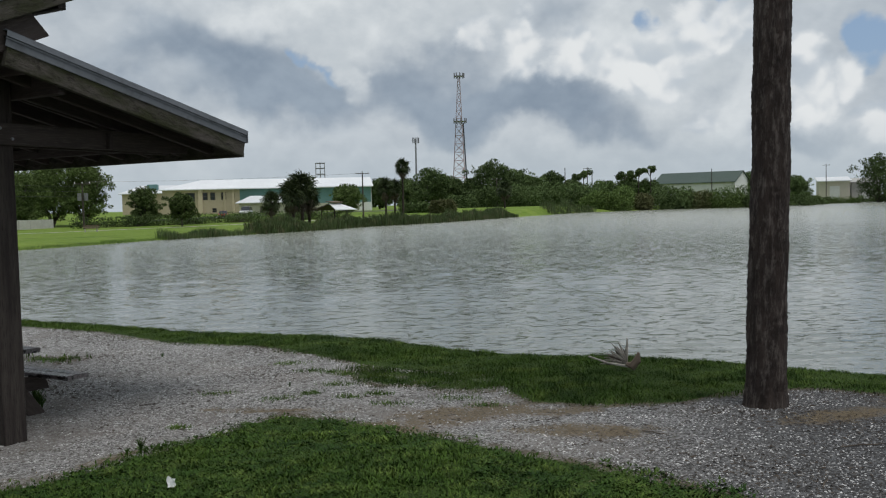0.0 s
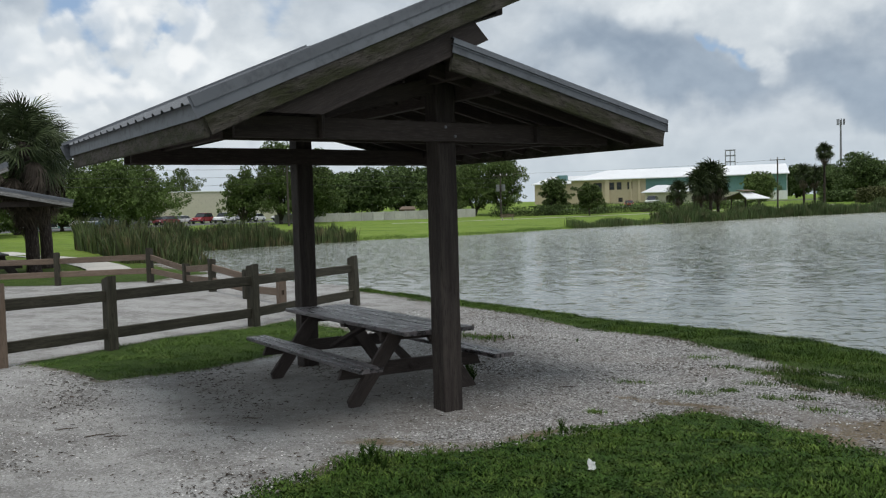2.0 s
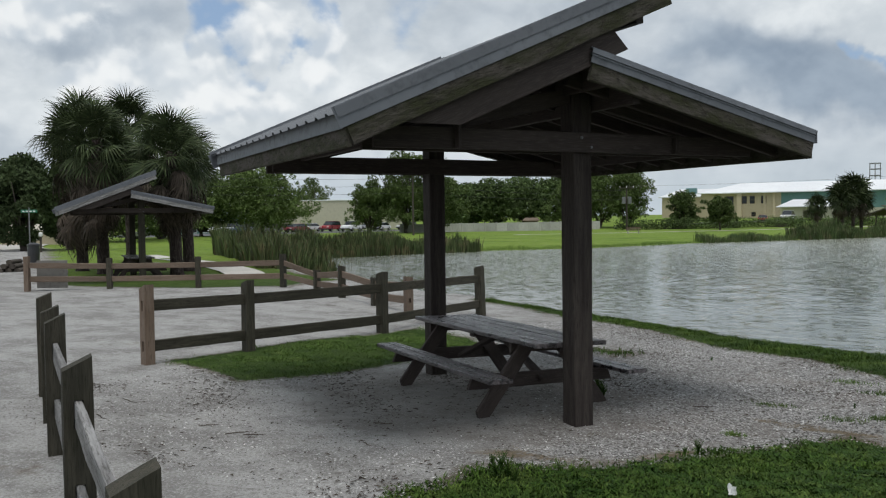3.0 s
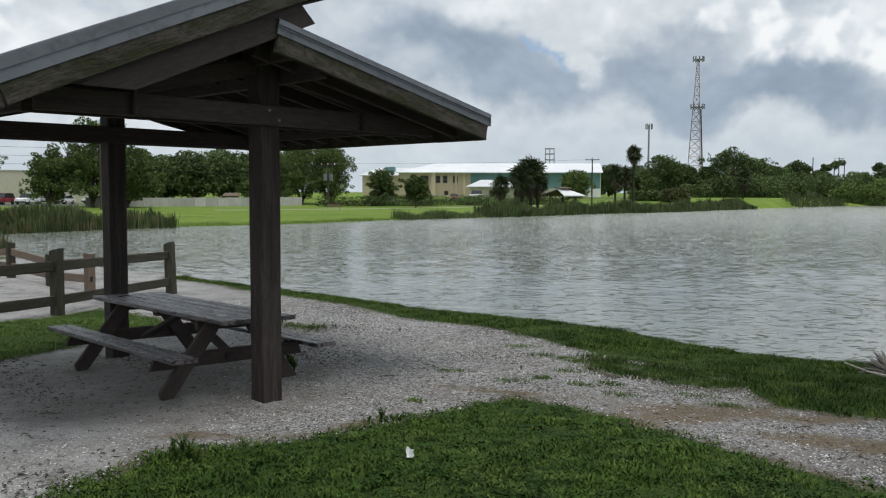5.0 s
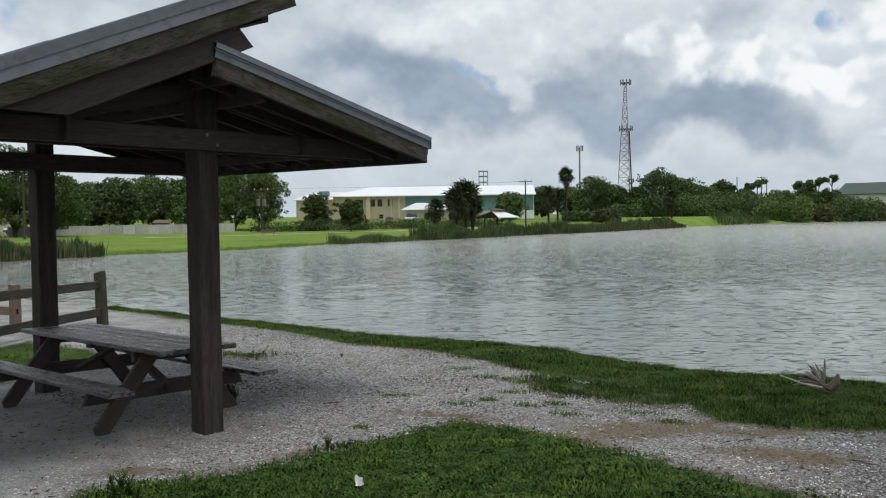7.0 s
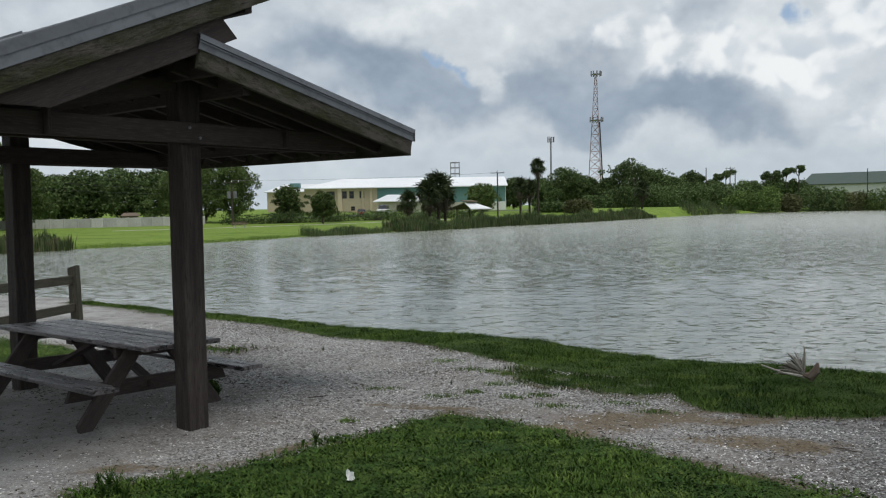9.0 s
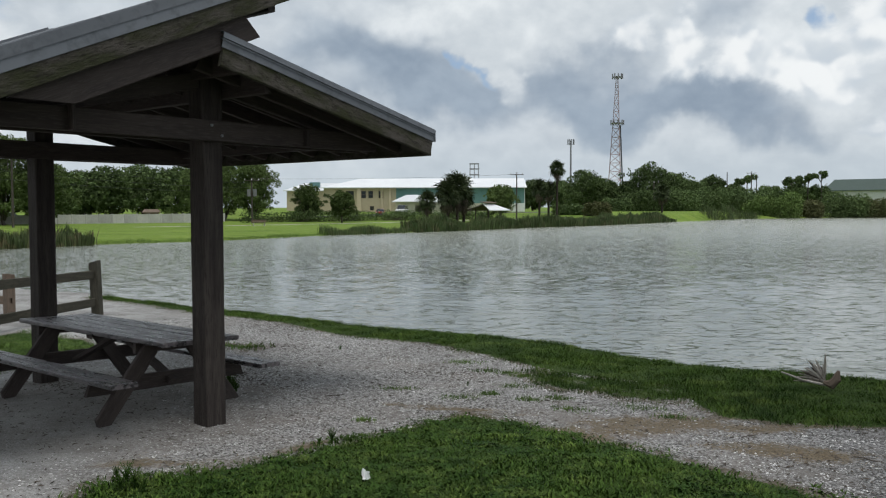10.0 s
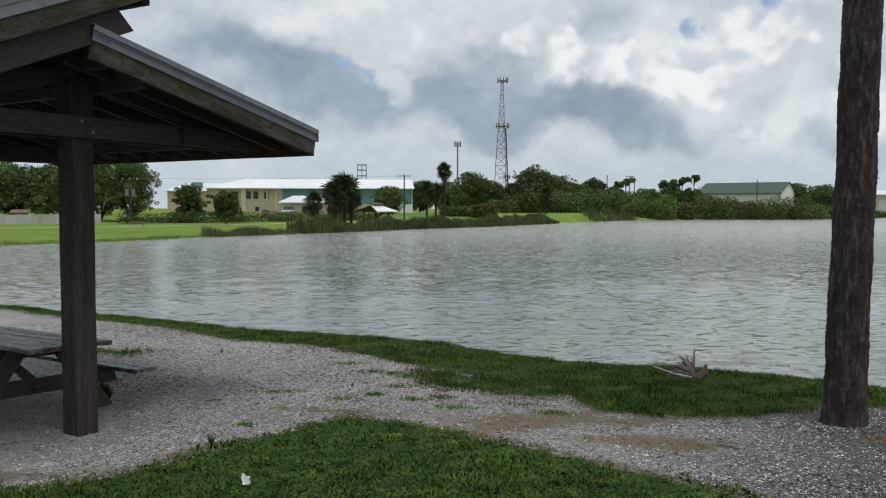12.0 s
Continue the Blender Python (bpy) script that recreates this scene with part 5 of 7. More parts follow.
for k, (az, d, w, h, leaf) in enumerate(BUSHES):
    x, y, z = base_at(az, d)
    bush(pose(x, y, z, 0, 0, az + 180), w, 5, h, LEAF_WORDS[leaf], 300 + k, 6500, 0.36, leaf)


def umbrella_pine(m, high, wide, seed):
    """A bare thin trunk with a few flat clumps at the top."""
    dice = random.Random(seed)
    t = thing("pine_tree", m, "tall thin pine with a flat open crown above the wood", "tree", "pines across the pond")
    bm = bmesh.new()
    lean = dice.uniform(-0.6, 0.6)
    tube(bm, [(0, 0, -0.3), (lean * 0.4, 0, high * 0.5), (lean, 0, high * 0.94)], [0.22, 0.17, 0.08], 7)
    blobs = []
    for k in range(7):
        a, q = dice.uniform(0, 6.28), dice.uniform(0.2, 0.85)
        z = high * dice.uniform(0.86, 1.0)
        end = (lean + math.cos(a) * wide * q, math.sin(a) * wide * q, z)
        tube(bm, [(lean * 0.9, 0, high * 0.76), ((lean + end[0]) / 2, end[1] / 2, z - 0.5), end], [0.07, 0.05, 0.02], 5)
        blobs.append((*end, wide * dice.uniform(0.26, 0.42)))
    part("trunk", bm, M["bark"], t)
    v, f = leaf_cloud(blobs, 1800, 0.30, seed, 0.7)
    crown_part(t, v, f, M["dark_leaf"])


for k, (az, d, h, w) in enumerate(((-12.8, 262, 11.4, 2.3), (-13.6, 264, 12.0, 2.2), (-9.3, 250, 10.8, 2.4), (-8.7, 252, 9.8, 2.0), (-11.9, 262, 10.4, 2.6), (-12.3, 266, 10.9, 1.8))):
    x, y, z = base_at(az, d)
    umbrella_pine(pose(x, y, z, 0, 0, k * 50), h, w, 800 + k)
# clipped hedges before the buildings
for k, (az, d, w) in enumerate(((21.0, 146, 12), (18.0, 147, 12), (14.9, 149, 14), (11.4, 151, 14), (8.6, 152, 9))):
    x, y, z = base_at(az, d)
    bush(pose(x, y, z, 0, 0, az + 180), w, 1.6, 1.8, "long clipped dark green hedge by the road", 340 + k, 2600, 0.22, "dark_leaf", "hedges", "hedge", "hedge")


# ---- reeds ----
def reed_bed(name, line, count, high, seed, label, depth, mat="reed"):
    """Upright blades in a strip along the water's edge."""
    dice = np.random.RandomState(seed)
    line = np.array(line, float)
    seg = np.linalg.norm(np.diff(line, axis=0), axis=1)
    at = np.searchsorted(np.cumsum(seg), dice.rand(count) * seg.sum() * 0.9999)
    f = dice.rand(count)[:, None]
    p = line[at] * (1 - f) + line[at + 1] * f
    way = (line[at + 1] - line[at]) / seg[at][:, None]
    p += np.stack([-way[:, 1], way[:, 0]], 1) * (dice.rand(count)[:, None] - 0.35) * depth
    clump = 0.70 + 0.30 * np.sin(p[:, 0] * 0.9 + 1.3 * np.sin(p[:, 1] * 0.7)) * np.sin(p[:, 1] * 0.8)
    run = np.sin(0.43 * (p[:, 0] + p[:, 1]) + 1.8 * np.sin(0.19 * p[:, 1] + seed))
    clump *= 0.62 + 0.38 * smoothstep(run, -1.0, -0.55) if depth < 3.1 else 1.0
    z0 = np.maximum(height(p[:, 0], p[:, 1]), WATER - 0.15)
    h = high * clump * (0.6 + 0.55 * dice.rand(count))
    lean = dice.normal(0, 0.13, (count, 2)) * h[:, None]
    a = dice.rand(count) * 6.28
    w = (0.008 + 0.011 * dice.rand(count)) * high
    side = np.stack([np.cos(a) * w, np.sin(a) * w], 1)
    rows = []
    for f2, ww in ((0, 0.8), (0.5, 1.0), (0.82, 0.7), (1.0, 0.08)):
        q = p + lean * f2 ** 2
        z = z0 + h * f2 * (1 - 0.08 * f2)
        rows.append(np.column_stack([q - side * ww, z]))
        rows.append(np.column_stack([q + side * ww, z]))
    v = np.stack(rows, 1).reshape(-1, 3)
    i = np.arange(count)[:, None] * 8
    f = np.concatenate([i + np.array([0, 1, 3, 2]), i + np.array([2, 3, 5, 4]), i + np.array([4, 5, 7, 6])])
    sheet(name, v.tolist(), f.tolist(), M[mat], "stuff", label, "reeds" if name == "reeds" else "grass")


reed_bed("reeds", [(-23.0, 24.2), (-25.0, 25.6), (-31, 30.0), (-39, 35.5), (-43.5, 42.5), (-41, 46), (-39.5, 52), (-37, 57.5)], 24000, 1.95, 1, "tall green and yellow reeds in the cove", 3.2, "pale_reed")
reed_bed("reeds", [(-26, 80.5), (-22.5, 87), (-20.5, 91)], 2600, 1.15, 2, "dark green reeds on the far bank", 2.4)
reed_bed("reeds", [(-20, 92), (-17.5, 96), (-13.5, 105), (-10, 113.5)], 15000, 2.0, 3, "dark green reeds on the far bank", 3)
reed_bed("reeds", [(-9.5, 114), (-5, 121), (0, 130), (6, 144), (13, 160)], 17000, 2.0, 4, "dark green reeds on the far bank", 3)
reed_bed("bank_grass", [(-37.2, 57.6), (-31.8, 64.2), (-28.4, 73), (-26, 81.5), (-22.2, 87.3)], 5200, 0.42, 6, "rough uncut grass along the far bank", 1.6, "lit_blade")
reed_bed("reeds", [(22, 180), (30, 197), (36, 206)], 1800, 2.2, 5, "dark green reeds on the far bank", 3)

# ---- buildings and masts across the water ----
def oriented(az, d, z=None, turn=0.0):
    """A pose at that direction and distance, its x to the right as seen from the shelter and its y away."""
    x, y, g = base_at(az, d)
    return pose(x, y, g if z is None else z, 0, 0, az + turn)


def slab(bm, quad, thick):
    """A sloping roof plane with thickness below it; quad: four corners, seen from above anticlockwise."""
    q = [Vector(p) for p in quad]
    top = [bm.verts.new(p) for p in q]
    low = [bm.verts.new(p - Vector((0, 0, thick))) for p in q]
    bm.faces.new(top)
    bm.faces.new(list(reversed(low)))
    for i in range(4):
        j = (i + 1) % 4
        bm.faces.new((top[i], low[i], low[j], top[j]))
    return bm


def walls_with_openings(bm, x0, x1, z0, z1, holes, thick=0.3, y=0.0):
    """A front wall cut by rectangular openings (x0, x1, z0, z1)."""
    xs = sorted({x0, x1, *(h[0] for h in holes), *(h[1] for h in holes)})
    zs = sorted({z0, z1, *(h[2] for h in holes), *(h[3] for h in holes)})
    for a, b in zip(xs, xs[1:]):
        for c, d in zip(zs, zs[1:]):
            mx, mz = (a + b) / 2, (c + d) / 2
            if any(h[0] < mx < h[1] and h[2] < mz < h[3] for h in holes):
                continue
            box(bm, (a, y, c), (b, y + thick, d))
    bmesh.ops.remove_doubles(bm, verts=bm.verts, dist=0.001)
    return bm


def window(house, x0, x1, z0, z1, y=0.0, mat="white_paint"):
    bm = bmesh.new()
    for lo, hi in (((x0, y + 0.05, z0), (x0 + 0.08, y + 0.2, z1)), ((x1 - 0.08, y + 0.05, z0), (x1, y + 0.2, z1)), ((x0 + 0.08, y + 0.05, z0), (x1 - 0.08, y + 0.2, z0 + 0.08)),
                   ((x0 + 0.08, y + 0.05, z1 - 0.08), (x1 - 0.08, y + 0.2, z1)), ((x0 + 0.08, y + 0.06, (z0 + z1) / 2 - 0.03), (x1 - 0.08, y + 0.18, (z0 + z1) / 2 + 0.03))):
        box(bm, lo, hi)
    w = part("window", bm, M[mat], house)
    part("pane", box(bmesh.new(), (x0 + 0.08, y + 0.12, z0 + 0.08), (x1 - 0.08, y + 0.14, z1 - 0.08)), M["glass_dark"], w)
    return w


# two-storey stucco offices with a long teal hall behind one white roof; x runs to the right
D_HALL = 198
hall = thing("office_hall", oriented(11.0, D_HALL, 0.85, -3), "long two-storey tan stucco and teal metal building with white roof", "building")


def hall_x(az):
    return -math.tan(radians(az - 11.0)) * D_HALL


xl, xe, xr = hall_x(18.1), hall_x(13.28), hall_x(4.75)
eave, ridge = 5.6, 8.0
holes = [(hall_x(a) - 0.55, hall_x(a) + 0.55, 3.1, 4.8) for a in (15.45, 14.98, 14.3)] + [(hall_x(16.35) - 0.9, hall_x(16.35) + 0.9, 2.9, 4.8), (hall_x(14.9) - 0.5, hall_x(14.9) + 0.5, 0.3, 1.3)]
part("wall", walls_with_openings(bmesh.new(), xl, xe, -1.2, eave, holes), M["stucco"], hall, "tan stucco wall")
for h in holes:
    window(hall, *h, mat="brown_wood")
part("pilaster", box(bmesh.new(), (hall_x(15.75) - 0.5, -0.5, -1.2), (hall_x(15.75) + 0.5, 0.0, eave), 0.03), M["stucco"], hall)
for x in (xe - 3.6, xe - 1.7):
    part("pilaster", box(bmesh.new(), (x, -0.25, -1.2), (x + 0.5, 0.0, eave), 0.03), M["stucco"], hall)
part("wall", box(bmesh.new(), (hall_x(21.4), 14, -1.2), (xl, 14.4, eave - 0.4)), M["stucco"], hall)
part("wall", box(bmesh.new(), (xl, 0.3, -1.2), (xl + 0.3, 14, eave)), M["stucco"], hall)
bm = bmesh.new()
x = xe
while x < xr - 0.3:                                # ribbed sheet wall
    box(bm, (x, 0.0, 1.9), (x + 0.28, 0.22, eave))
    box(bm, (x + 0.28, 0.03, 1.9), (x + 0.6, 0.22, eave))
    x += 0.6
part("wall", bm, M["teal_wall"], hall, "teal ribbed metal wall")
part("wall", box(bmesh.new(), (xe, -0.02, -1.2), (xr - 3.0, 0.3, 1.9)), M["tan_wall"], hall, "low tan masonry wall")
part("wall", box(bmesh.new(), (xr - 3.0, -0.05, -1.2), (xr, 0.3, 1.9)), M["white_paint"], hall)
part("wall", box(bmesh.new(), (xr - 0.3, 0.3, -1.2), (xr, 24, eave)), M["white_paint"], hall)
part("wall", box(bmesh.new(), (xl, 24, -1.2), (xr, 24.3, eave)), M["tan_wall"], hall)
part("roof", slab(bmesh.new(), ((xl - 0.6, -0.8, eave), (xr + 0.4, -0.8, eave), (xr + 0.4, 12, ridge), (xl + 7, 12, ridge)), 0.2), M["white_roof"], hall, "white metal roof")
part("roof", slab(bmesh.new(), ((xl + 7, 12, ridge), (xr + 0.4, 12, ridge), (xr + 0.4, 25, eave), (xl - 0.6, 25, eave)), 0.2), M["white_roof"], hall)
part("roof", slab(bmesh.new(), ((hall_x(21.6), 13.4, eave - 0.4), (xl - 0.4, 13.4, eave - 0.4), (xl + 0.5, 22, eave + 1.6), (hall_x(20.6), 22, eave + 1.6)), 0.2), M["white_roof"], hall)
part("tank", box(bmesh.new(), (hall_x(19.9), 16, eave + 0.3), (hall_x(19.2), 17.6, eave + 1.7), 0.1), M["teal_wall"], hall)
# low annex with white roof and a dark bay
annex = thing("annex", oriented(11.9, 186, 0.6, -3), "low tan annex with white metal roof and an open dark bay", "building")
part("wall", walls_with_openings(bmesh.new(), -4.6, 5.4, -0.8, 2.6, [(-0.4, 3.2, -0.4, 1.7), (-3.2, -2.0, 0.2, 1.2)]), M["tan_wall"], annex)
part("wall", box(bmesh.new(), (-4.6, 6, -0.8), (5.4, 6.3, 2.6)), M["tan_wall"], annex)
for x in (-4.6, 5.1):
    part("wall", box(bmesh.new(), (x, 0.3, -0.8), (x + 0.3, 6, 2.6)), M["tan_wall"], annex)
part("roof", slab(bmesh.new(), ((-5.4, -0.8, 2.5), (5.8, -0.8, 2.5), (5.8, 5.5, 4.0), (-2.6, 5.5, 4.0)), 0.15), M["white_roof"], annex)
part("roof", slab(bmesh.new(), ((-2.6, 5.5, 4.0), (5.8, 5.5, 4.0), (5.8, 7, 2.7), (-5.4, 7, 2.7)), 0.15), M["white_roof"], annex)

# tan warehouse on the other side of the car park
store = thing("warehouse", oriented(41.5, 172, -0.7, 4), "plain tan masonry warehouse with flat white-capped roof", "building")
part("wall", box(bmesh.new(), (-17, 0, -0.5), (13, 0.3, 6.1)), M["tan_wall"], store)
part("wall", box(bmesh.new(), (12.7, 0.3, -0.5), (13, 22, 6.1)), M["tan_wall"], store)
part("wall", box(bmesh.new(), (-17, 0.3, -0.5), (-16.7, 22, 6.1)), M["tan_wall"], store)
part("wall", box(bmesh.new(), (-17, 22, -0.5), (13, 22.3, 6.1)), M["tan_wall"], store)
part("roof", box(bmesh.new(), (-17.15, -0.15, 6.1), (13.15, 22.4, 6.3), 0.03), M["white_roof"], store)
# shop with a green roof, left of the warehouse
shop = thing("shop", oriented(49.6, 150, -0.65, 0), "small shop front with green metal roof behind the parked cars", "building")
part("wall", walls_with_openings(bmesh.new(), -6, 5, -0.5, 3.0, [(-4.6 + 2.3 * k, -2.9 + 2.3 * k, 0.4, 2.5) for k in range(4)]), M["teal_wall"], shop)
for k in range(4):
    window(shop, -4.6 + 2.3 * k, -2.9 + 2.3 * k, 0.4, 2.5)
part("wall", box(bmesh.new(), (-6, 8, -0.5), (5, 8.3, 3.0)), M["tan_wall"], shop)
part("roof", slab(bmesh.new(), ((-6.6, -0.8, 3.0), (5.6, -0.8, 3.0), (3.5, 4, 4.6), (-4.5, 4, 4.6)), 0.15), M["green_roof"], shop)
part("roof", slab(bmesh.new(), ((-4.5, 4, 4.6), (3.5, 4, 4.6), (5.6, 8.8, 3.0), (-6.6, 8.8, 3.0)), 0.15), M["green_roof"], shop)
# yellow low house down the drive
low_house = thing("low_house", oriented(60.1, 92, -0.35, 0) @ Matrix.Diagonal((0.55, 0.7, 0.62, 1)), "low pale yellow house at the end of the drive", "house")
part("wall", walls_with_openings(bmesh.new(), -5.5, 7.5, -0.4, 2.3, [(-1.2, 0.2, 0.8, 1.8), (3.4, 4.8, 0.8, 1.8)]), M["stucco"], low_house)
window(low_house, -1.2, 0.2, 0.8, 1.8)
window(low_house, 3.4, 4.8, 0.8, 1.8)
part("wall", box(bmesh.new(), (-5.5, 6, -0.4), (7.5, 6.3, 2.3)), M["stucco"], low_house)
part("roof", slab(bmesh.new(), ((-6, -0.6, 2.3), (8, -0.6, 2.3), (7, 3.2, 3.3), (-5, 3.2, 3.3)), 0.15), M["tan_wall"], low_house)
part("roof", slab(bmesh.new(), ((-5, 3.2, 3.3), (7, 3.2, 3.3), (8, 7, 2.3), (-6, 7, 2.3)), 0.15), M["tan_wall"], low_house)

# gabled shed with a green roof beyond the shrubs
shed = thing("gabled_shed", oriented(-16.3, 282, 0.9, -19), "long white shed with a faded green gabled roof", "building")
for y in (0, 15.7):
    part("wall", box(bmesh.new(), (-13, y, -1), (12.5, y + 0.3, 6.0)), M["white_paint"], shed)
for x in (-13, 12.2):
    bm = bmesh.new()
    v = [bm.verts.new(p) for p in ((x, 0, -1), (x, 16, -1), (x, 16, 6.0), (x, 8, 9.2), (x, 0, 6.0))]
    f = bm.faces.new(v)
    got = bmesh.ops.extrude_face_region(bm, geom=[f])
    bmesh.ops.translate(bm, verts=[e for e in got["geom"] if isinstance(e, bmesh.types.BMVert)], vec=(0.3, 0, 0))
    bmesh.ops.recalc_face_normals(bm, faces=bm.faces)
    part("gable", bm, M["white_paint"], shed)
part("roof", slab(bmesh.new(), ((-13.6, -0.7, 5.8), (12.9, -0.7, 5.8), (12.9, 8, 9.3), (-13.6, 8, 9.3)), 0.2), M["green_roof"], shed)
part("roof", slab(bmesh.new(), ((-13.6, 8, 9.3), (12.9, 8, 9.3), (12.9, 16.7, 5.8), (-13.6, 16.7, 5.8)), 0.2), M["green_roof"], shed)
# low houses past the palm
for az, d, w, h, mat, roof, lab in ((-24.45, 345, 5.2, 6.6, "tan_wall", "white_roof", "low tan building with a bright white roof edge"), (-26.2, 352, 5.0, 6.0, "concrete", "concrete", "long grey shed with a wide pale door")):
    b = thing("low_building", oriented(az, d, 0.5, 5), lab, "building", "low buildings on the far shore")
    part("wall", walls_with_openings(bmesh.new(), -w, w, -1, h, [(-w * 0.3, w * 0.35, -0.6, h * 0.7)]), M[mat], b)
    part("door", box(bmesh.new(), (-w * 0.3, 0.1, -0.6), (w * 0.35, 0.2, h * 0.7)), M["white_paint"], b)
    for x in (-w, w - 0.3):
        part("wall", box(bmesh.new(), (x, 0.3, -1), (x + 0.3, 12, h)), M[mat], b)
    part("wall", box(bmesh.new(), (-w, 12, -1), (w, 12.3, h)), M[mat], b)
    part("roof", slab(bmesh.new(), ((-w - 0.6, -0.8, h), (w + 0.6, -0.8, h), (w + 0.6, 13, h + 1.6), (-w - 0.6, 13, h + 1.6)), 0.35), M[roof], b)

# concrete panel wall along the lawn
p0, p1 = Vector(base_at(37.6, 130)), Vector(base_at(24.4, 152))
wall = thing("panel_wall", pose(p0.x, p0.y, -0.68), "long low pale concrete panel wall behind the lawn", "wall")
run = p1 - p0
count = 18
for k in range(count):
    a, b = run * (k / count), run * ((k + 1) / count)
    a.z = b.z = 0
    timber("panel", wall, M["concrete"], a + Vector((0, 0, 0.72)) + (b - a) * 0.02, b + Vector((0, 0, 0.72)) - (b - a) * 0.02, 0.10, 1.6, cuts=2, wobble=0.0)
    timber("post", wall, M["concrete"], a + Vector((0, 0, -0.2)), a + Vector((0, 0, 1.6)), 0.24, 0.2, up=tuple(run.normalized()), cuts=1, wobble=0.0)
# small shed roof behind the wall
hut = thing("garden_hut", oriented(28.9, 158, -0.5, 0) @ Matrix.Scale(0.8, 4), "small brown hut behind the concrete wall", "hut")
part("wall", box(bmesh.new(), (-1.6, 0, -0.5), (1.6, 2.5, 2.0)), M["brown_wood"], hut)
part("roof", slab(bmesh.new(), ((-2.0, -0.3, 1.95), (2.0, -0.3, 1.95), (1.4, 1.3, 2.6), (-1.4, 1.3, 2.6)), 0.1), M["brown_wood"], hut)
part("roof", slab(bmesh.new(), ((-1.4, 1.3, 2.6), (1.4, 1.3, 2.6), (2.0, 2.8, 1.95), (-2.0, 2.8, 1.95)), 0.1), M["brown_wood"], hut)


# ---- masts ----
def lattice(name, m, high, w0, w1, bays, mat, label, leg=0.14, brace=0.07):
    t = thing(name, m, label, "tower")
    def corner(i, f):
        w = w0 + (w1 - w0) * f
        a = (i + 0.5) * 2 * math.pi / 3
        return Vector((math.cos(a) * w * 0.58, math.sin(a) * w * 0.58, high * f))
    for i in range(3):
        part("leg", tube(bmesh.new(), [corner(i, 0) - Vector((0, 0, 1.5)), corner(i, 0.5), corner(i, 1)], [leg, leg * 0.85, leg * 0.6], 6), M[mat], t)
    for k in range(bays):
        f0, f1 = k / bays, (k + 1) / bays
        bm = bmesh.new()
        for i in range(3):
            j = (i + 1) % 3
            tube(bm, [corner(i, f0), corner(j, f1)], [brace, brace], 4)
            tube(bm, [corner(j, f0), corner(i, f1)], [brace, brace], 4)
            tube(bm, [corner(i, f1), corner(j, f1)], [brace, brace], 4)
        part("bracing", bm, M[mat], t)
    return t


tower = lattice("radio_tower", oriented(-1.25, 262, -0.3, 0), 40.6, 5.2, 0.6, 16, "red_white", "tall tapering lattice radio tower with antenna platforms", 0.13, 0.05)
for z, r in ((40.8, 1.5), (27.2, 1.9)):
    bm = bmesh.new()
    for k in range(9):
        a = k * 2 * math.pi / 9
        box(bm, (math.cos(a) * r - 0.18, math.sin(a) * r - 0.18, z - 0.7), (math.cos(a) * r + 0.18, math.sin(a) * r + 0.18, z + 0.7))
    part("antennas", bm, M["steel"], tower)
    bm = bmesh.new()
    bmesh.ops.create_cone(bm, cap_ends=True, segments=12, radius1=r, radius2=r, depth=0.15, matrix=Matrix.Translation((0, 0, z - 0.2)))
    part("platform", bm, M["steel"], tower)
part("feed_line", tube(bmesh.new(), [(2.1, -0.6, 0), (0.95, -0.4, 26.5)], [0.22, 0.2], 6), M["bin_dark"], tower, "dark bundle of cables")
mono = thing("phone_mast", oriented(1.72, 242, -0.3), "slim grey phone mast with antennas at the top", "mast")
part("pole", tube(bmesh.new(), [(0, 0, -1), (0, 0, 10), (0, 0, 20.6)], [0.34, 0.28, 0.2], 10), M["steel"], mono)
bm = bmesh.new()
for k in range(9):
    a = k * 2 * math.pi / 9
    box(bm, (math.cos(a) * 0.85 - 0.14, math.sin(a) * 0.85 - 0.14, 19.4), (math.cos(a) * 0.85 + 0.14, math.sin(a) * 0.85 + 0.14, 20.9))
part("antennas", bm, M["steel"], mono)
mast2 = thing("whip_mast", oriented(2.28, 240, -0.3), "thin whip antenna above the trees", "mast")
part("pole", tube(bmesh.new(), [(0, 0, -1), (0, 0, 14.5)], [0.1, 0.04], 6), M["steel"], mast2)
frame_tower = thing("steel_frame_tower", oriented(8.05, 285, 1.0), "square grey steel frame tower behind the hall", "tower")
for x, y in ((-1.5, 0), (1.5, 0), (-1.5, 3), (1.5, 3), (0, 0)):
    part("leg", tube(bmesh.new(), [(x * 1.1, y, -1), (x * 0.92, y, 15.3)], [0.13, 0.13], 5), M["steel"], frame_tower)
for z in (9.5, 11.6, 13.5, 15.2):
    for y in (-0.1, 2.9):
        part("deck", box(bmesh.new(), (-1.6, y, z - 0.12), (1.6, y + 0.2, z + 0.12)), M["steel"], frame_tower)


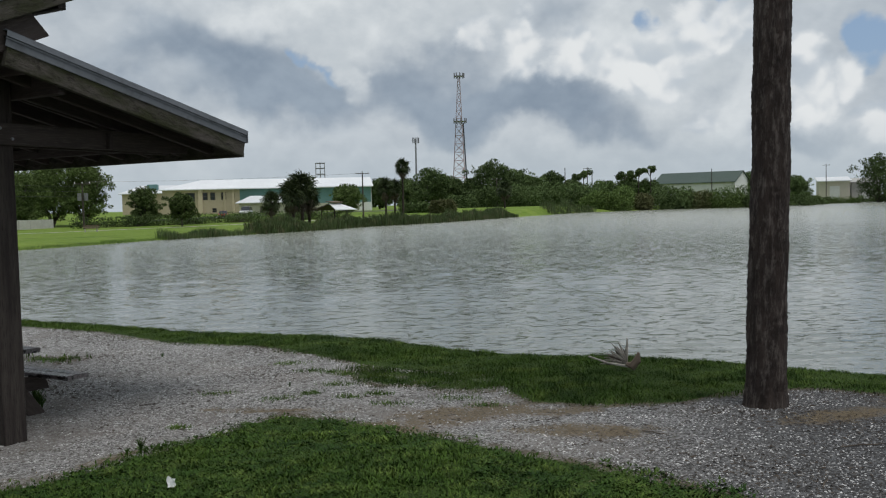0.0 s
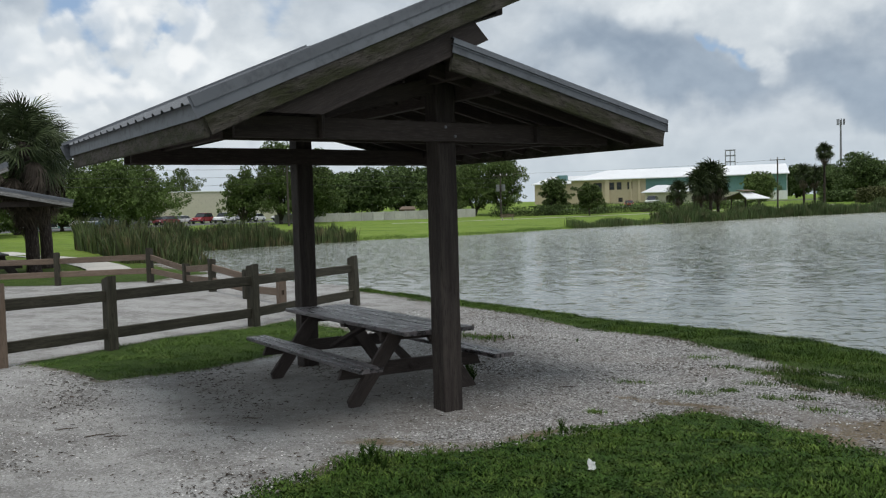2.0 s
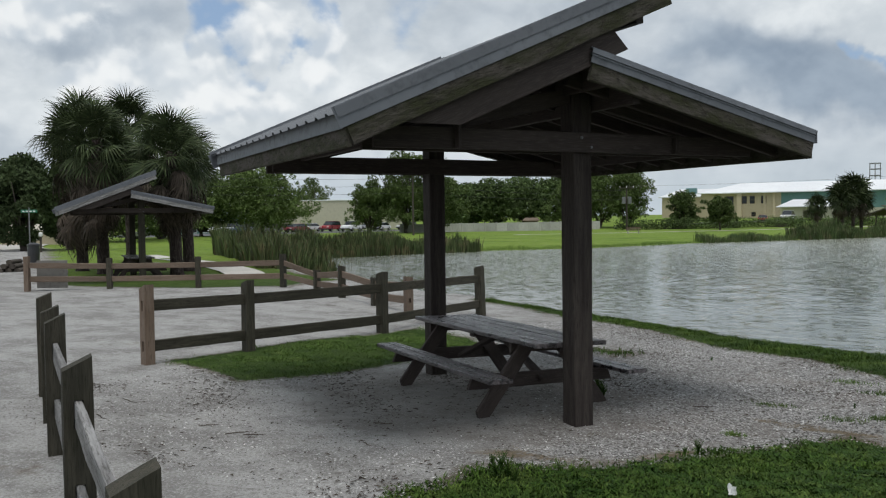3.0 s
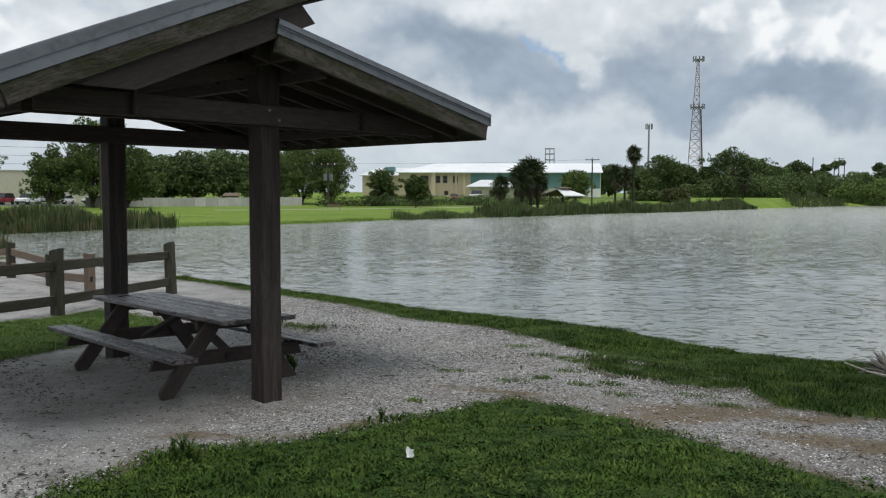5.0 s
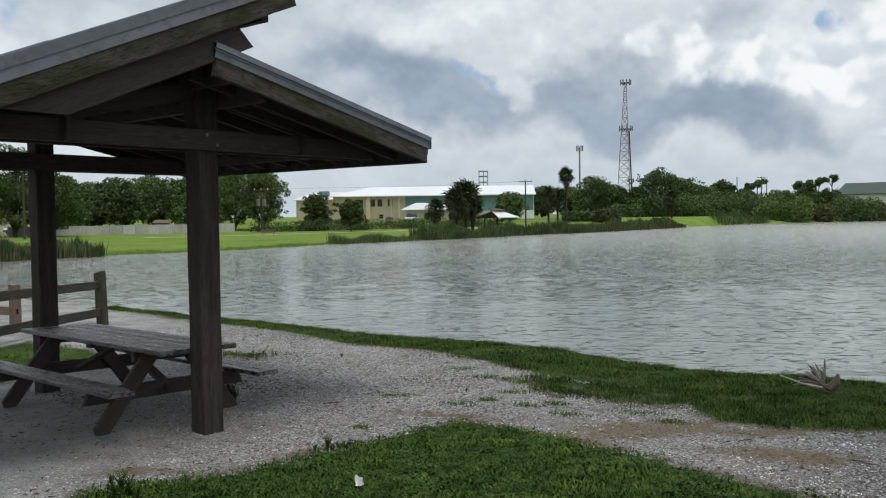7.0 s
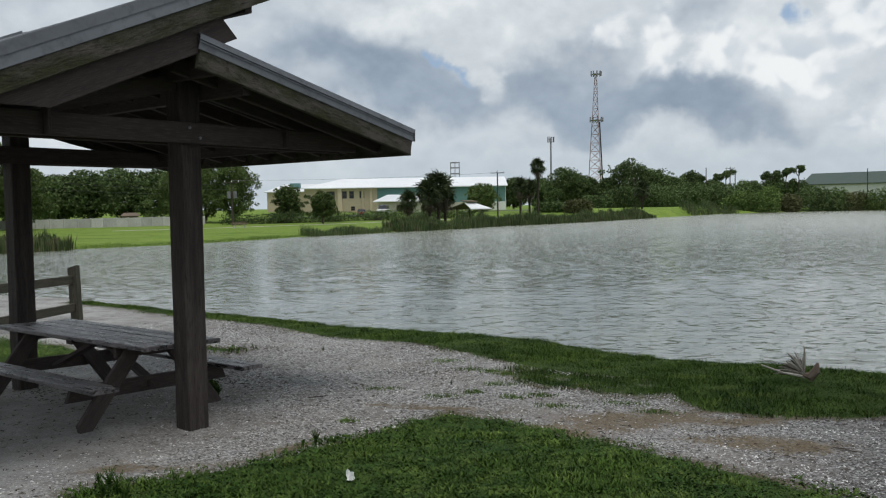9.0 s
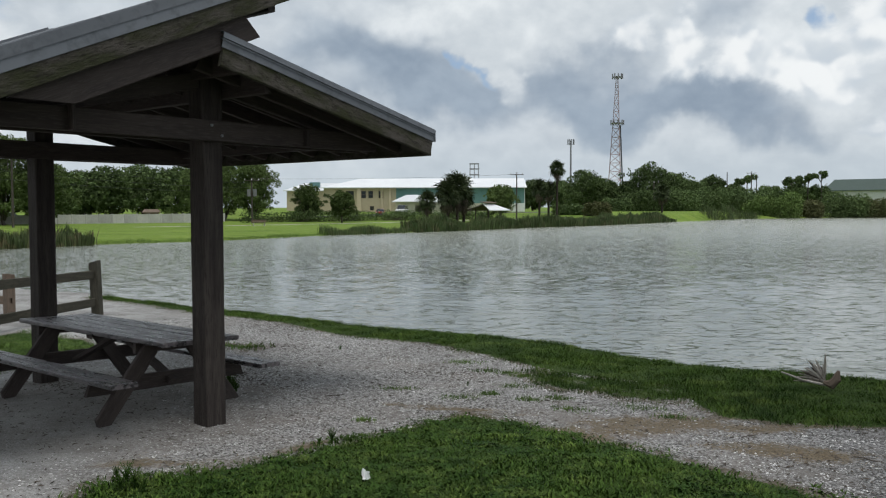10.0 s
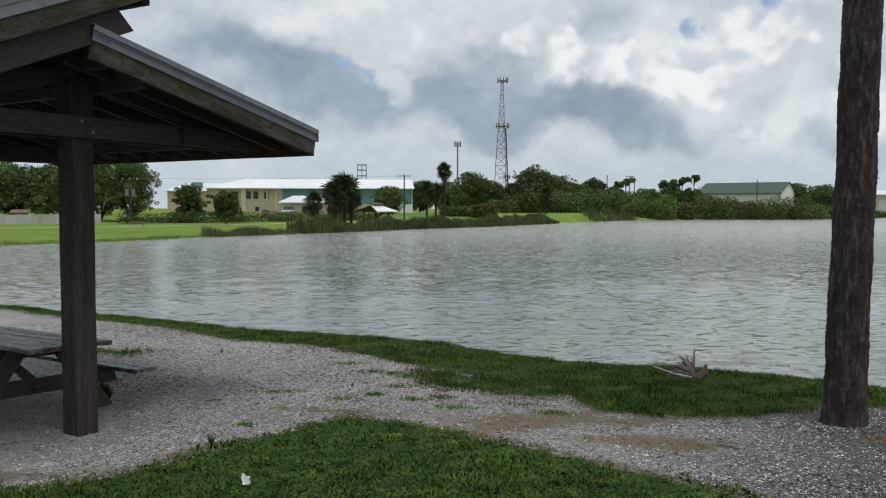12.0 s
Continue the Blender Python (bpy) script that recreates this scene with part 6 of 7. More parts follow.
def utility_pole(az, d, high, label, arms=1, wide=0.16, turn=0.0, can=False):
    t = thing("utility_pole", oriented(az, d, None, turn), label, "pole", "utility poles")
    part("pole", tube(bmesh.new(), [(0, 0, -0.5), (0, 0, high * 0.5), (0, 0, high)], [wide, wide * 0.85, wide * 0.65], 8), M["bark"], t)
    for k in range(arms):
        z = high - 0.4 - 0.9 * k
        part("crossarm", beam(bmesh.new(), (-1.2, -0.12, z), (1.2, -0.12, z), 0.1, 0.12, cuts=1), M["bark"], t)
        for x in (-1.05, 0.0, 1.05):
            part("insulator", tube(bmesh.new(), [(x, -0.12, z + 0.06), (x, -0.12, z + 0.3)], [0.06, 0.05], 6), M["white_paint"], t)
    if can:
        part("transformer", tube(bmesh.new(), [(0.45, -0.1, high - 2.9), (0.45, -0.1, high - 1.8)], [0.32, 0.32], 10), M["steel"], t)
        part("transformer", tube(bmesh.new(), [(-0.45, -0.1, high - 2.9), (-0.45, -0.1, high - 1.8)], [0.3, 0.3], 10), M["steel"], t)
    return t


for az, d, h, arms, can in ((36.75, 117, 8.6, 0, False), (22.7, 140, 7.2, 1, True), (5.3, 152, 8.2, 1, False), (-8.1, 235, 10.5, 0, False), (-9.55, 240, 11.5, 1, False), (-9.85, 240, 10.5, 0, False), (-17.35, 250, 10.6, 0, False),
                            (-22.0, 310, 14.0, 0, False), (-24.0, 330, 13.5, 1, False), (-3.6, 206, 7.0, 1, False), (52.0, 118, 9.0, 1, False)):
    utility_pole(az, d, h, "grey wooden utility pole with wires" if arms else "plain grey wooden pole", arms, can=can)


def wire(a, b, sag, r=0.016):
    a, b = Vector(a), Vector(b)
    pts = [tuple(a.lerp(b, k / 10) - Vector((0, 0, sag * 4 * (k / 10) * (1 - k / 10)))) for k in range(11)]
    single("power_line", tube(bmesh.new(), pts, [r] * 11, 4), M["bin_dark"], "thin dark power line strung between poles", "cable", group="power lines")


for dz in (0.0, 1.0, 2.0):
    a, b, c = far(62, 0, 96), far(36.6, 0, 122), far(22.7, 0, 140)
    wire((a.x, a.y, 5.2 + dz), (b.x, b.y, 5.4 + dz), 0.5)
    wire((b.x, b.y, 5.4 + dz), (c.x, c.y, 4.3 + dz * 0.7), 0.4)
a, b = far(22.7, 0, 140), far(5.3, 0, 152)
wire((a.x, a.y, 6.4), (b.x, b.y, 7.6), 0.3)


# ---- parked cars ----
def car(m, paint_name, kind, label):
    """A car on four wheels; x is its length."""
    t = thing("car", m, label, "car", "parked cars")
    tall = {"sedan": 1.42, "suv": 1.75, "van": 1.9}[kind]
    length, wide = {"sedan": (4.6, 1.78), "suv": (4.9, 1.9), "van": (5.0, 1.95)}[kind]
    belt = 0.92 if kind == "sedan" else 1.08
    h = length / 2
    side = [(-h, 0.38), (-h, belt - 0.18), (-h + 0.15, belt - 0.06), (-h * 0.45, belt), (h - 0.5, belt), (h - 0.1, belt - 0.1), (h, belt - 0.35), (h, 0.38)]
    if kind != "sedan":
        side = [(-h, 0.42), (-h + 0.02, belt - 0.25), (-h + 0.2, belt - 0.1), (-h * 0.5, belt), (h - 0.1, belt), (h, belt - 0.3), (h, 0.42)]
    roof = [(-h * 0.45, belt), (-h * 0.12, tall - 0.03), (h * 0.3, tall), (h * 0.62, tall - 0.08), (h - 0.5, belt)] if kind == "sedan" else [(-h * 0.5, belt), (-h * 0.22, tall - 0.03), (h * 0.3, tall), (h - 0.28, tall - 0.06), (h - 0.1, belt)]

    def loft(outline, w0, w1):
        bm = bmesh.new()
        lo = min(z for _, z in outline)
        hi = max(z for _, z in outline)
        rows = []
        for s in (-1, 1):
            rows.append([bm.verts.new((x, s * (w0 + (w1 - w0) * (z - lo) / (hi - lo)) / 2, z)) for x, z in outline])
        n = len(outline)
        bm.faces.new(rows[0])
        bm.faces.new(list(reversed(rows[1])))
        for i in range(n):
            j = (i + 1) % n
            bm.faces.new((rows[0][i], rows[1][i], rows[1][j], rows[0][j]))
        bmesh.ops.recalc_face_normals(bm, faces=bm.faces)
        bmesh.ops.bevel(bm, geom=list(bm.edges), offset=0.045, segments=2, affect="EDGES")
        return bm

    part("body", loft(side, wide, wide * 0.96), M[paint_name], t)
    part("cabin", loft(roof, wide * 0.93, wide * 0.72), M["glass_dark"], t, "dark tinted glass")
    top = roof[1:4]
    bm = bmesh.new()
    slabs = [(top[0][0], top[0][1]), (top[1][0], top[1][1]), (top[2][0], top[2][1])]
    rows = [[bm.verts.new((x, s * wide * 0.37, z + up)) for s in (-1, 1) for up in (0.0, 0.035)] for x, z in slabs]
    for r0, r1 in zip(rows, rows[1:]):
        bm.faces.new((r0[1], r0[3], r1[3], r1[1]))
        bm.faces.new((r0[0], r1[0], r1[2], r0[2]))
        bm.faces.new((r0[0], r0[1], r1[1], r1[0]))
        bm.faces.new((r0[2], r1[2], r1[3], r0[3]))
    part("roof_panel", bm, M[paint_name], t)
    for s in (-1, 1):
        for x in ((-h * 0.45), (-h * 0.02), (h * 0.42)):
            part("pillar", box(bmesh.new(), (x - 0.04, s * wide * 0.43 - 0.03, belt - 0.02), (x + 0.04, s * wide * 0.43 + 0.02, belt + 0.1)), M[paint_name], t)
        for x in (-h * 0.60, h * 0.60):
            bm = bmesh.new()
            turn = Matrix.Translation((x, s * (wide / 2 - 0.1), 0.33)) @ Matrix.Rotation(radians(90), 4, "X")
            bmesh.ops.create_cone(bm, cap_ends=True, segments=16, radius1=0.33, radius2=0.33, depth=0.22, matrix=turn)
            w = part("wheel", bm, M["rubber"], t)
            bm = bmesh.new()
            bmesh.ops.create_cone(bm, cap_ends=True, segments=12, radius1=0.2, radius2=0.18, depth=0.235, matrix=turn)
            part("rim", bm, M["steel"], w)
        part("headlight", box(bmesh.new(), (-h - 0.015, s * wide * 0.34 - 0.17, belt - 0.34), (-h + 0.06, s * wide * 0.34 + 0.17, belt - 0.2), 0.02), M["white_paint"], t)
        part("tail_light", box(bmesh.new(), (h - 0.05, s * wide * 0.4 - 0.1, belt - 0.4), (h + 0.015, s * wide * 0.4 + 0.08, belt - 0.15), 0.02), M["car_red"], t)
    part("bumper", box(bmesh.new(), (-h - 0.06, -wide * 0.46, 0.32), (-h + 0.1, wide * 0.46, 0.56), 0.04), M["bin_dark"], t)
    part("bumper", box(bmesh.new(), (h - 0.1, -wide * 0.46, 0.32), (h + 0.06, wide * 0.46, 0.56), 0.04), M["bin_dark"], t)
    return t


for az, d, paint_name, kind, turn, label in ((44.4, 146, "car_maroon", "sedan", 50, "dark red parked sedan in the car park"), (43.55, 151, "car_white", "sedan", 55, "white parked sedan in the car park"),
                                            (42.2, 149, "car_red", "suv", 64, "bright red parked hatchback in the car park"), (40.85, 148, "car_white", "suv", 66, "large white parked sport utility car"),
                                            (39.7, 154, "car_grey", "sedan", 60, "grey parked sedan in the car park"), (38.85, 151, "car_white", "sedan", 66, "white parked sedan beside an oak"),
                                            (37.1, 156, "car_white", "sedan", 50, "small white parked car by the pole"), (49.1, 138, "car_white", "suv", 40, "white parked van by the shop"),
                                            (48.2, 139, "car_blue", "sedan", 42, "pale blue parked sedan by the shop"), (47.2, 141, "car_grey", "suv", 35, "grey parked car beneath the trees"),
                                            (46.2, 143, "car_grey", "sedan", 38, "dark grey parked car beneath the trees"), (45.3, 145, "car_maroon", "sedan", 40, "maroon parked car beneath the trees"),
                                            (53.6, 112, "car_white", "sedan", 20, "white parked car beyond the second shelter"), (14.35, 168, "car_red", "sedan", 90, "red car parked before the offices"), (12.9, 176, "car_white", "van", 80, "white car parked before the offices"),
                                            (-0.7, 205, "car_grey", "sedan", 90, "dark car on the far road"), (1.1, 200, "car_grey", "sedan", 80, "grey car on the far road")):
    x, y, z = base_at(az, d)
    car(pose(x, y, z + 0.02, 0, 0, az + turn), paint_name, kind, label)


# ---- roads and paths across the water ----
def strip_sheet(name, line, wide, mat, label, category, lift=0.03):
    """A paved strip laid over the ground."""
    bm = bmesh.new()
    pts = []
    line = [Vector((*p, 0)) for p in line]
    for a, b in zip(line, line[1:]):
        n = max(2, int((b - a).length / 3))
        pts += [a.lerp(b, k / n) for k in range(n)]
    pts.append(line[-1])
    rows = []
    for k, p in enumerate(pts):
        w = (pts[min(k + 1, len(pts) - 1)] - pts[max(k - 1, 0)]).normalized()
        s = Vector((-w.y, w.x, 0)) * wide / 2
        rows.append([bm.verts.new((q.x, q.y, max(ground_z(q.x, q.y), ground_z(p.x, p.y)) + lift)) for q in (p - s, p, p + s)])
    for r0, r1 in zip(rows, rows[1:]):
        for i in (0, 1):
            bm.faces.new((r0[i + 1], r0[i], r1[i], r1[i + 1]))
    return single(name, bm, mat, label, category, kind="structure")


def ring(*rows):
    return [tuple(far(az, 0, d).xy) for az, d in rows]


strip_sheet("path", ring((30, 118), (24, 122), (19, 130), (15, 137), (11, 144), (6, 150), (2, 158)), 1.6, M["pale_path"], "pale concrete footpath across the lawn", "path")
strip_sheet("car_park", ring((56, 132), (48, 138), (42, 149), (36.5, 156)), 24, M["asphalt"], "grey asphalt car park behind the reeds", "car park", 0.02)
strip_sheet("road", ring((20, 168), (12, 178), (4, 184), (-1, 204), (-6, 222)), 7, M["asphalt"], "grey asphalt road behind the far bank", "road", 0.02)
strip_sheet("drive", [(-62, 33.5), (-72, 39), (-84, 47)], 5.0, M["pale_path"], "pale sandy drive leading away", "road", 0.02)
strip_sheet("path", [(-20.4, 18.6), (-24.0, 21.2), (-30.0, 24.6), (-40, 29)], 1.3, M["pale_path"], "pale path behind the second shelter", "path", 0.03)

# ---- second shelter and its surroundings ----
SECOND = pose(-22.84, 16.41, 0, 0, 0, 60) @ Matrix.Diagonal((0.98, 1.0, 0.88, 1))
second = build_shelter(SECOND, "weathered grey timber picnic shelter beneath palms", 1)
copy_thing(table, pose(-22.84, 16.41, 0, 0, 0, 60))["label"] = "dark plank picnic table under the second shelter"
panel = thing("board", pose(-22.15, 13.05, 0, 0, 0, 33), "pale grey board leaning on the rail fence", "board")
part("sheet", box(bmesh.new(), (-0.42, -0.02, 0.05), (0.42, 0.02, 0.8), 0.006), M["board_grey"], panel)
part("batten", box(bmesh.new(), (-0.42, 0.02, 0.45), (0.42, 0.05, 0.53), 0.004), M["board_grey"], panel)
logs = thing("log_pile", pose(-31.7, 17.2, -0.02, 0, 0, 40) @ Matrix.Diagonal((0.8, 0.9, 0.62, 1)), "heap of cut logs at the edge of the drive", "logs")
for k, (x, z) in enumerate(((-0.35, 0.14), (0.0, 0.14), (0.34, 0.13), (-0.17, 0.40), (0.18, 0.39), (0.0, 0.64))):
    part("log", tube(bmesh.new(), [(x, -0.6 + 0.1 * (k % 3), z), (x + 0.02, 0.6 + 0.08 * (k % 2), z)], [0.15, 0.14], 10, 0.05), M["bark"], logs)
bin_thing = thing("rubbish_bin", pose(-37.6, 21.4, ground_z(-37.6, 21.4)) @ Matrix.Scale(0.9, 4), "dark round rubbish bin by the drive", "bin")
part("body", tube(bmesh.new(), [(0, 0, 0), (0, 0, 0.45), (0, 0, 0.85)], [0.26, 0.29, 0.28], 14), M["bin_dark"], bin_thing)
part("lid", tube(bmesh.new(), [(0, 0, 0.85), (0, 0, 0.92), (0, 0, 1.0)], [0.31, 0.3, 0.12], 14), M["bin_dark"], bin_thing)
x, y, z = base_at(60.5, 58)
sign = thing("street_sign", pose(x, y, z, 0, 0, 50), "green street name sign on a thin steel post", "sign")
part("pole", tube(bmesh.new(), [(0, 0, -0.2), (0, 0, 2.75)], [0.04, 0.04], 8), M["steel"], sign)
blade = part("blade", box(bmesh.new(), (-0.45, -0.015, 2.45), (0.45, 0.015, 2.63), 0.005), M["sign_green"], sign, "green sign blade")
for k in range(4):
    part("lettering", box(bmesh.new(), (-0.38 + 0.2 * k, -0.02, 2.50), (-0.25 + 0.2 * k, -0.016, 2.57)), M["white_paint"], blade)
x, y, z = base_at(59.9, 62)
box_post = thing("mailbox", pose(x, y, z, 0, 0, 60), "white mailbox on a dark post", "mailbox")
part("post", tube(bmesh.new(), [(0, 0, -0.2), (0, 0, 1.0)], [0.07, 0.07], 6), M["bark"], box_post)
part("body", box(bmesh.new(), (-0.12, -0.25, 1.0), (0.12, 0.25, 1.28), 0.06), M["white_paint"], box_post)


def park_bench(m, label):
    t = thing("park_bench", m, label, "bench")
    for x in (-0.7, 0.7):
        part("leg", box(bmesh.new(), (x - 0.08, -0.2, 0), (x + 0.08, 0.2, 0.42), 0.02), M["concrete"], t)
    for y in (-0.17, 0.0, 0.17):
        part("slat", box(bmesh.new(), (-0.95, y - 0.07, 0.42), (0.95, y + 0.07, 0.47), 0.01), M["brown_wood"], t)
    for z in (0.62, 0.80):
        part("slat", box(bmesh.new(), (-0.95, 0.22, z - 0.06), (0.95, 0.26, z + 0.06), 0.01), M["brown_wood"], t)
    return t


x, y, z = base_at(22.3, 118)
park_bench(pose(x, y, z, 0, 0, 22), "brown slatted park bench on the far lawn")
x, y, z = base_at(7.2, 128)
third = thing("picnic_shelter", pose(x, y, z, 0, 0, 60), "small distant shelter with layered roof, sunlight painted on the front slope", "shelter", "picnic shelters by the pond")
for px in (-1.5, 1.5):
    for py in (-1.2, 1.2):
        part("post", tube(bmesh.new(), [(px, py, -0.3), (px, py, 2.3)], [0.09, 0.09], 6), M["post_wood"], third)
# front slope white: sunlight on its metal put into the colour
part("roof", slab(bmesh.new(), ((-2.6, -2.2, 2.1), (2.6, -2.2, 2.1), (1.2, 0, 3.0), (-1.2, 0, 3.0)), 0.12), M["white_roof"], third)
part("roof", slab(bmesh.new(), ((-1.2, 0, 3.0), (1.2, 0, 3.0), (2.6, 2.2, 2.1), (-2.6, 2.2, 2.1)), 0.12), M["dark_wood"], third)
part("roof", slab(bmesh.new(), ((-1.3, -0.6, 3.2), (1.3, -0.6, 3.2), (1.3, 0.6, 3.35), (-1.3, 0.6, 3.35)), 0.1), M["brown_wood"], third)

# ---- small things on the ground ----
paper = thing("paper_scrap", pose(-1.81, 5.49, 0.012, -38, 0, 20) @ Matrix.Scale(0.68, 4), "crumpled white paper scrap standing in the grass", "litter")
for k, (a, b) in enumerate((((-0.03, 0.0), (0.012, 0.02)), ((0.0, 0.015), (0.045, -0.01)))):
    bm = bmesh.new()
    rows = []
    for i in range(5):
        f = i / 4
        rows.append([bm.verts.new((a[0] + (b[0] - a[0]) * g + 0.006 * math.sin(7 * f + 5 * g + k), a[1] + (b[1] - a[1]) * g + 0.012 * math.sin(4 * f + k), 0.02 + (0.12 - 0.035 * k) * f * (1 - 0.3 * abs(g - 0.4)))) for g in (0, 0.35, 0.7, 1)])
    for r0, r1 in zip(rows, rows[1:]):
        for j in range(3):
            bm.faces.new((r0[j], r0[j + 1], r1[j + 1], r1[j]))
    got = bmesh.ops.solidify(bm, geom=list(bm.faces), thickness=0.002)
    part("fold", bm, M["paper"], paper)


def ground_stick(x, y, length, turn, r=0.005):
    z = ground_z(x, y) + r
    pts = [(-length / 2, 0, 0), (-length * 0.1, 0.02 * length, 0.004), (length * 0.2, -0.03 * length, 0.002), (length / 2, 0.02, 0)]
    single("stick", tube(bmesh.new(), pts, [r * 0.8, r, r * 0.9, r * 0.4], 6, 0.1), M["stick"], "dry dark stick lying on the gravel", "stick", pose(x, y, z, 0, 0, turn), "sticks on the ground")


for x, y, ln, turn in ((-6.28, 5.03, 0.18, 48), (-5.85, 4.99, 0.23, 58), (-5.68, 5.01, 0.19, 28), (-7.77, 5.26, 0.3, -11), (-7.3, 4.63, 0.28, -19), (-5.0, 5.9, 0.18, 18), (-4.6, 5.2, 0.14, -30), (-2.8, 8.0, 0.2, 30), (3.0, 6.1, 0.4, 10), (2.4, 5.4, 0.25, 60), (3.6, 6.6, 0.4, -25),
                       (0.9, 7.2, 0.18, 35), (3.4, 5.9, 0.22, 30), (-7.9, 6.2, 0.12, -10), (1.6, 6.6, 0.2, -40)):
    ground_stick(x, y, ln, turn)

# the fallen frond on the bank
fallen = thing("fallen_frond", pose(1.93, 8.97, 0.05, 0, 0, 0) @ Matrix.Scale(0.9, 4), "dry grey fallen palm frond lying on the grass bank", "palm frond")
for shade, count, tilt, label in (("pale_frond", 15, 0.35, "pale dry leaf segment"), ("dead_leaf", 11, 0.55, "brown curled leaf segment")):
    dice = random.Random(count)
    for k in range(count):
        bm = bmesh.new()
        a = radians(84 + 92 * k / (count - 1) + dice.uniform(-5, 5))
        ln = dice.uniform(0.26, 0.36) * (0.8 if shade == "dead_leaf" else 1.0)
        way = Vector((math.cos(a), tilt + dice.uniform(-0.15, 0.15), 0.8 * math.sin(a))).normalized()
        across = way.cross(Vector((0, 1, 0.2))).normalized()
        rows = []
        for f, w in ((0.04, 0.006), (0.45, 0.014), (0.8, 0.010), (1.0, 0.002)):
            p = Vector((-0.03, 0.02, 0.05)) + way * ln * f - Vector((0, 0, 0.05 * f * f))
            rows.append([bm.verts.new(p - across * w), bm.verts.new(p + Vector((0, -0.006, 0))), bm.verts.new(p + across * w)])
        for r0, r1 in zip(rows, rows[1:]):
            for i in (0, 1):
                bm.faces.new((r0[i], r0[i + 1], r1[i + 1], r1[i]))
        bmesh.ops.solidify(bm, geom=list(bm.faces), thickness=0.003)
        part("leaflet", bm, M[shade], fallen, label)
part("stalk", tube(bmesh.new(), [(-0.02, 0, 0.02), (-0.25, 0.02, 0.06), (-0.48, 0.06, 0.14)], [0.017, 0.013, 0.009], 6), M["pale_frond"], fallen)
part("base", tube(bmesh.new(), [(-0.05, 0.0, 0.05), (0.02, -0.02, 0.03), (0.07, -0.04, 0.10), (0.09, -0.05, 0.19)], [0.02, 0.055, 0.045, 0.012], 8, 0.15), M["brown_wood"], fallen, "split brown leaf base")


# ---- grass, weeds and shells ----
def lumps(px, py, cell, seed):
    """Smooth random lumps of that size in plan, from 0 to 1."""
    table = np.random.RandomState(seed).rand(64, 64)
    u, v = px / cell, py / cell
    i, j = np.floor(u).astype(int), np.floor(v).astype(int)
    fu, fv = smoothstep(u - i, 0, 1), smoothstep(v - j, 0, 1)
    at = lambda a, b: table[a % 64, b % 64]
    return (at(i, j) * (1 - fu) + at(i + 1, j) * fu) * (1 - fv) + (at(i, j + 1) * (1 - fu) + at(i + 1, j + 1) * fu) * fv


def blades(name, poly, density, high, seed, label, wide=0.006, mat="blade", limit=None, bend=0.5, power=1.0, plain=False):
    """Bent blades in clumps over an outline in plan, thinning out at its edge. plain: one triangle a blade."""
    dice = np.random.RandomState(seed)
    lo, hi = poly.min(0) - 0.3, poly.max(0) + 0.3
    if limit is not None:
        lo, hi = np.maximum(lo, limit[0]), np.minimum(hi, limit[1])
    count = int((hi[0] - lo[0]) * (hi[1] - lo[1]) * density)
    p = lo + dice.rand(count, 2) * (hi - lo)
    ragged = 0.07 * np.sin(p[:, 0] * 5.1 + 2 * np.sin(p[:, 1] * 3.3)) + 0.05 * np.sin(p[:, 1] * 7.7 + p[:, 0] * 2)
    keep = smoothstep(-inside_distance(p[:, 0], p[:, 1], poly) + ragged, -0.22, 0.30) ** power > dice.rand(count)
    patch = 0.25 * lumps(p[:, 0], p[:, 1], 0.8, seed) + 0.45 * lumps(p[:, 0], p[:, 1], 0.23, seed + 50) + 0.30 * lumps(p[:, 0], p[:, 1], 0.09, seed + 90)
    patch = smoothstep(patch, 0.22, 0.78)
    keep &= dice.rand(count) < 0.62 + 0.38 * patch
    p, patch = p[keep], patch[keep]
    count = len(p)
    z0 = height(p[:, 0], p[:, 1]) - 0.01
    h = high * (0.45 + 0.8 * dice.rand(count)) * (0.55 + 0.8 * patch)
    a = dice.rand(count) * 6.28
    lean = np.stack([np.cos(a), np.sin(a)], 1) * (h * bend * (0.3 + dice.rand(count)))[:, None]
    side = np.stack([-np.sin(a), np.cos(a)], 1) * (wide * (0.6 + 0.8 * dice.rand(count)))[:, None]
    rows = []
    for f, w in ((0, 1.0),) if plain else ((0, 0.7), (0.55, 1.0)):
        q = p + lean * f ** 1.8
        z = z0 + h * f * (1 - 0.25 * bend * f)
        rows += [np.column_stack([q - side * w, z]), np.column_stack([q + side * w, z])]
    rows.append(np.column_stack([p + lean, z0 + h * (1 - 0.25 * bend)]))
    v = np.stack(rows, 1).reshape(-1, 3)
    i = np.arange(count)[:, None] * len(rows)
    f = (i + np.array([0, 1, 2])).tolist() if plain else (i + np.array([0, 1, 3, 2])).tolist() + (i + np.array([2, 3, 4])).tolist()
    return sheet(name, v.tolist(), f, M[mat], "stuff", label, "grass")


blades("grass", LAWN, 5600, 0.044, 1, "thick dark green lawn of mixed grass and clover", 0.0042, limit=((-4.2, 3.4), (2.6, 8)), bend=0.8)
blades("clover", LAWN, 14500, 0.034, 7, "low broad-leaved weeds in the lawn", 0.0078, "weed", ((-4.2, 3.4), (2.6, 8)), 1.1)
blades("grass", STRIP, 7000, 0.055, 2, "green grass strip along the water's edge", 0.0050, limit=((-11, 7), (7, 18)), bend=0.8, plain=True)
FRINGE = np.concatenate([POND[:12], (POND[:12] + np.array([-0.27, -0.46]))[::-1]])
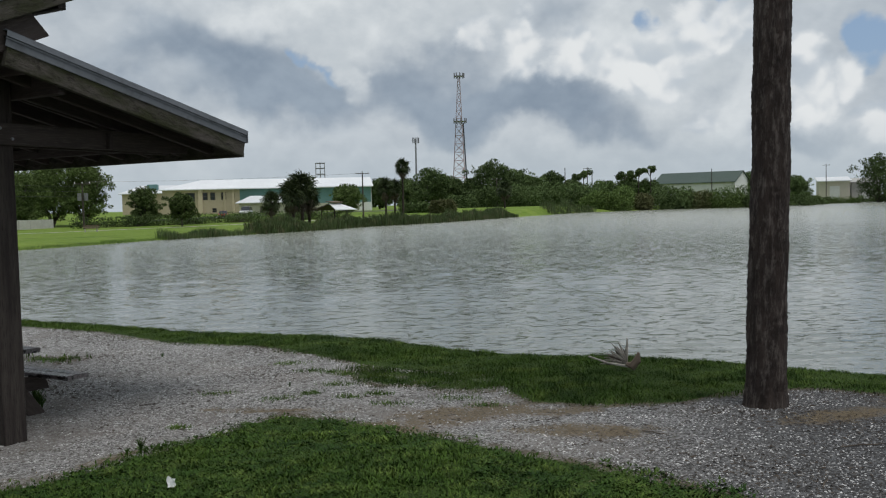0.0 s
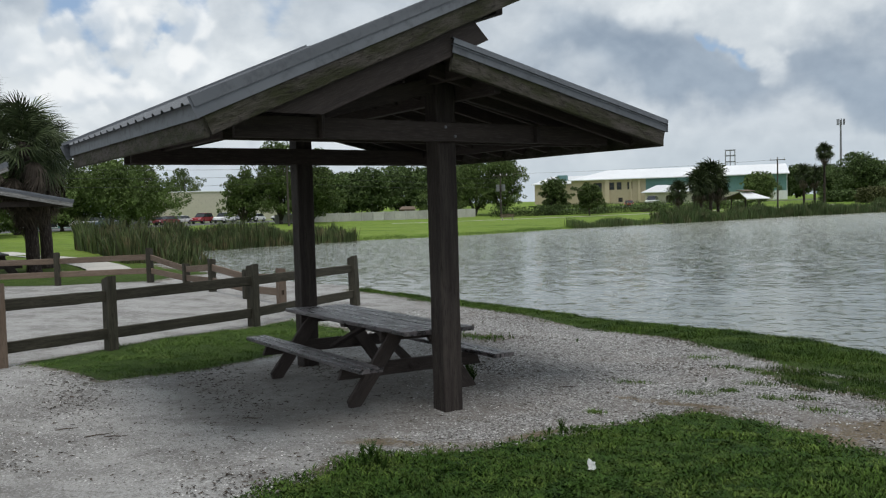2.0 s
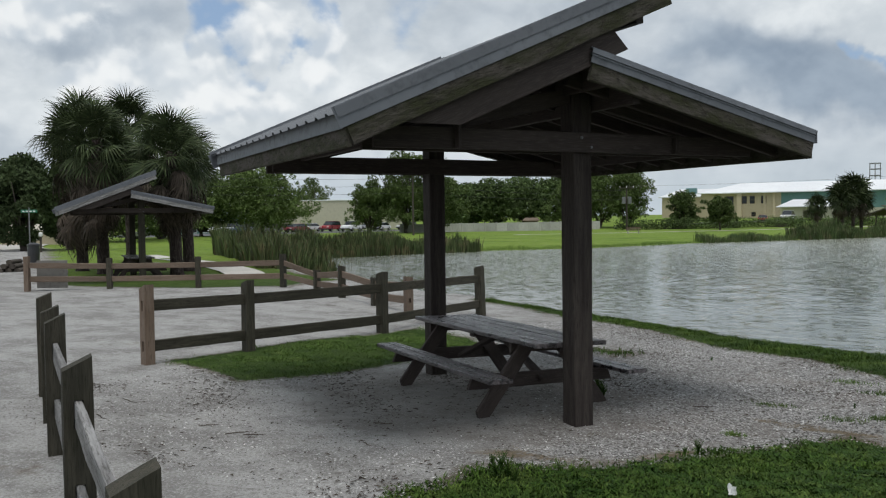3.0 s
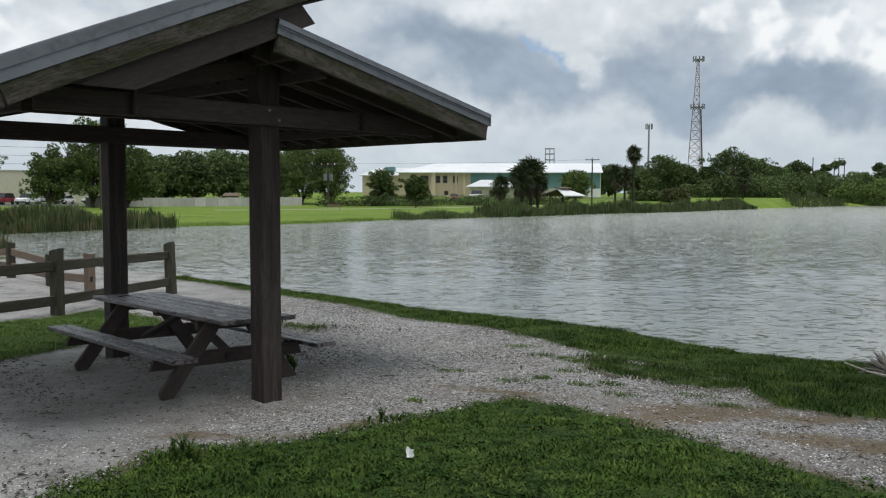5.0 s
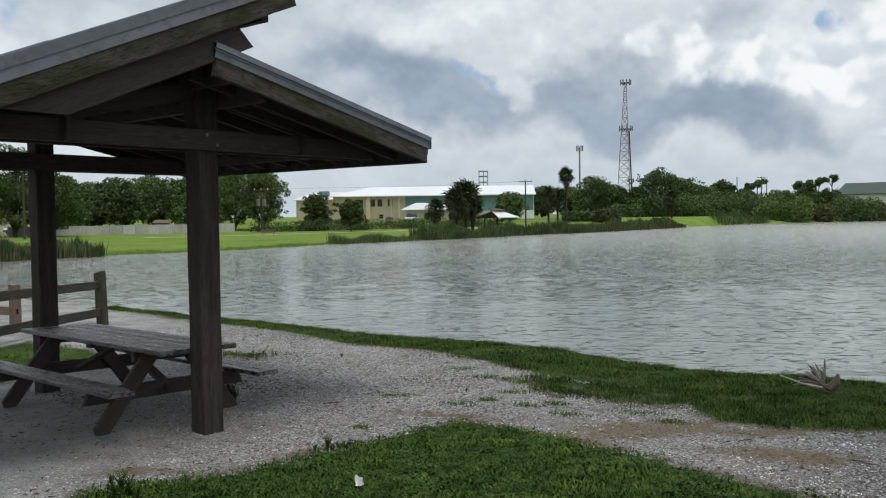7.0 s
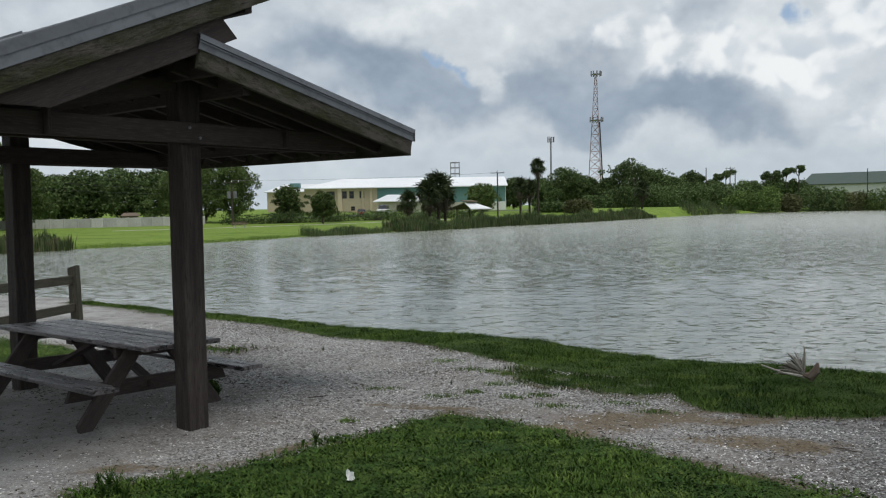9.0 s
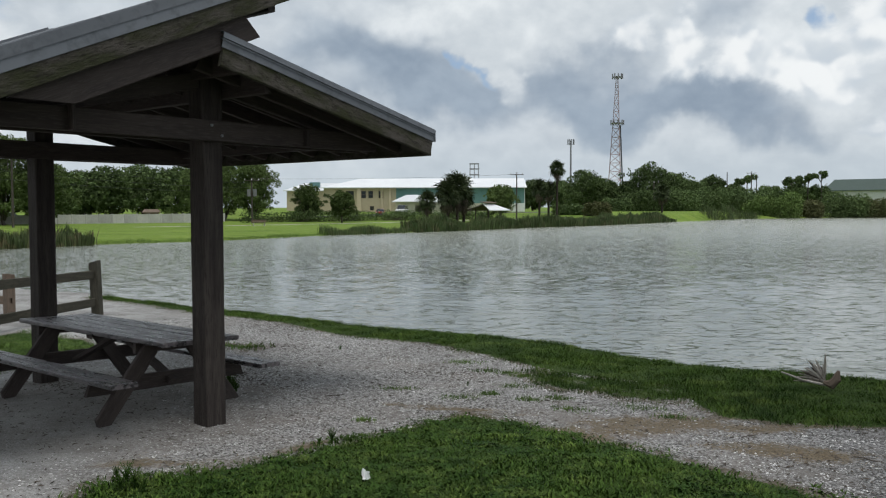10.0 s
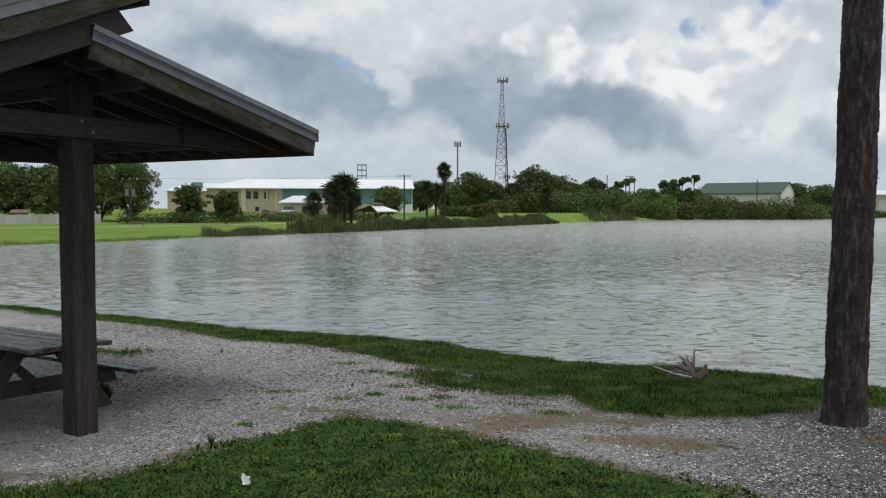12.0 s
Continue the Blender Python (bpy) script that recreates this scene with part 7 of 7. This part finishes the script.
blades("grass", FRINGE, 800, 0.11, 8, "longer grass at the edge of the water", 0.0055, bend=0.6, plain=True)
blades("grass", TUFT, 6500, 0.045, 3, "thin scattered grass on shell gravel", 0.0052, plain=True)
blades("grass", FENCE_GRASS, 6500, 0.04, 4, "patch of soft green grass beside the rail fence", 0.0048, "lit_blade", bend=0.9, plain=True)
# small tufts that come up through the gravel: x, y, half length, half width
def tuft(x, y, a, b, seed, count=170, high=0.034):
    dice = np.random.RandomState(seed)
    p = np.array([x, y]) + dice.normal(0, 0.5, (count, 2)) * np.array([a, b])
    z = height(p[:, 0], p[:, 1]) - 0.004
    turn, h = dice.rand(count) * 6.28, high * (0.4 + 0.9 * dice.rand(count))
    way, side = np.stack([np.cos(turn), np.sin(turn)], 1), np.stack([-np.sin(turn), np.cos(turn)], 1) * 0.005
    v = np.stack([np.column_stack([p - side, z]), np.column_stack([p + side, z]), np.column_stack([p + way * h[:, None] * 0.6, z + h])], 1).reshape(-1, 3)
    sheet("grass_tuft", v.tolist(), np.arange(count * 3).reshape(-1, 3).tolist(), M["lit_blade"], "stuff", "small tuft of grass in the shell gravel", "grass")


for k, (x, y, a, b) in enumerate(((-2.26, 8.37, 0.19, 0.09), (-1.81, 9.95, 0.24, 0.12), (-1.51, 9.42, 0.16, 0.11), (-1.27, 9.3, 0.14, 0.1), (-1.56, 8.03, 0.17, 0.1), (-1.10, 8.55, 0.2, 0.1), (-0.92, 8.02, 0.13, 0.08),
                                  (-0.65, 8.14, 0.16, 0.08), (-0.53, 7.77, 0.22, 0.11), (-1.08, 9.12, 0.12, 0.09), (-1.32, 8.2, 0.1, 0.07), (-2.3, 7.2, 0.1, 0.06), (0.1, 8.0, 0.25, 0.1), (0.35, 7.75, 0.2, 0.09), (-0.2, 8.75, 0.3, 0.16), (0.25, 8.6, 0.3, 0.16))):
    tuft(x, y, a, b, 60 + k)
for k, (x, y, a, b, turn) in enumerate(STRAW):
    q = [(x + a * math.cos(u) * math.cos(radians(turn)) - b * math.sin(u) * math.sin(radians(turn)), y + a * math.cos(u) * math.sin(radians(turn)) + b * math.sin(u) * math.cos(radians(turn))) for u in (0, 0.9, 1.8, 2.7, 3.6, 4.5, 5.4)]
    blades("dry_grass", np.array(q), 1500, 0.022, 20 + k, "flattened dry straw-coloured grass on the gravel", 0.0035, "straw", bend=2.2)
blades("grass", SCRAP, 900, 0.06, 5, "thin scattered grass on shell gravel", 0.006)


def shells(poly, count, seed, size):
    """Loose shell chips lying on the ground."""
    dice = np.random.RandomState(seed)
    lo, hi = poly.min(0), poly.max(0)
    p = lo + dice.rand(count, 2) * (hi - lo)
    grass, sand, _ = cover_at(p[:, 0], p[:, 1])
    keep = (inside_distance(p[:, 0], p[:, 1], poly) < 0) & (dice.rand(count) > grass * 1.6 + 0.52 * sand + 0.9 * straw_at(p[:, 0], p[:, 1]) + 0.75 * soil_at(p[:, 0], p[:, 1]) + 0.45 * smoothstep(p[:, 0] - 0.25 * p[:, 1], -1.2, 1.4))
    p = p[keep]
    n = len(p)
    z = height(p[:, 0], p[:, 1])
    s = size * (0.35 + dice.rand(n) ** 2.2 * 1.3)
    unit = np.array([(1, 0, 0), (0, 1, 0), (-1, 0, 0), (0, -1, 0), (0, 0, 0.55), (0, 0, -0.4)])
    jitter = 1 + 0.5 * (dice.rand(n, 6, 3) - 0.5)
    v = unit[None] * jitter * s[:, None, None]
    a = dice.rand(n) * 6.28
    c, d = np.cos(a)[:, None], np.sin(a)[:, None]
    x, y = v[:, :, 0] * c - v[:, :, 1] * d, v[:, :, 0] * d + v[:, :, 1] * c
    v = np.stack([x + p[:, 0:1], y + p[:, 1:2], v[:, :, 2] + z[:, None] + s[:, None] * 0.12], 2).reshape(-1, 3)
    tri = np.array([(0, 1, 4), (1, 2, 4), (2, 3, 4), (3, 0, 4)])
    f = (np.arange(n)[:, None, None] * 6 + tri[None]).reshape(-1, 3)
    sheet("shell_gravel", v.tolist(), f.tolist(), M["shell"], "stuff", "loose grey and white shell chips on the ground", "gravel")


shells(np.array([(-5.5, 4.0), (3.8, 4.0), (5.5, 8.5), (-1, 11.5), (-7, 13.5), (-8.5, 9), (-9.5, 5.5), (-6, 3.6)]), 300000, 1, 0.0072)


def weed(x, y, high, seed):
    dice = random.Random(seed)
    bm = bmesh.new()
    for k in range(22):
        a, h = dice.uniform(0, 6.28), high * dice.uniform(0.35, 1.0)
        lean = Vector((math.cos(a), math.sin(a), 0)) * high * dice.uniform(0.05, 0.4)
        top = lean + Vector((0, 0, h))
        tube(bm, [(0, 0, -0.01), tuple(lean * 0.3 + Vector((0, 0, h * 0.6))), tuple(top)], [0.004, 0.003, 0.0015], 4)
        for i in range(12):
            f = 0.15 + 0.85 * i / 11
            q = lean * f * f + Vector((0, 0, h * f))
            b = dice.uniform(0, 6.28)
            w = Vector((math.cos(b), math.sin(b), dice.uniform(0.0, 0.9))) * high * dice.uniform(0.06, 0.13)
            s = Vector((-math.sin(b), math.cos(b), 0)) * high * 0.028
            bm.faces.new([bm.verts.new(c) for c in (q, q + w * 0.5 + s, q + w, q + w * 0.5 - s)])
    single("weed", bm, M["weed"], "small leafy weed growing through the gravel", "weed", pose(x, y, ground_z(x, y)), "weeds in the gravel")


for k, (x, y, h) in enumerate(((-3.22, 5.08, 0.17), (-3.32, 5.15, 0.15), (-3.14, 5.04, 0.12), (-3.42, 5.2, 0.1), (-3.28, 5.0, 0.13), (-2.34, 6.44, 0.13), (-2.42, 6.38, 0.07), (-1.58, 8.54, 0.05), (-3.53, 10.6, 0.06),
                               (-3.83, 7.96, 0.2), (-3.77, 7.9, 0.15), (-3.89, 8.03, 0.22))):
    weed(x, y, h, k)


def leaf_litter(poly, count, seed):
    """Dry leaf scraps and twigs strewn over the gravel in drifts."""
    dice = np.random.RandomState(seed)
    lo, hi = poly.min(0), poly.max(0)
    p = lo + dice.rand(count, 2) * (hi - lo)
    drift = np.sin(p[:, 0] * 1.7 + 2.2 * np.sin(p[:, 1] * 0.9)) * np.sin(p[:, 1] * 2.1 + 1.1 * p[:, 0])
    grass, _, _ = cover_at(p[:, 0], p[:, 1])
    keep = (inside_distance(p[:, 0], p[:, 1], poly) < 0) & (dice.rand(count) < 0.12 + 0.88 * np.clip(drift, 0, 1) ** 2) & (grass < 0.6)
    p = p[keep]
    n = len(p)
    z = height(p[:, 0], p[:, 1]) + 0.006
    a = dice.rand(n) * 6.28
    ln, wd = 0.008 + 0.03 * dice.rand(n) ** 3, 0.003 + 0.006 * dice.rand(n)
    d, s = np.stack([np.cos(a), np.sin(a)], 1) * ln[:, None], np.stack([-np.sin(a), np.cos(a)], 1) * wd[:, None]
    up = 0.012 * dice.rand(n)
    v = np.stack([np.column_stack([p - d, z]), np.column_stack([p + s, z + up]), np.column_stack([p + d, z]), np.column_stack([p - s, z + up * 0.3])], 1).reshape(-1, 3)
    sheet("leaf_litter", v.tolist(), np.arange(n * 4).reshape(-1, 4).tolist(), M["stick"], "stuff", "dry brown leaf scraps and twigs on the gravel", "leaf litter")


leaf_litter(np.array([(-9.0, 4.0), (4.5, 4.2), (5.5, 8.4), (-1, 11.5), (-7, 13.5), (-9, 8)]), 90000, 3)
